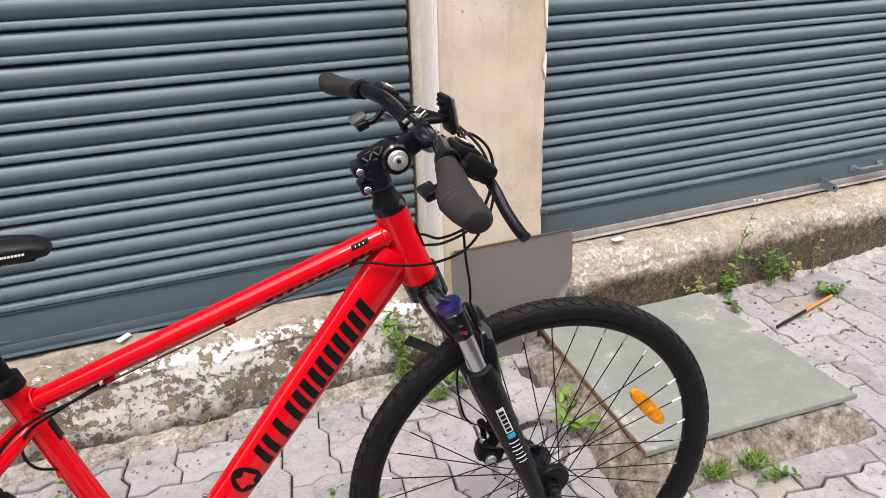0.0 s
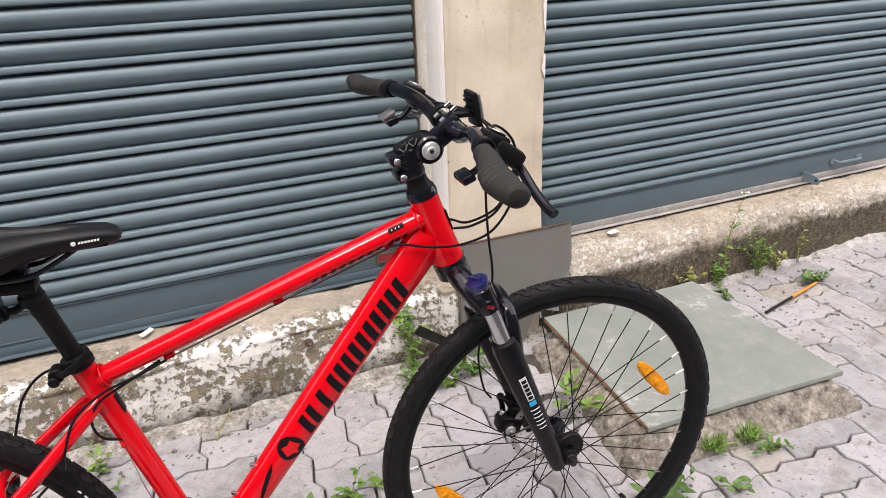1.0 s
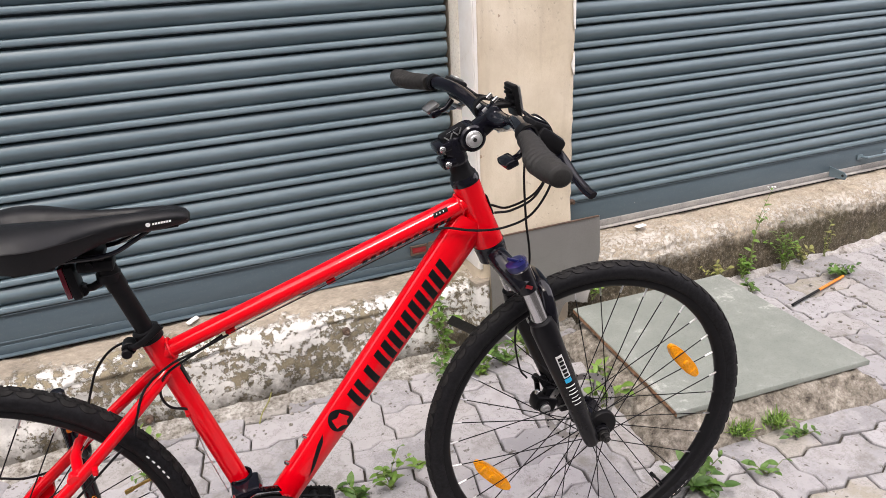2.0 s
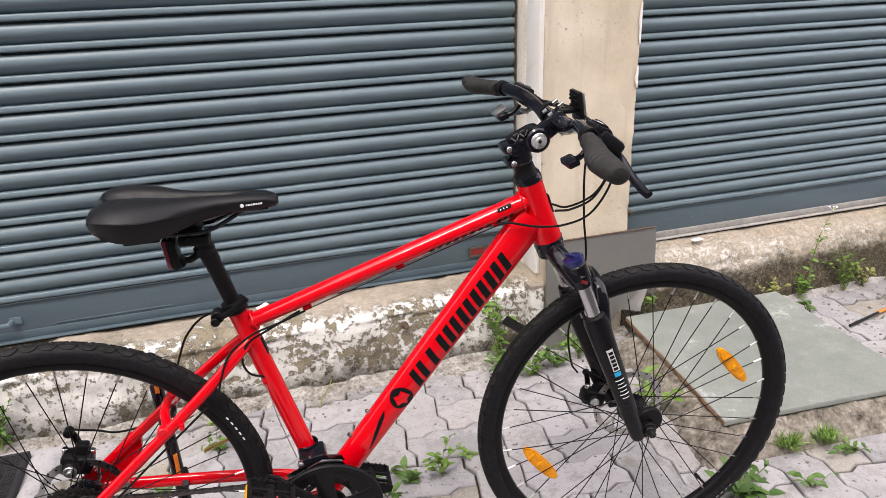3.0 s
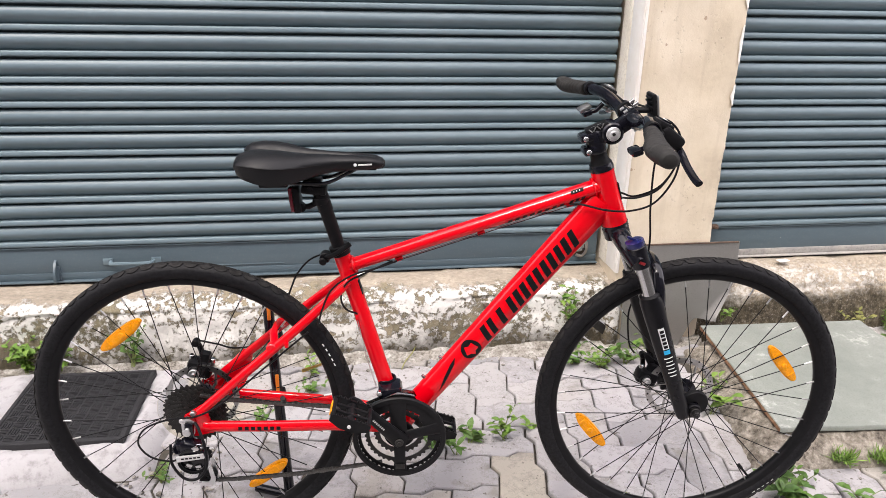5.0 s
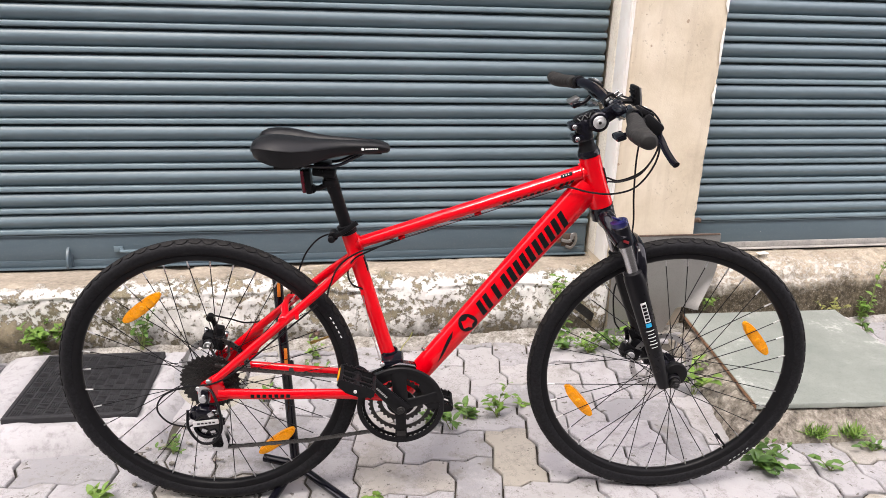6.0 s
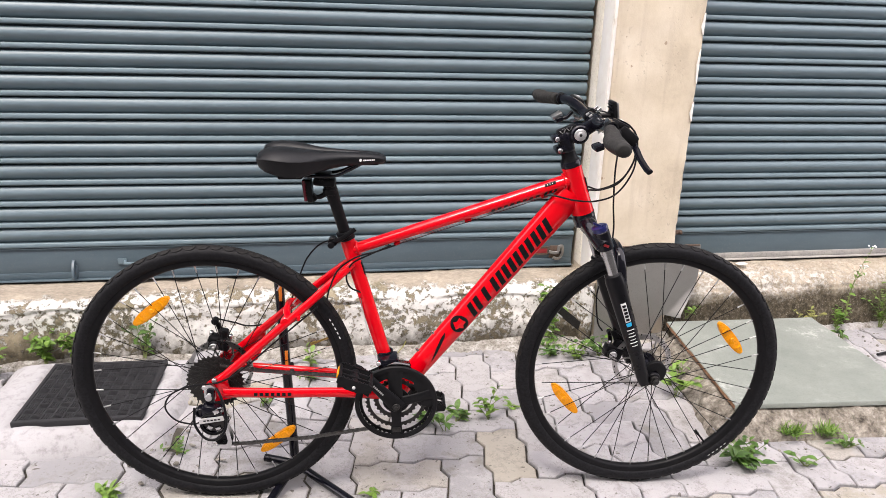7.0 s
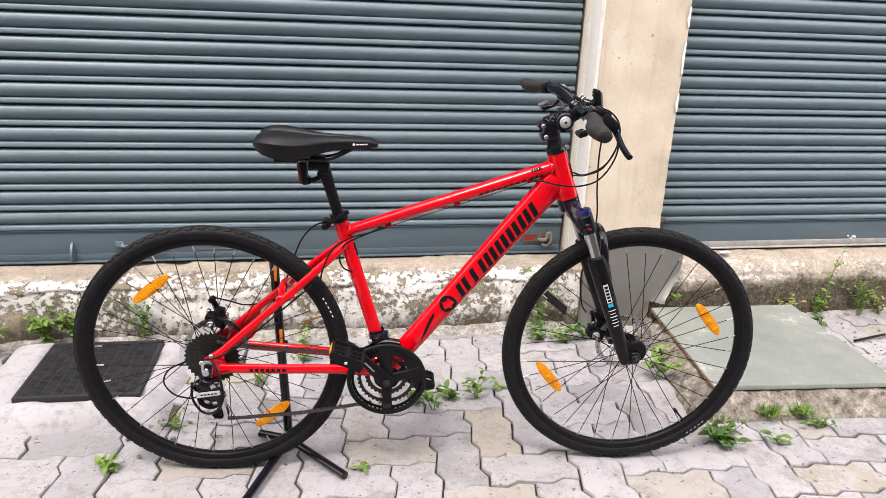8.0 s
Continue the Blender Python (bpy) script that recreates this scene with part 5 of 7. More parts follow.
arch = spline([LEG_T + Vector((0.006, -0.066, 0)) + leg * 0.17, LEG_T + Vector((0.017, -0.066, 0.0)) + leg * 0.125, LEG_T + Vector((0.026, -0.060, 0.0)) + leg * 0.09, LEG_T + Vector((0.034, -0.040, 0.0)) + leg * 0.060, LEG_T + Vector((0.037, 0, 0.0)) + leg * 0.050, LEG_T + Vector((0.034, 0.040, 0)) + leg * 0.060, LEG_T + Vector((0.026, 0.060, 0)) + leg * 0.09, LEG_T + Vector((0.017, 0.066, 0)) + leg * 0.125, LEG_T + Vector((0.006, 0.066, 0)) + leg * 0.17], 6)
fork.matrix_basis = STEER
part("fork_arch", sweep(arch, 0.0085, 14, 0.0125, side=(0.9, 0, 0.4)), BLACK_GLOSS, fork)
nut = (FRONT[0], -0.066, FRONT[2])
part("axle_nut", join(drum(0.0115, 0.008, nut, "y", 18, 0.001), drum(0.0085, 0.014, (nut[0], nut[1] - 0.006, nut[2]), "y", 6, 0.001), drum(0.0045, 0.014, (nut[0], nut[1] - 0.008, nut[2]), "y", 12, 0.001)), DARK_STEEL, fork)
part("dropout_guard", lathe([(0.006, -0.050), (0.028, -0.050), (0.030, -0.047), (0.030, -0.040), (0.024, -0.036), (0.006, -0.036)], (FRONT[0] + 0.006, 0, FRONT[2] + 0.012), 28), BLACK_PLASTIC, fork)


def leg_print(name, d0, d1, h0, h1, mat_, lift=0.0006):
    """A small print on the chain-side leg: from d0 to d1 along it, from h0 to h1 across."""
    v = Vector((-leg.z, 0, leg.x))
    r, pts, n = 0.0226 - 0.02 * max(0, d0 - 0.18), [], 6
    for i in range(n + 1):
        h = h0 + (h1 - h0) * i / n
        for d in (d0, d1):
            p = LEG_T + leg * d + v * h
            pts.append((p.x, -0.0655 - math.sqrt(max(0, r * r - h * h)) - lift, p.z))
    part(name, (pts, [(2 * i, 2 * i + 1, 2 * i + 3, 2 * i + 2) for i in range(n)]), mat_, fork)


leg_print("print_plate", 0.18, 0.232, -0.0064, 0.0064, WHITE_PRINT, 0.0002)
for k in range(5):
    leg_print("print_bar", 0.1845 + k * 0.0094, 0.191 + k * 0.0094, -0.0044, 0.0044, BLACK_PRINT, 0.0020)
leg_print("print_square", 0.235, 0.245, -0.0065, 0.0065, BLUE_PRINT)
for k in range(3):
    leg_print("print_stroke", 0.254 + k * 0.018, 0.2565 + k * 0.018, -0.009, 0.009, WHITE_PRINT)
    leg_print("print_stroke", 0.2635 + k * 0.018, 0.2655 + k * 0.018, -0.007, 0.007, WHITE_PRINT)
p0 = LEG_T + Vector((0, -0.0655, 0)) + leg * 0.027
part("print_plate", block((0.013, 0.001, 0.006), (0, 0, 0), 0.0003, Matrix.Translation(p0 + Vector((0, -0.0196, 0))) @ pose(0, 0, 0, 0, 22, 0)), DARK_RED, fork)
part("leg_tag", block((0.006, 0.004, 0.03), (0, 0, 0), 0.001, pose(0.404, 0.044, 0.600, 0, -20, 0)), GREEN_TAG, fork, "yellow sticker on the far leg")


# ---- disc brakes ----
def caliper(c, turn, name, size=0.98):
    q = Matrix.Translation(c) @ pose(0, 0, 0, 0, turn, 0) @ Matrix.Scale(size, 4)
    k = part(name, moved(join(block((0.05, 0.036, 0.034), (0, 0, 0), 0.008), block((0.022, 0.02, 0.046), (0.006, 0.002, 0.012), 0.005), drum(0.0135, 0.05, (-0.006, 0, -0.002), "y", 18, 0.002)), q), BLACK_MATT, bike, "black mechanical disc brake caliper")
    part("adjuster", moved(join(drum(0.0105, 0.006, (-0.006, -0.027, -0.002), "y", 18, 0.001), drum(0.0042, 0.004, (-0.006, -0.0315, -0.002), "y", 6, 0.0005)), q), ALLOY, k)
    part("brake_arm", moved(join(sweep(spline([(0.0, 0.026, 0.0), (-0.010, 0.028, 0.024), (-0.020, 0.024, 0.040)], 4), 0.006, 10), drum(0.008, 0.016, (-0.020, 0.022, 0.040), "y", 14)), q), BLACK_MATT, k)
    for d in (-0.02, 0.022):
        part("mount_bolt", moved(drum(0.0052, 0.01, (d, 0.0, 0.02), "z", 12, 0.001), q), CHROME, k)
    return k


caliper((0.452, 0.048, 0.368), 20, "front_caliper").matrix_basis = STEER
caliper((-0.566, 0.056, 0.414), 14, "rear_caliper", 1.12)
part("caliper_bracket", join(block((0.05, 0.01, 0.016), (0, 0, 0), 0.003, pose(0.462, 0.056, 0.40, 0, 65, 0)), block((0.014, 0.01, 0.05), (0, 0, 0), 0.003, pose(0.47, 0.056, 0.385, 0, -20, 0))), BLACK_MATT, bike).matrix_basis = STEER

# ---- drive train ----
def toothed(r, teeth, y, th, depth=0.0035, hole=0.0):
    n = teeth * 4
    outer, inner = [], []
    for k in range(n):
        a = 2 * math.pi * k / n
        rr = r + (depth if k % 4 in (1, 2) else 0)
        outer.append((rr * math.cos(a), rr * math.sin(a)))
        inner.append((hole * math.cos(a), hole * math.sin(a)))
    return plate_with_hole(outer, inner, y - th / 2, y + th / 2)


bbm = Matrix.Translation(BB)
crank = part("crankset", moved(join(toothed(0.0905, 48, -0.052, 0.003, 0.0035, 0.084), drum(0.022, 0.02, (0, -0.05, 0), "y", 24, 0.003)), bbm), BLACK_MATT, bike, "black triple crankset with chain guard")
part("chain_guard", moved(lathe([(0.0905, -0.064), (0.1005, -0.0645), (0.1025, -0.062), (0.1025, -0.058), (0.098, -0.0565), (0.0905, -0.0575)], seg=72, closed=True), bbm), BLACK_PLASTIC, crank, "black plastic chain guard ring")
part("middle_ring", moved(toothed(0.0735, 38, -0.045, 0.003, 0.0035, 0.066), bbm), DARK_STEEL, crank)
part("inner_ring", moved(toothed(0.0535, 28, -0.038, 0.003, 0.0035, 0.044), bbm), DARK_STEEL, crank)
part("spider_plate", moved(drum(0.034, 0.006, (0, -0.047, 0), "y", 36, 0.001), bbm), BLACK_PLASTIC, crank)
for a, w in ((14, 0.0135), (92, 0.0185), (270, 0.0135)):
    part("spider_arm", moved(sweep([(0.016 * math.cos(radians(a)), -0.060, 0.016 * math.sin(radians(a))), (0.052 * math.cos(radians(a)), -0.060, 0.052 * math.sin(radians(a))), (0.091 * math.cos(radians(a)), -0.060, 0.091 * math.sin(radians(a)))], [w, w * 0.9, w * 1.15], 12, 0.004), bbm), BLACK_PLASTIC, crank)
cheek = [(0.091 * math.cos(radians(a)), 0.091 * math.sin(radians(a))) for a in range(-8, 165, 6)] + [(0.071 * math.cos(radians(a)), 0.071 * math.sin(radians(a))) for a in range(165, 50, -6)] + [(0.062 * math.cos(radians(a)), 0.062 * math.sin(radians(a))) for a in range(48, -10, -8)]
part("guard_cheek", moved(prism(cheek, -0.0605, -0.0575), bbm), BLACK_PLASTIC, crank, "black guard plate over the rings")
part("spider_tab", moved(block((0.02, 0.004, 0.012), (0.0, -0.0655, -0.074), 0.002), bbm), DARK_STEEL, crank)
ARM = 129
ca, sa = math.cos(radians(ARM)), math.sin(radians(ARM))
tip_n, tip_f = (BB[0] + 0.150 * ca, -0.092, BB[2] + 0.150 * sa), (BB[0] - 0.150 * ca, 0.092, BB[2] - 0.150 * sa)
arm = part("crank_arm", sweep([(BB[0] - 0.012 * ca, -0.066, BB[2] - 0.012 * sa), (BB[0], -0.069, BB[2]), lerp((BB[0], -0.07, BB[2]), tip_n, 0.5), lerp((BB[0], -0.07, BB[2]), tip_n, 0.95), (tip_n[0] + 0.008 * ca, tip_n[1], tip_n[2] + 0.008 * sa)], [0.018, 0.019, 0.0145, 0.0145, 0.009], 16, [0.008, 0.0095, 0.0075, 0.0075, 0.005]), BLACK_MATT, bike, "black crank arm")
for k in range(7):
    t = 0.34 + k * 0.036
    p = lerp((BB[0], -0.0785, BB[2]), (tip_n[0], -0.094, tip_n[2]), t)
    part("print_mark", block((0.0036, 0.0006, 0.0045), (0, 0, 0), 0.0001, Matrix.Translation((p[0], p[1] - 0.0030, p[2])) @ pose(0, 0, 0, 0, -ARM, 0)), ALLOY, arm)
part("crank_bolt", join(drum(0.009, 0.006, (BB[0], -0.0795, BB[2]), "y", 20, 0.001), drum(0.0042, 0.003, (BB[0], -0.0835, BB[2]), "y", 6, 0.0003)), DARK_STEEL, arm)
part("crank_arm", sweep([(BB[0], 0.064, BB[2]), lerp((BB[0], 0.066, BB[2]), tip_f, 0.5), tip_f], [0.018, 0.0145, 0.013], 16, [0.0085, 0.0075, 0.0075]), BLACK_MATT, bike, "black crank arm")


def pedal(c, s, tilt):
    q = Matrix.Translation((c[0], c[1] + s * 0.050, c[2])) @ pose(0, 0, 0, 0, tilt, 0) @ Matrix.Scale(0.88, 4)
    side_plate = [(-0.047, 0.012), (-0.040, 0.016), (0.040, 0.016), (0.047, 0.012), (0.047, -0.003), (0.019, -0.015), (-0.019, -0.015), (-0.047, -0.003)]
    rails = [prism(side_plate, s * 0.036, s * 0.042), prism(side_plate, -s * 0.037, -s * 0.031)]
    rails += [block((0.009, 0.072, 0.017), (x, 0.002 * s, 0.005), 0.003) for x in (-0.0425, 0.0425)]
    rails += [sweep([(0, -s * 0.034, 0), (0, s * 0.038, 0)], [0.0125, 0.0105], 16)]
    rails += [block((0.085, 0.007, 0.008), (0, y, 0.008), 0.002) for y in (-0.012, 0.014)]
    rails += [block((0.004, 0.006, 0.004), (x, y, 0.0175), 0.001) for x in (-0.034, -0.022, -0.010, 0.010, 0.022, 0.034) for y in (s * 0.039, -s * 0.034)]
    p = part("pedal", moved(join(*rails), q), BLACK_PLASTIC, bike, "black plastic platform pedal with an amber reflector")
    part("pedal_axle", moved(sweep([(0, -s * 0.066, 0), (0, s * 0.02, 0)], 0.0065, 12), q), DARK_STEEL, p)
    part("pedal_reflector", moved(block((0.003, 0.044, 0.012), (-0.0480, 0.002 * s, 0.005), 0.001), q), AMBER, p)
    part("axle_end", moved(drum(0.0042, 0.004, (0, s * 0.047, 0), "y", 14, 0.0008), q), SILVER, p)


pedal(tip_n, -1, 22)
pedal(tip_f, 1, 20)
HUB = (-0.563, 0.0, 0.347)
rear_m = Matrix.Translation(HUB)
cas = part("cassette", moved(join(*[toothed(r, t, y, 0.0022, 0.0045, 0.018) for r, t, y in ((0.066, 34, -0.024), (0.057, 28, -0.0285), (0.049, 24, -0.033), (0.042, 21, -0.0375), (0.036, 18, -0.042), (0.031, 15, -0.0465), (0.026, 12, -0.051))]), rear_m), DARK_STEEL, bike, "dark steel rear sprockets")
part("lockring", moved(drum(0.018, 0.006, (0, -0.054, 0), "y", 20, 0.001), rear_m), DARK_STEEL, cas)
part("spoke_guard", moved(lathe([(0.03, -0.0205), (0.083, -0.0195), (0.0845, -0.0188), (0.083, -0.0182), (0.03, -0.0192)], seg=64, closed=True), rear_m), CLEAR, cas, "clear plastic spoke guard")


def chain_path():
    up = [Vector((REAR[0] + 0.02, -0.033, REAR[2] + 0.046)), Vector((-0.50, -0.034, 0.386)), Vector((-0.36, -0.040, 0.3735)), Vector((-0.17, -0.0455, 0.359))]
    low = [Vector((-0.548, -0.034, 0.173)), Vector((-0.50, -0.036, 0.175)), Vector((-0.34, -0.040, 0.189)), Vector((-0.16, -0.0455, 0.2185))]
    return up, low


for run in chain_path():
    links = []
    for a, b in zip(run[:-1], run[1:]):
        n = max(1, int((b - a).length / 0.0127))
        d = (b - a) / n
        ang = -math.degrees(math.atan2(d.z, d.x))
        for k in range(n):
            c = a + d * (k + 0.5)
            gap = 0.0034 if k % 2 else 0.0024
            for s in (-1, 1):
                links.append(block((0.0135, 0.0011, 0.0072), (0, 0, 0), 0.0005, Matrix.Translation(c + Vector((0, s * gap, 0))) @ pose(0, 0, 0, 0, ang, 0)))
            links.append(drum(0.0036, 0.0065, a + d * k, "y", 8, 0.0004))
    tagged(part("chain", join(*links), CHAIN_STEEL, bike, "dark oily roller chain"), kind="stuff")
for k in range(7):
    u = k / 6
    part("print_bar", block((0.0085, 0.0008, 0.0088), (0, 0, 0), 0.0002, pose(-0.458 + 0.080 * u, -0.0709 + 0.0048 * u, 0.3343 - 0.0047 * u, 0, 4, 3)), BLACK_PRINT, bike, "black printed bar")
front_der = part("front_derailleur", join(block((0.052, 0.05, 0.03), (0, 0, 0), 0.009, pose(-0.137, -0.022, 0.392, 0, -8, 0)), lathe([(0.017, -0.011), (0.0205, -0.01), (0.0205, 0.01), (0.017, 0.011)], (-0.145, 0, 0.40), 22, "z", True)), BLACK_GLOSS, bike, "black front derailleur")
part("cage", join(prism([(-0.19, 0.372), (-0.12, 0.405), (-0.085, 0.398), (-0.08, 0.385), (-0.12, 0.385), (-0.18, 0.352)], -0.055, -0.0535), prism([(-0.19, 0.372), (-0.12, 0.405), (-0.085, 0.398), (-0.08, 0.385), (-0.12, 0.385), (-0.18, 0.352)], -0.04, -0.0385)), CHROME, front_der)
part("cable_bolt", drum(0.006, 0.01, (-0.160, -0.045, 0.397), "y", 14, 0.001), CHROME, front_der)

der = part("rear_derailleur", join(block((0.05, 0.03, 0.042), (0, 0, 0), 0.012, pose(-0.562, -0.086, 0.298, 0, 12, 0)), drum(0.031, 0.02, (-0.558, -0.090, 0.276), "y", 26, 0.005), block((0.02, 0.02, 0.05), (0, 0, 0), 0.006, pose(-0.563, -0.078, 0.335, 0, 8, 0)), drum(0.0125, 0.024, (-0.588, -0.082, 0.300), "y", 18, 0.002)), BLACK_GLOSS, bike, "black and silver rear derailleur")
part("hanger", join(prism([(-0.566, 0.372), (-0.55, 0.362), (-0.552, 0.33), (-0.568, 0.322), (-0.578, 0.335), (-0.577, 0.36)], -0.080, -0.072), drum(0.0085, 0.012, (-0.566, -0.084, 0.338), "y", 16, 0.001)), ALLOY, der)
part("link_plate", prism([(-0.588, 0.292), (-0.532, 0.298), (-0.53, 0.288), (-0.588, 0.280)], -0.109, -0.104), SILVER, der, "silver link plate")
part("body_ring", lathe([(0.026, -0.103), (0.031, -0.104), (0.031, -0.099), (0.026, -0.099)], (-0.558, 0, 0.276), 28, "y", True), BLACK_MATT, der)
for fx, fz, ft in ((-0.566, 0.266, 30), (-0.546, 0.262, -20), (-0.548, 0.309, -25)):
    part("body_facet", block((0.013, 0.004, 0.011), (0, 0, 0), 0.002, pose(fx, -0.102, fz, 0, ft, 0)), CHROME, der, "small polished facet")
for k in range(5):
    part("print_mark", block((0.006, 0.0006, 0.0035), (0, 0, 0), 0.0001, pose(-0.575 + k * 0.0085, -0.1092, 0.2885 + k * 0.0008)), BLACK_PRINT, der)
cage_out = [(-0.556, 0.238), (-0.540, 0.238), (-0.535, 0.222), (-0.530, 0.192), (-0.534, 0.178), (-0.546, 0.174), (-0.588, 0.178), (-0.598, 0.183), (-0.592, 0.192), (-0.574, 0.212)]
cage_in = [(-0.551, 0.228), (-0.545, 0.228), (-0.543, 0.219), (-0.540, 0.197), (-0.543, 0.187), (-0.549, 0.184), (-0.574, 0.186), (-0.580, 0.188), (-0.577, 0.193), (-0.564, 0.210)]
part("cage_plate", plate_with_hole(cage_out, cage_in, -0.056, -0.053), SILVER, der, "silver cage plate")
part("cage_plate", plate_with_hole(cage_out, cage_in, -0.033, -0.031), ALLOY, der)
for x, z in ((-0.556, 0.25), (-0.552, 0.187)):
    part("jockey_wheel", moved(toothed(0.0185, 11, -0.041, 0.006, 0.003, 0.004), Matrix.Translation((x, 0, z))), BLACK_PLASTIC, der)
part("limit_screws", join(sweep([(-0.548, -0.094, 0.312), (-0.536, -0.098, 0.316)], 0.002, 6), sweep([(-0.548, -0.094, 0.305), (-0.535, -0.098, 0.308)], 0.002, 6)), CHROME, der)
part("guard_hoop", sweep(spline([(-0.547, -0.084, 0.362), (-0.535, -0.098, 0.35), (-0.524, -0.112, 0.32), (-0.524, -0.116, 0.275), (-0.545, -0.118, 0.245), (-0.575, -0.116, 0.245), (-0.597, -0.112, 0.28), (-0.598, -0.1, 0.32)], 6), 0.0032, 8), BLACK_MATT, bike, "black derailleur guard hoop")
part("rear_axle_nut", join(drum(0.0115, 0.01, (HUB[0], -0.075, HUB[2]), "y", 6, 0.001), drum(0.005, 0.024, (HUB[0], -0.08, HUB[2]), "y", 12, 0.001)), ALLOY, bike)
part("dropout_bolt", join(drum(0.006, 0.008, (-0.552, -0.073, 0.377), "y", 14, 0.001), drum(0.006, 0.008, (-0.577, -0.073, 0.359), "y", 14, 0.001)), ALLOY, bike)

# ---- cables ----
CABLE = BLACK_PLASTIC


def cable(pts, r=0.0021, n=8, mat_=None):
    return part("cable", sweep(spline(pts, n), r, 8), mat_ or CABLE, bike)


cable([(0.368, -0.085, 0.982), (0.40, -0.05, 0.985), (0.43, -0.045, 0.955), (0.432, -0.045, 0.905), (0.405, -0.038, 0.848), (0.365, -0.034, 0.828), (0.335, -0.028, 0.826)])
cable([(0.362, -0.12, 0.985), (0.40, -0.08, 0.968), (0.428, -0.06, 0.925), (0.425, -0.055, 0.872), (0.395, -0.045, 0.82), (0.35, -0.037, 0.801), (0.30, -0.034, 0.803), (0.255, -0.024, 0.812), (0.235, -0.012, 0.808)])
cable([(0.362, 0.12, 0.985), (0.385, 0.08, 0.984), (0.404, 0.03, 0.980), (0.428, -0.02, 0.950), (0.436, -0.03, 0.9), (0.41, -0.028, 0.85), (0.37, 0.0, 0.82), (0.345, 0.025, 0.82), (0.31, 0.03, 0.815), (0.24, 0.012, 0.808)])
cable([(0.368, 0.062, 0.986), (0.390, 0.045, 0.988), (0.406, 0.025, 0.972), (0.412, 0.018, 0.93), (0.409, 0.02, 0.86), (0.412, 0.022, 0.78), (0.42, 0.028, 0.70), (0.415, 0.05, 0.60), (0.405, 0.072, 0.52), (0.415, 0.078, 0.44), (0.428, 0.072, 0.415)])
cable([(0.34, 0.09, 1.000), (0.366, 0.05, 0.998), (0.388, 0.02, 0.992), (0.404, -0.01, 0.972), (0.412, -0.02, 0.925)])
# under the top tube, then round the seat tube to the stays
for y, dz in ((-0.006, 0.0), (0.0, -0.0015), (0.006, 0.0)):
    a, b = Vector(lerp(TT_A, TT_B, 0.86)), Vector(lerp(TT_A, TT_B, 0.2))
    dn = Vector((0.0056, y, -0.0188 + dz))
    part("cable", sweep([a + dn, lerp(a + dn, b + dn, 0.5), b + dn], 0.0009, 6), DARK_STEEL if y < 0 else ALLOY, bike)
cable([(-0.115, -0.008, 0.690), (-0.16, -0.017, 0.678), (-0.208, -0.028, 0.668), (-0.250, -0.036, 0.640), (-0.270, -0.046, 0.600), (-0.278, -0.052, 0.572)])
cable([(-0.125, 0.0, 0.687), (-0.175, -0.020, 0.672), (-0.217, -0.026, 0.652), (-0.232, -0.026, 0.620), (-0.224, -0.022, 0.590), (-0.200, -0.014, 0.574)])
cable([(-0.13, 0.008, 0.686), (-0.19, 0.022, 0.680), (-0.245, 0.03, 0.693), (-0.292, 0.04, 0.682), (-0.328, 0.052, 0.645), (-0.350, 0.058, 0.60), (-0.39, 0.062, 0.50), (-0.43, 0.07, 0.462), (-0.49, 0.078, 0.448), (-0.53, 0.08, 0.458), (-0.567, 0.076, 0.470)])
cable([(-0.30, -0.057, 0.556), (-0.40, -0.066, 0.474), (-0.49, -0.074, 0.400), (-0.545, -0.080, 0.374), (-0.60, -0.086, 0.372), (-0.65, -0.09, 0.353), (-0.668, -0.092, 0.318), (-0.648, -0.09, 0.282), (-0.610, -0.088, 0.268), (-0.592, -0.086, 0.272)])
part("bare_cable", sweep([(-0.202, -0.012, 0.565), (-0.188, -0.018, 0.48), (-0.166, -0.034, 0.405)], 0.0008, 6), ALLOY, bike)

# ---- rear stand ----
def rear_stand():
    ob = thing("bike_stand", pose(-0.547, 0.024, 0), "black tubular bike stand with orange strips behind the rear wheel", "bike stand")
    part("post", sweep([(0.0, 0, 0.014), (-0.014, 0.01, 0.30), (-0.026, 0.022, 0.572), (-0.026, 0.022, 0.576)], [0.0125, 0.0125, 0.0125, 0.009], 18), BLACK_GLOSS, ob)
    for z in (0.53, 0.33):
        part("strip", block((0.008, 0.004, 0.062), (0.003 - 0.046 * z, -0.0135 + 0.038 * z, z), 0.002), ORANGE_TAPE, ob, "orange strip on the post")
    for z in (0.485, 0.325):
        part("hook", sweep(spline([(0, -0.004, z), (0.004, -0.028, z - 0.006), (0.004, -0.050, z - 0.004), (0.003, -0.062, z + 0.01)], 5), 0.006, 10), BLACK_MATT, ob)
    for nm, tip in (("foot", (0.150, -0.186, 0.0125)), ("foot", (-0.107, -0.267, 0.0125)), ("foot", (-0.084, 0.041, 0.0125))):
        f = part("foot", sweep([(0, 0, 0.0145), tip], 0.011, 14), BLACK_GLOSS, ob, "tubular foot with open end")
        d = (Vector(tip) - Vector((0, 0, 0.0145))).normalized()
        part("foot_plug", sweep([Vector(tip) + d * 0.0005, Vector(tip) + d * 0.0012], 0.0085, 12), DARK_STEEL, f)
    part("hub_plate", drum(0.026, 0.012, (0, 0, 0.0075), "z", 20, 0.002), BLACK_GLOSS, ob)


rear_stand()


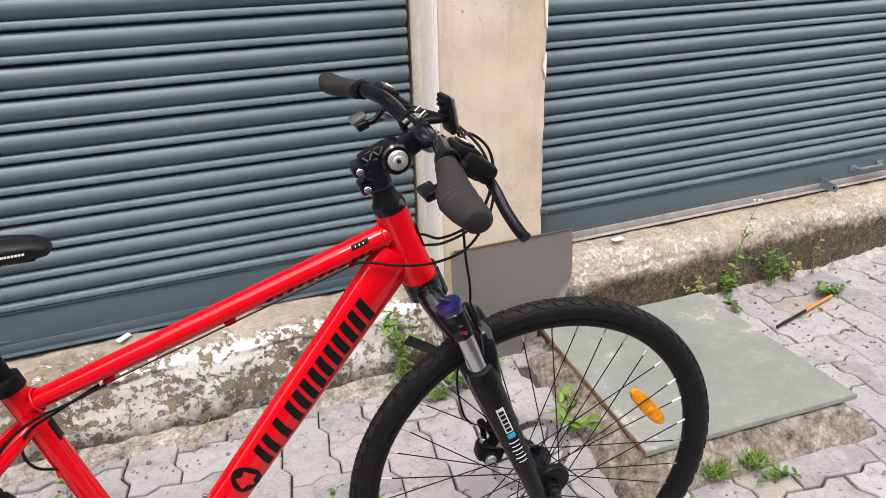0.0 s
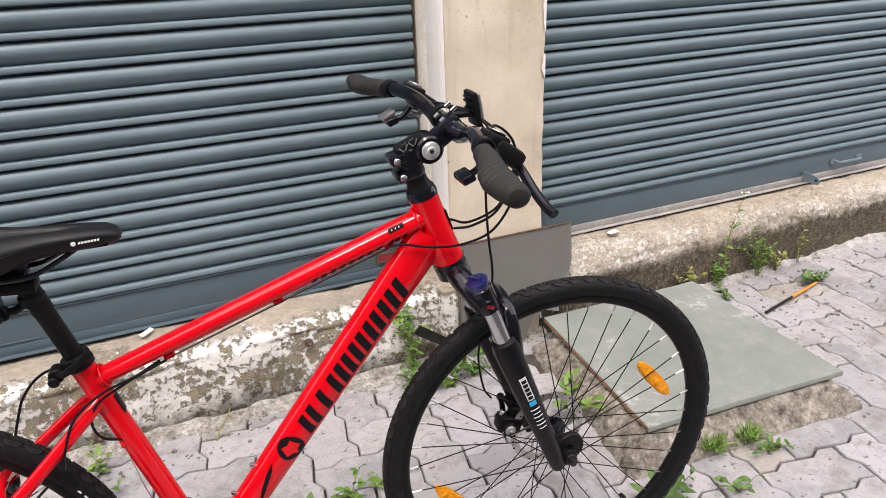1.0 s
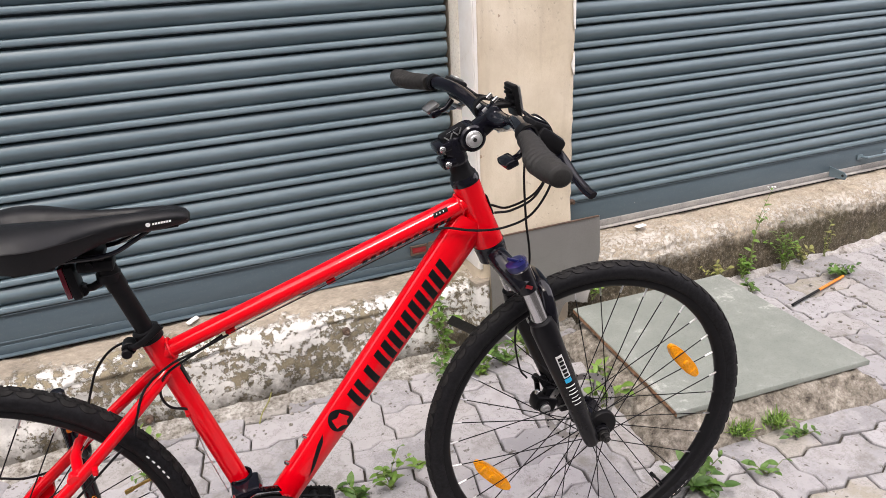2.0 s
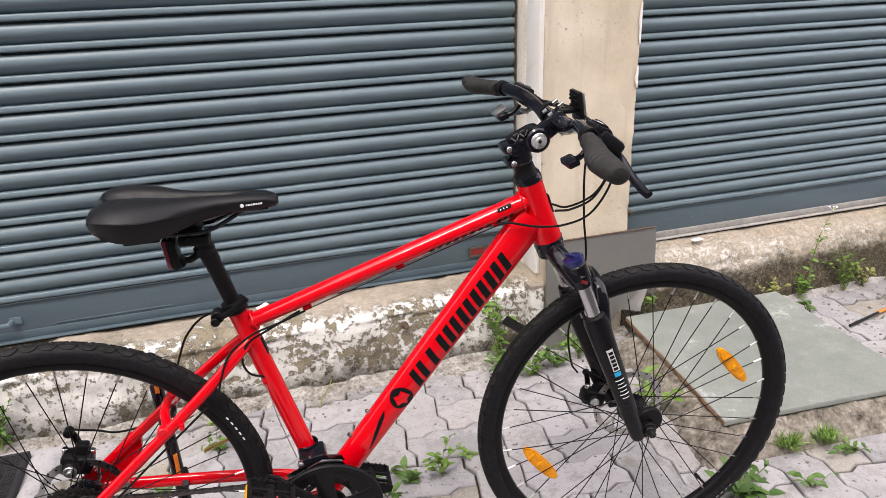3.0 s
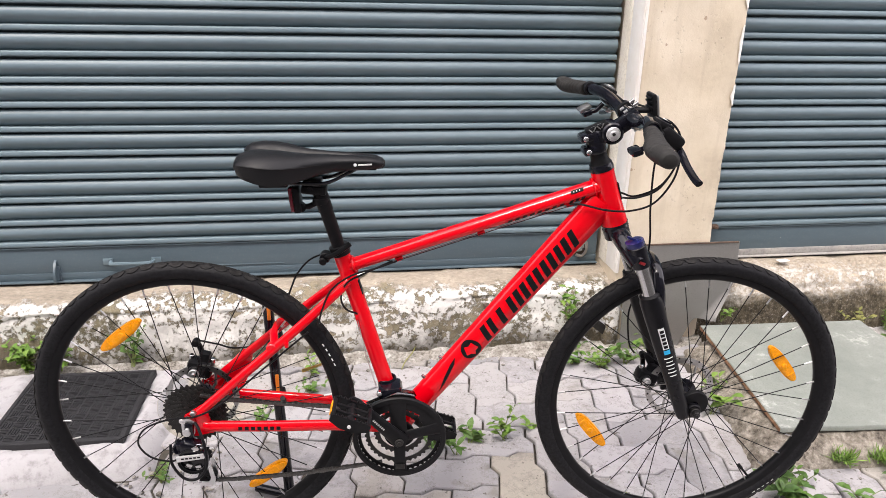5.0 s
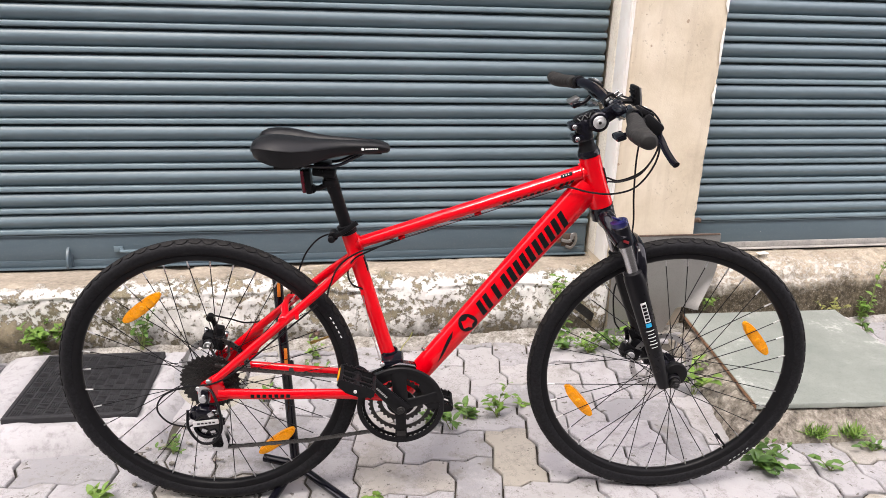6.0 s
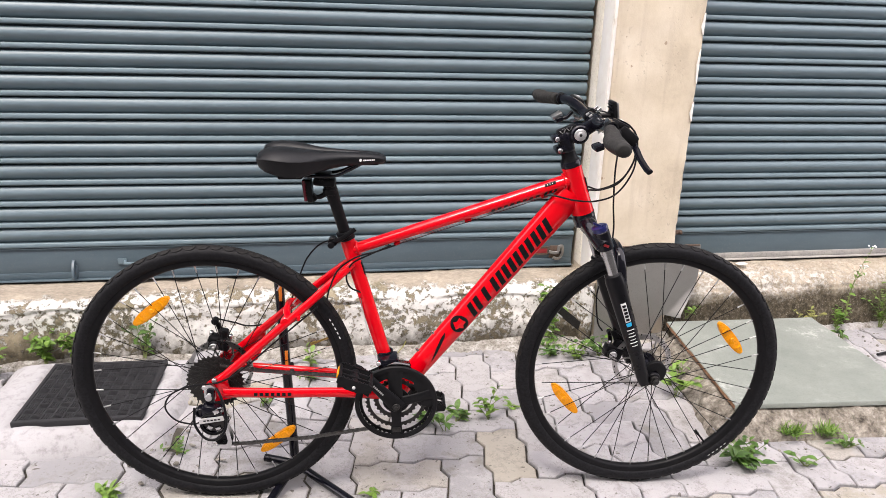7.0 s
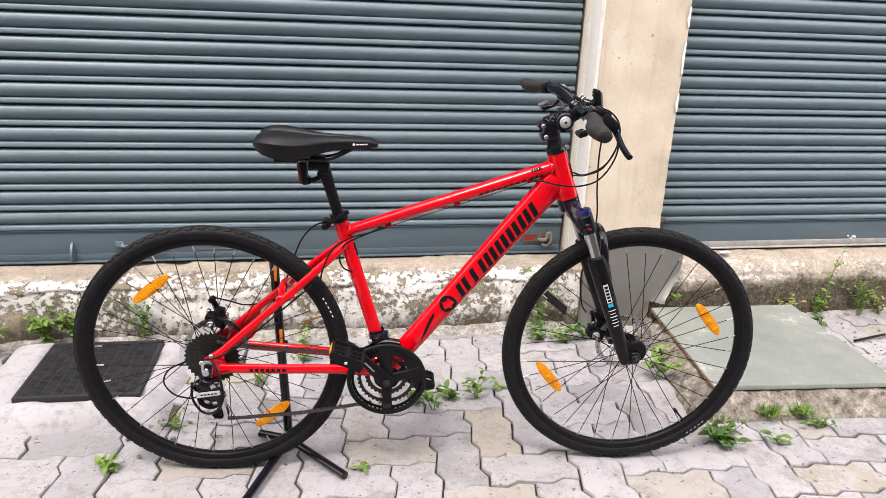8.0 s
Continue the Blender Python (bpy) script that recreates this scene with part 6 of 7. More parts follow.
def slab_and_kerb():
    """A thin stone slab on a crumbling cement frame."""
    def crumble(x0, x1, y0, y1, h, seed, step=0.008):
        nx, ny = max(3, int((x1 - x0) / step)), max(3, int((y1 - y0) / step))
        pts, faces = [], []
        for j in range(ny + 1):
            for i in range(nx + 1):
                u, v = i / nx, j / ny
                x, y = x0 + (x1 - x0) * u, y0 + (y1 - y0) * v
                rim = min(min(u, 1 - u) * (x1 - x0), min(v, 1 - v) * (y1 - y0))
                z = h * min(1, (rim / 0.075) ** 0.8) + (0.006 * ridge(x, y, seed, 16) + 0.007 * ridge(x, y, seed, 38) + 0.005 * ridge(x, y, seed, 85)) * min(1, rim / 0.015)
                wob = 0.016 * ridge(x, y, seed + 3, 13) + 0.006 * ridge(x, y, seed + 3, 40)
                pts.append((x + wob, y + 0.012 * ridge(y, x, seed + 5, 11), max(-0.012, z) if rim > 1e-6 else -0.012))
        for j in range(ny):
            for i in range(nx):
                a = j * (nx + 1) + i
                faces.append((a, a + 1, a + nx + 2, a + nx + 1))
        return pts, faces
    BED = pose(0.784, 0.043, 0, 0, 0, -4)
    LEAN = Matrix(((1, 0.1, 0, 0), (0, 1, 0, 0), (0, 0, 1, 0), (0, 0, 0, 1)))
    structure(part("kerb_front", moved(crumble(-0.085, 0.68, -0.07, 0.10, 0.070, 2.0), BED), SANDY_CEMENT, smooth=70), "crumbling sandy cement edge under the stone slab", "kerb")
    structure(part("kerb_side", moved(crumble(-0.085, 0.105, -0.055, 0.60, 0.069, 6.0), BED @ LEAN), SANDY_CEMENT, smooth=70), "crumbling sandy cement edge beside the stone slab", "kerb")
    structure(part("kerb_far", moved(crumble(0.05, 0.72, 0.50, 0.66, 0.068, 9.0), BED), SANDY_CEMENT, smooth=70), "crumbling sandy cement edge against the plinth", "kerb")
    structure(part("kerb_end", moved(crumble(0.52, 0.68, -0.06, 0.64, 0.066, 13.0), BED @ LEAN), SANDY_CEMENT, smooth=70), "crumbling sandy cement edge at the end of the slab", "kerb")
    ob = thing("stone_slab", pose(0, 0, 0), "thin grey-green stone slab with chalky scuffs lying over a drain", "stone slab")
    corners = [(0.784, 0.043), (1.432, -0.003), (1.473, 0.638), (0.861, 0.660)]
    out = []
    for (ax, ay), (bx, by) in zip(corners, corners[1:] + corners[:1]):
        for k in range(14):
            t = k / 14
            w = 0.0022 * ridge(ax + (bx - ax) * t, ay + (by - ay) * t, 4, 26)
            out.append((ax + (bx - ax) * t + w, ay + (by - ay) * t + w))
    cx, cy = 1.14, 0.33
    inner = [(cx + (x - cx) * 0.994, cy + (y - cy) * 0.994) for x, y in out]
    n = len(out)
    pts = [(x, y, 0.076) for x, y in out] + [(x, y, 0.0885) for x, y in out] + [(x, y, 0.091) for x, y in inner]
    faces = [tuple(range(n))[::-1], tuple(range(2 * n, 3 * n))]
    for i in range(n):
        j = (i + 1) % n
        faces += [(i, j, n + j, n + i), (n + i, n + j, 2 * n + j, 2 * n + i)]
    slab = part("slab", (pts, faces), [SLATE, EDGE_RUST], ob)
    for f in slab.data.polygons:
        if abs(f.normal.z) < 0.5 and f.center.x < 0.90 and abs(f.normal.x) > 0.8:
            f.material_index = 1


slab_and_kerb()


def drain_cover():
    """Whitewashed cement apron, with a dark iron cover patterned in crossed bars."""
    corners = [(-1.56, 0.15), (-0.917, 0.156), (-0.852, 0.669), (-1.495, 0.70)]
    nx, ny = 46, 34
    pts, faces = [], []
    for j in range(ny + 1):
        for i in range(nx + 1):
            u, v = i / nx, j / ny
            ax = corners[0][0] + (corners[1][0] - corners[0][0]) * u
            bx = corners[3][0] + (corners[2][0] - corners[3][0]) * u
            ay = corners[0][1] + (corners[1][1] - corners[0][1]) * u
            by = corners[3][1] + (corners[2][1] - corners[3][1]) * u
            x, y = ax + (bx - ax) * v, ay + (by - ay) * v
            rim = min(u, 1 - u, v, 1 - v)
            z = 0.054 * min(1, (rim / 0.11) ** 0.75) + 0.0055 * ridge(x, y, 1, 12) + 0.003 * ridge(x, y, 1, 40)
            if -1.36 < x < -0.98 and 0.24 < y < 0.63:
                z = min(z, 0.040)
            pts.append((x + 0.022 * ridge(x, y, 7, 8), y + 0.022 * ridge(x, y, 17, 8), z if rim > 0 else -0.012))
    for j in range(ny):
        for i in range(nx):
            a = j * (nx + 1) + i
            faces.append((a, a + 1, a + nx + 2, a + nx + 1))
    structure(part("cement_apron", (pts, faces), WHITE_CEMENT, smooth=80), "raised whitewashed cement apron round a drain cover", "pavement")
    ob = thing("drain_cover", pose(-1.170, 0.435, 0.050, 0, 0, -1.5), "dark cast-iron drain cover with a raised basket pattern", "drain cover")
    part("plate", block((0.342, 0.346, 0.014), (0, 0, 0), 0.003), IRON, ob)
    part("rim", join(block((0.36, 0.012, 0.02), (0, 0.177, 0.0), 0.003), block((0.36, 0.012, 0.02), (0, -0.177, 0.0), 0.003), block((0.012, 0.342, 0.02), (0.174, 0, 0.0), 0.003), block((0.012, 0.342, 0.02), (-0.174, 0, 0.0), 0.003)), IRON, ob)
    bars = []
    for i in range(11):
        for j in range(11):
            cx, cy = -0.1505 + i * 0.0301, -0.1515 + j * 0.0303
            for k in range(4):
                o = (k - 1.5) * 0.0068
                if (i + j) % 2:
                    bars.append(block((0.0255, 0.0028, 0.0036), (cx, cy + o, 0.0078), 0.0009))
                else:
                    bars.append(block((0.0028, 0.0255, 0.0036), (cx + o, cy, 0.0078), 0.0009))
    part("raised_pattern", join(*bars), IRON, ob)


drain_cover()


def leaning_sheet():
    ob = thing("metal_sheet", pose(0, 0, 0), "dull zinc sheet leaning on the pillar, bent at its lower corner", "metal sheet")
    nx, nz = 30, 26
    pts, faces = [], []
    for k in range(nz + 1):
        for i in range(nx + 1):
            u, v = i / nx, k / nz
            x = 0.575 + 0.414 * u
            torn = min(1, max(0, (x - 0.797) / 0.06))
            foot = 0.002 + 0.108 * torn - 0.10 * max(0, x - 0.885) + 0.006 * ridge(x, 1, 1, 40) * torn
            z = foot + (0.386 - foot) * v
            y = 0.679 + 0.033 * v + 0.004 * ridge(x, z, 2, 6)
            # the lower corner is folded forwards along a slanting crease
            past = max(0.0, (x - 0.915) * 0.768 - (z - 0.150) * 0.640)
            y -= 0.25 * past + 0.8 * past * past
            z += 0.08 * past
            x -= 0.30 * past
            low = min(1.0, max(0.0, (0.27 - z) / 0.15))
            x -= 0.050 * low ** 1.4 * max(0.0, (u - 0.5) / 0.5)
            pts.append((x, y, z))
    m = (nx + 1) * (nz + 1)
    for k in range(nz):
        for i in range(nx):
            a = k * (nx + 1) + i
            faces.append((a, a + 1, a + nx + 2, a + nx + 1))
    back = [(x, y + 0.0022, z) for x, y, z in pts]
    edge = [i for i in range(nx + 1)] + [k * (nx + 1) + nx for k in range(1, nz + 1)] + [nz * (nx + 1) + i for i in range(nx - 1, -1, -1)] + [k * (nx + 1) for k in range(nz - 1, 0, -1)]
    allf = faces + [tuple(i + m for i in f)[::-1] for f in faces] + [(a, b, b + m, a + m) for a, b in zip(edge, edge[1:] + edge[:1])]
    part("sheet", (pts + back, allf), ZINC, ob, smooth=60)
    part("folded_edge", block((0.400, 0.006, 0.006), (0, 0, 0), 0.0015, pose(0.785, 0.7115, 0.3855)), RUST, ob, "rust-marked folded top edge")
    strip = thing("metal_strip", pose(0, 0, 0), "dark flat steel strip sticking out beside the pillar foot", "steel strip")
    part("strip", sweep([(0.405, 0.650, 0.172), (0.548, 0.72, 0.044)], 0.016, 10, 0.0016), DARK_STEEL, strip)
    lug = thing("steel_lug", pose(0.955, 0.86, 0.392), "small rusty steel lug at the shutter end", "steel lug")
    part("lug", join(block((0.055, 0.02, 0.016), (0, 0, 0), 0.003), drum(0.006, 0.03, (0.018, -0.004, 0.0), "y", 12)), RUST, lug)


leaning_sheet()


def striped_rod():
    ob = thing("striped_rod", pose(1.636, 0.447, 0.012, 0, 0, 13.5), "short black and orange rod lying on the pavers", "rod")
    part("black_end", sweep([(0, 0, 0), (0.177, 0, 0)], 0.0050, 12), BLACK_PLASTIC, ob)
    part("orange_end", sweep([(0.177, 0, 0), (0.354, 0, 0)], 0.0053, 12), ORANGE_TAPE, ob)


striped_rod()
chip = thing("plaster_chip", pose(-0.329, 0.845, 0.262, 8, -6, 35), "white plaster chip lying on the plinth", "plaster chip")
part("chip", block((0.04, 0.015, 0.006), (0, 0, 0), 0.002), OLD_WHITE, chip)
paper = thing("paper_scrap", pose(1.247, 0.82, 0.262, 0, 0, 10), "flat white scrap on the plinth edge", "scrap")
part("scrap", block((0.045, 0.022, 0.003), (0, 0, 0), 0.001), OLD_WHITE, paper)
twig = thing("dry_twig", pose(-0.211, 0.612, 0.01, 0, -4, 62), "pale dry twig on the pavers", "twig")
part("twig", sweep(spline([(0, 0, 0), (0.04, 0.003, 0.006), (0.09, -0.002, 0.01), (0.13, 0.002, 0.012)], 4), 0.002, 6), LEAF_DRY, twig)


# ---- rusty bolt stubs in the plinth ----
for bx, bz in ((0.097, 0.168), (-0.496, 0.04)):
    stub = thing("bolt_stub", pose(bx, FACE_Y + 0.004, bz), "short rusty bolt stub set in the plinth face", "bolt", "bolt stubs in the plinth")
    part("washer", drum(0.012, 0.014, (0, 0, 0), "y", 14, 0.002), RUST, stub)
    part("shank", drum(0.006, 0.034, (0, -0.004, 0), "y", 12, 0.002), RUST, stub)


# ---- weeds ----
def leaf(m, length, width, curl=0.25):
    pts, faces = [], []
    n = 5
    for i in range(n + 1):
        t = i / n
        w = width * (math.sin(math.pi * min(1, t * 0.92 + 0.06)) ** 0.8) * (1 - 0.25 * t)
        z = length * curl * (t - t * t * 1.5)
        for s in (-1, 0, 1):
            pts.append(tuple(m @ Vector((length * t, s * w * 0.5, z + (0.12 * w if s else 0)))))
    for i in range(n):
        for s in (0, 1):
            a = i * 3 + s
            faces.append((a, a + 1, a + 4, a + 3))
    return pts, faces


def weed(x, y, z, height, spread, leaves, mat_, label, seed, length=0.035, stems=3, lean=(0, 0), bloom=0):
    rnd = random.Random(seed)
    ob = thing("weed", pose(x, y, z), label, "weed", "weeds in the paving")
    for s in range(stems):
        a = rnd.uniform(0, 2 * math.pi)
        reach = spread * rnd.uniform(0.3, 1.0)
        top = Vector((reach * math.cos(a) + lean[0], reach * math.sin(a) * 0.8 + lean[1], height * rnd.uniform(0.6, 1.0)))
        mid = Vector((top.x * 0.35 + rnd.uniform(-0.01, 0.01), top.y * 0.35 + rnd.uniform(-0.01, 0.01), top.z * 0.6))
        line = spline([(rnd.uniform(-0.006, 0.006), rnd.uniform(-0.006, 0.006), -0.004), mid, top], 6)
        blades = []
        stem_ = part("stalk", sweep(line, [0.0017 * (1 - 0.6 * i / len(line)) for i in range(len(line))], 5), STALK, ob)
        per = max(2, leaves // stems)
        for k in range(per):
            p = line[min(len(line) - 1, 1 + int((len(line) - 1) * (k + 1) / per))]
            yaw = k * 137.5 + rnd.uniform(-30, 30)
            size = length * rnd.uniform(0.55, 1.1)
            m = Matrix.Translation(p) @ pose(0, 0, 0, rnd.uniform(-25, 25), rnd.uniform(-45, 12), yaw)
            blades.append(leaf(m, size, size * rnd.uniform(0.5, 0.68)))
        tagged(part("leaves", join(*blades), mat_, stem_), kind="stuff")
        for k in range(bloom):
            w = 2.4 * k
            tip = top + Vector((0.016 * math.cos(w), 0.010 * math.sin(w), 0.010 + 0.004 * (k % 3)))
            part("flower", join(sweep([top, tip], 0.0006, 5), lathe([(0.0004, -0.003), (0.0034, -0.001), (0.0040, 0.001), (0.0024, 0.003), (0.0004, 0.0034)], tip, 8, "z")), WHITE_PRINT, stem_, "tiny white flower head")


def tuft(x, y, z, size, seed):
    """A low dome of fine grass blades."""
    rnd = random.Random(seed)
    ob = thing("grass_tuft", pose(x, y, z), "low tuft of fine green grass on the cement kerb", "grass tuft", "grass on the kerb")
    blades = []
    for k in range(170):
        a, lift = rnd.uniform(0, 360), rnd.uniform(0, 62)
        size_ = size * rnd.uniform(0.55, 1.0) * (0.75 + 0.25 * math.cos(radians(lift)))
        root = Matrix.Translation((rnd.gauss(0, 0.016), rnd.gauss(0, 0.012), -0.006))
        blades.append(leaf(root @ pose(0, 0, 0, rnd.uniform(-30, 30), -lift, a), size_, 0.0042, -0.25))
    tagged(part("foliage", join(*blades), LEAF_LIGHT, ob), kind="stuff")


W = "green weed growing from a joint in the pavers"
WL = "leafy green weed at the foot of the plinth"
weed(0.045, 0.205, 0, 0.10, 0.055, 34, LEAF_LIGHT, "upright green weed with toothed leaves in a joint", 1, 0.032, 5)
weed(0.135, 0.245, 0, 0.03, 0.04, 12, LEAF_LIGHT, W, 2, 0.030, 3)
weed(-0.055, 0.205, 0, 0.04, 0.06, 20, LEAF, W, 3, 0.040, 4)
weed(-0.105, 0.155, 0, 0.05, 0.05, 12, LEAF, W, 38, 0.038, 3)
weed(-0.175, 0.195, 0, 0.05, 0.06, 24, LEAF, W, 37, 0.034, 4)
weed(-0.505, 0.625, 0, 0.06, 0.06, 24, LEAF_LIGHT, W, 4, 0.030, 5)
weed(-0.515, 0.515, 0, 0.035, 0.06, 22, LEAF, W, 5, 0.026, 5)
weed(-0.660, 0.375, 0, 0.035, 0.06, 22, LEAF, W, 39, 0.024, 5)
weed(-0.352, -0.118, 0, 0.018, 0.030, 14, LEAF_LIGHT, "small flat green weed beside the stand foot", 6, 0.024, 4)
weed(-1.025, -0.044, 0, 0.022, 0.038, 22, LEAF_LIGHT, "small flat clump of weed in a paver joint", 7, 0.034, 5)
weed(0.375, 0.600, 0, 0.06, 0.10, 60, LEAF, WL, 8, 0.030, 9)
weed(0.465, 0.560, 0, 0.055, 0.10, 60, LEAF_LIGHT, WL, 9, 0.030, 9)
weed(0.560, 0.580, 0, 0.07, 0.10, 50, LEAF, WL, 10, 0.032, 8)
weed(0.660, 0.610, 0, 0.09, 0.06, 30, LEAF_LIGHT, WL, 11, 0.036, 6)
weed(0.400, 0.690, 0.0, 0.25, 0.070, 96, LEAF_LIGHT, "tall thin weed climbing beside the pillar", 12, 0.030, 5, (0.0, -0.01))
weed(0.700, 0.250, 0.0, 0.09, 0.07, 14, LEAF_LIGHT, "broad-leaved weed beside the slab edge", 13, 0.062, 4)
weed(0.740, 0.330, 0.02, 0.06, 0.05, 16, LEAF_LIGHT, W, 14, 0.036, 4)
weed(0.715, -0.135, 0.0, 0.055, 0.085, 64, LEAF, "bushy dark green weed at the slab kerb", 15, 0.038, 9)
weed(0.775, -0.080, 0.0, 0.045, 0.05, 22, LEAF, W, 16, 0.034, 4)
weed(0.900, -0.160, 0.0, 0.035, 0.06, 14, LEAF, W, 17, 0.036, 4)
tuft(0.945, -0.020, 0.030, 0.040, 18)
tuft(1.055, -0.035, 0.030, 0.044, 19)
weed(1.085, -0.090, 0.0, 0.03, 0.055, 26, LEAF, W, 20, 0.026, 5)
weed(1.510, 0.690, 0.04, 0.060, 0.075, 76, LEAF_DRY, "yellowing weed at the foot of the plinth", 21, 0.020, 7)
weed(1.640, 0.690, 0.02, 0.075, 0.07, 90, LEAF_LIGHT, WL, 22, 0.022, 9)
weed(1.672, 0.690, 0.05, 0.32, 0.03, 18, LEAF_LIGHT, "tall thin weed with white flower heads against the plinth", 23, 0.028, 2, (0.02, 0.0), 4)
weed(1.850, 0.690, 0.01, 0.17, 0.09, 100, LEAF_LIGHT, WL, 24, 0.025, 9)
weed(1.950, 0.690, 0.01, 0.10, 0.07, 60, LEAF_DRY, "yellowing weed at the foot of the plinth", 25, 0.022, 6)
weed(2.065, 0.690, 0.02, 0.16, 0.04, 24, LEAF_DRY, "tall thin flowering weed against the plinth", 26, 0.022, 3)
weed(1.600, 0.600, 0.0, 0.05, 0.05, 22, LEAF, W, 27, 0.030, 4)
weed(2.000, 0.550, 0.0, 0.035, 0.09, 60, LEAF, "flat spreading weed over the rod end", 28, 0.030, 9)
weed(0.960, 0.690, 0.091, 0.05, 0.05, 18, LEAF_LIGHT, WL, 29, 0.028, 5)
weed(-1.400, 0.695, 0.03, 0.10, 0.075, 120, LEAF_LIGHT, "leafy weed between plinth and drain apron", 30, 0.032, 10)
weed(-1.300, 0.695, 0.03, 0.11, 0.060, 100, LEAF_LIGHT, "leafy weed between plinth and drain apron", 31, 0.032, 9)
weed(-1.080, 0.700, 0.03, 0.13, 0.065, 60, LEAF, "leafy weed between plinth and drain apron", 32, 0.028, 8)
weed(-1.560, 0.655, 0.0, 0.09, 0.07, 50, LEAF_LIGHT, "leafy weed between plinth and drain apron", 33, 0.036, 8)
weed(-0.880, 0.135, 0.0, 0.025, 0.06, 26, LEAF, W, 34, 0.020, 6)
weed(0.290, -0.080, 0.0, 0.012, 0.02, 8, LEAF_LIGHT, W, 36, 0.016, 3)


# ---- loose bits: grit and cement crumbs ----
def pebbles(n, area, size, seed, name, label):
    rnd = random.Random(seed)
    shapes = []
    for _ in range(n):
        x, y = rnd.uniform(area[0], area[1]), rnd.uniform(area[2], area[3])
        s = size * rnd.uniform(0.3, 1.0) ** 1.5
        bm = bmesh.new()
        bmesh.ops.create_icosphere(bm, subdivisions=1, radius=s)
        k = [rnd.uniform(0.6, 1.3) for _ in range(3)]
        q = Matrix.Translation((x, y, s * 0.3)) @ pose(0, 0, 0, 0, 0, rnd.uniform(0, 360))
        bm.verts.index_update()
        shapes.append(([tuple(q @ Vector((v.co.x * k[0] * rnd.uniform(0.8, 1.2), v.co.y * k[1], v.co.z * 0.6 * k[2]))) for v in bm.verts], [tuple(v.index for v in f.verts) for f in bm.faces]))
        bm.free()
    tagged(part(name, join(*shapes), PEBBLE, smooth=30), label, "gravel", kind="stuff")


pebbles(240, (1.50, 2.5, 0.20, 0.70), 0.008, 1, "grit", "loose cement crumbs and grit on the pavers")
pebbles(260, (-0.85, 0.75, 0.57, 0.73), 0.007, 2, "grit", "cement crumbs along the foot of the plinth")
pebbles(50, (0.7, 1.5, -0.12, 0.0), 0.006, 3, "grit", "crumbs beside the slab kerb")
pebbles(60, (-1.0, -0.72, 0.0, 0.25), 0.009, 4, "grit", "crumbs beside the drain apron")


# ---- cement fillet along the plinth ----
def fillet(x0, x1, y0, seed, name, wide=1.0, rise=0.0, mat_=None):
    nx, ny = int((x1 - x0) / 0.014), 9
    pts, faces = [], []
    for i in range(nx + 1):
        x = x0 + (x1 - x0) * i / nx
        w = wide * (0.075 + 0.05 * ridge(x, seed, 0, 5) + 0.022 * ridge(x, seed, 0, 22) + 0.012 * ridge(x, seed, 0, 60))
        for j in range(ny + 1):
            t = j / ny
            y = y0 - w * (1 - t) + 0.02 * t
            up = rise * min(1, max(0, (x - x0) / 0.6))
            z = -0.012 if j == 0 else 0.004 + (0.022 + up) * t ** 1.3 + 0.006 * ridge(x, y, seed, 20) + 0.003 * ridge(x, y, seed, 60)
            pts.append((x, y, z))
    n = ny + 1
    faces = [(i * n + j, (i + 1) * n + j, (i + 1) * n + j + 1, i * n + j + 1) for i in range(nx) for j in range(ny)]
    structure(part(name, (pts, faces), mat_ or CEMENT, smooth=80), "rough cement fillet along the foot of the plinth", "cement")


fillet(-3.3, 0.9, FACE_Y, 4.0, "cement_fillet_west", 0.85)
fillet(1.5, 4.2, FACE_Y, 8.0, "cement_fillet_east", 0.55, 0.012, DUSTY_CEMENT)


def lie(x, y):
    """The pavement has sunk a little behind and risen a little ahead of the bicycle."""
    return 0.014 * math.exp(-((x - 0.37) ** 2 + (y + 0.165) ** 2) / 0.09) - 0.0105 * math.exp(-((x + 0.717) ** 2 + (y + 0.05) ** 2) / 0.09)


# ---- pavers: zigzag blocks laid in herringbone ----
U = 0.1258
PX, PY = -0.012, 0.0115
PAVE_TURN = pose(0, 0, 0, 0, 0, -1.2)
SAW = [(0.0, 0.0), (0.36, -0.0085), (0.63, 0.0095)]


def paver_outline(w, h):
    """Outline of a block of w by h units; every unit edge carries the same jog, so that neighbours fit."""
    out = []
    for i in range(w):
        out += [((i + s) * U, d) for s, d in SAW]
    for j in range(h):
        out += [(w * U - d, (j + s) * U) for s, d in SAW]
    for i in range(w, 0, -1):
        out += [((i - 1 + s) * U, h * U + d) for s, d in [(1.0, 0.0)] + SAW[:0:-1]]
    for j in range(h, 0, -1):
        out += [(-d, (j - 1 + s) * U) for s, d in [(1.0, 0.0)] + SAW[:0:-1]]
    return out


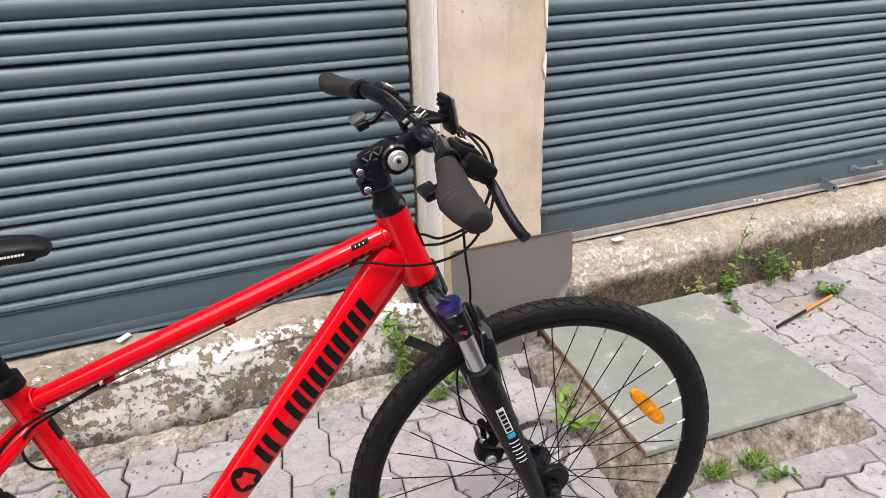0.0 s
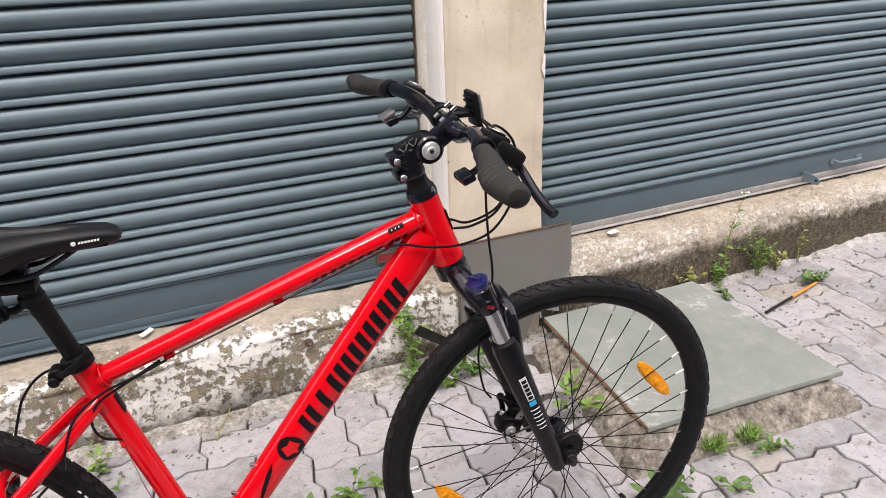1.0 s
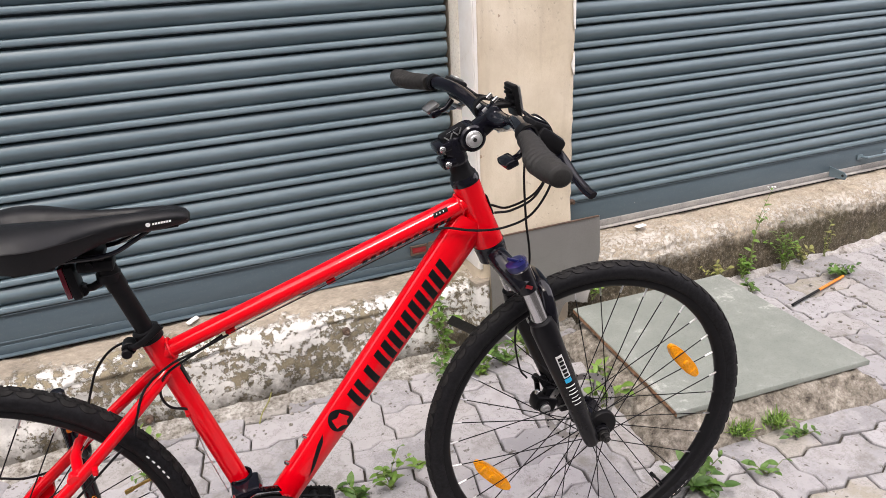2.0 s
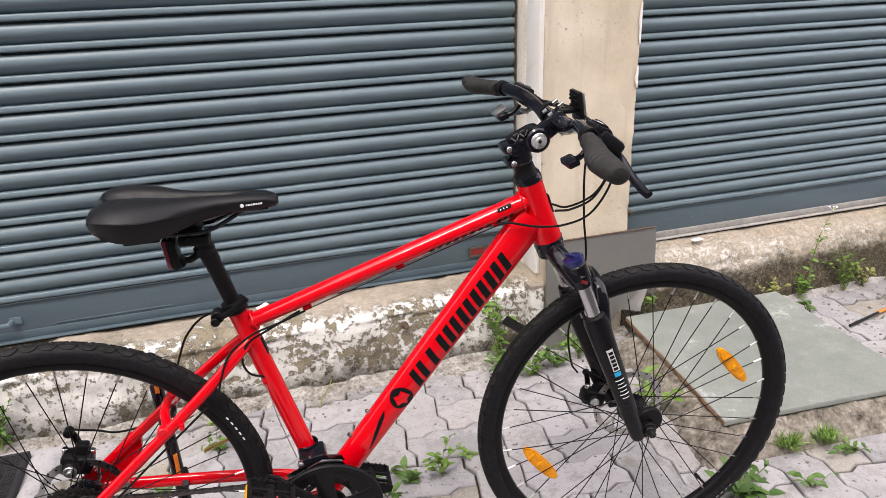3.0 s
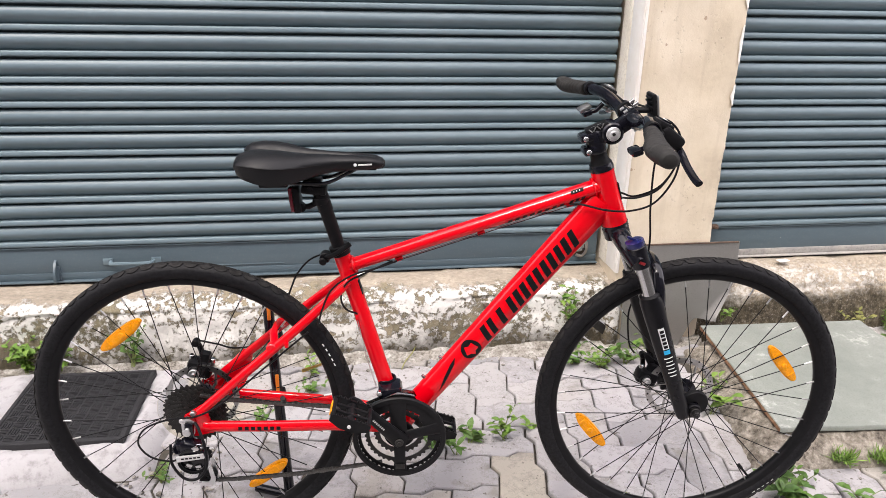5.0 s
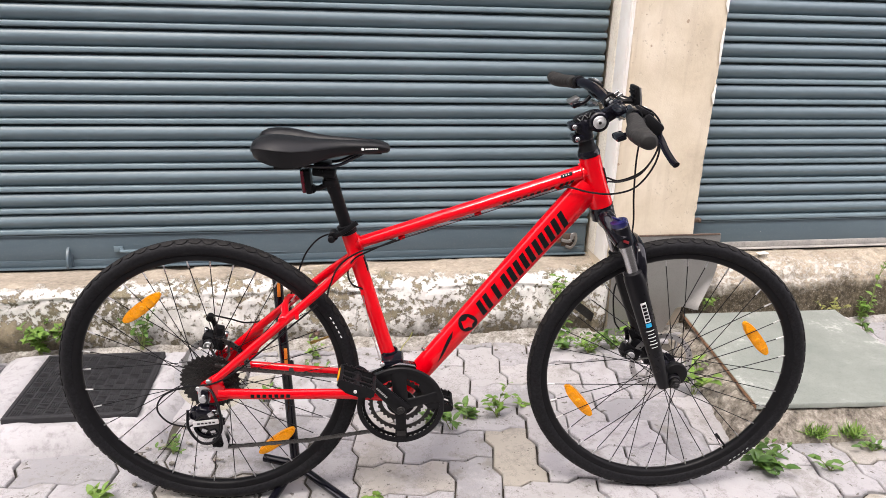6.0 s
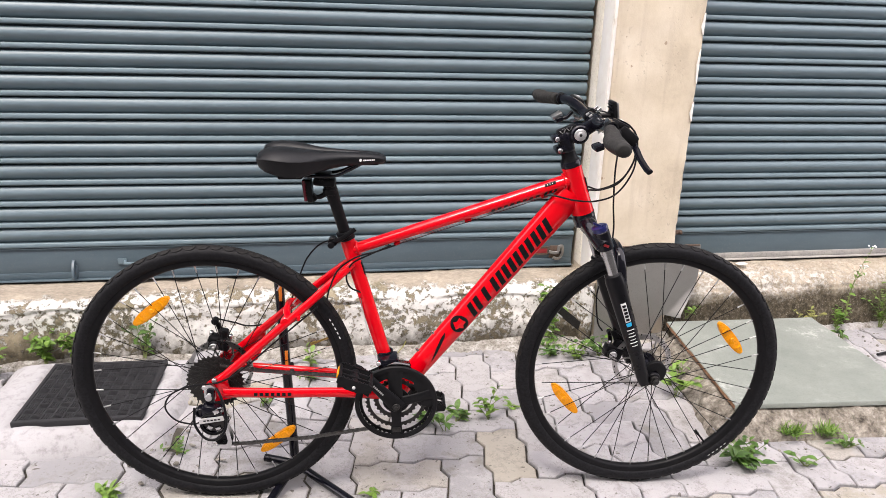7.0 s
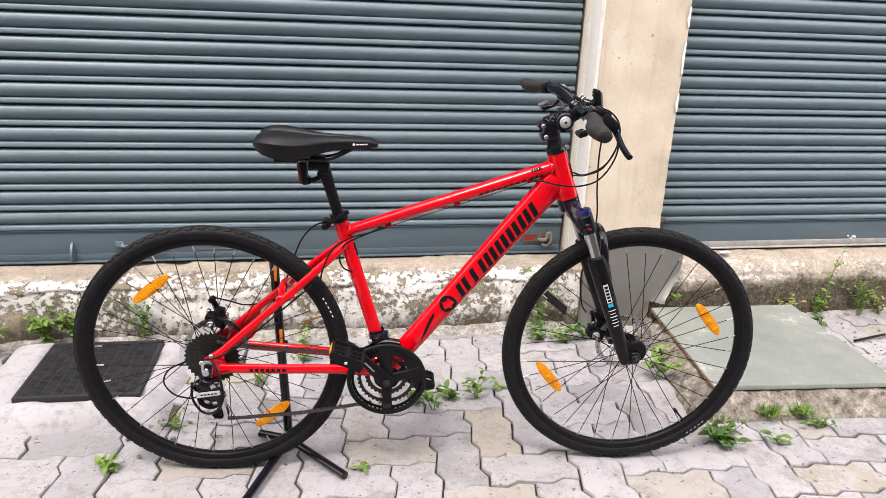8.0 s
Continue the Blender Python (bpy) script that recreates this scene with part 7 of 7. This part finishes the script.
def inset(out, g):
    n = len(out)
    res = []
    for i in range(n):
        a, b, c = Vector(out[i - 1]), Vector(out[i]), Vector(out[(i + 1) % n])
        e0, e1 = (b - a).normalized(), (c - b).normalized()
        n0, n1 = Vector((-e0.y, e0.x)), Vector((-e1.y, e1.x))
        d = (n0 + n1)
        d = d / max(0.3, 1 + n0.dot(n1))
        res.append(tuple(b + d * g))
    return res


def paver_shape(w, h):
    base = paver_outline(w, h)
    rings = [(inset(base, 0.0022), -0.013), (inset(base, 0.0026), -0.003), (inset(base, 0.005), 0.0)]
    n = len(base)
    pts = [(x - w * U / 2, y - h * U / 2, z) for r, z in rings for x, y in r]
    faces = [tuple(range(2 * n, 3 * n))]
    for k in range(2):
        for i in range(n):
            j = (i + 1) % n
            faces.append((k * n + i, k * n + j, (k + 1) * n + j, (k + 1) * n + i))
    return pts, faces


PAVE = {True: paver_shape(2, 1), False: paver_shape(1, 2)}
PAVE_ME = {k: mesh_of("paver", s, PAVER, 30) for k, s in PAVE.items()}
pavement = structure(thing("pavement", pose(0, 0, 0), "pale zigzag cement pavers laid in herringbone, joints uneven", "pavement"), "", "")
rnd = random.Random(5)
rest = []
for a in range(-29, 33):
    for b in range(-36, 7):
        k = (a - b + 2) % 4
        if k == 0:
            flat, cx, cy = True, (a + 1) * U, (b + 0.5) * U
        elif k == 2:
            flat, cx, cy = False, (a + 0.5) * U, b * U
        else:
            continue
        x, y, _ = PAVE_TURN @ Vector((PX + cx, PY + cy, 0))
        if y > 0.80 or y < -1.15:
            continue
        if -1.46 < x < -0.95 and 0.22 < y:
            continue
        if 0.84 < x < 1.42 and 0.07 < y:
            continue
        m = pose(x + rnd.uniform(-0.0012, 0.0012), y + rnd.uniform(-0.0012, 0.0012), lie(x, y) + rnd.gauss(0, 0.0016), rnd.gauss(0, 0.5), rnd.gauss(0, 0.5), -1.2 + rnd.gauss(0, 0.45))
        if -2.0 < x < 2.5 and -0.6 < y:
            ob = new("paver", PAVE_ME[flat])
            ob.parent = pavement
            ob.matrix_basis = m
        else:
            rest.append(moved(PAVE[flat], m))
tagged(part("paver_field", join(*rest), PAVER, pavement, smooth=30), kind="stuff")
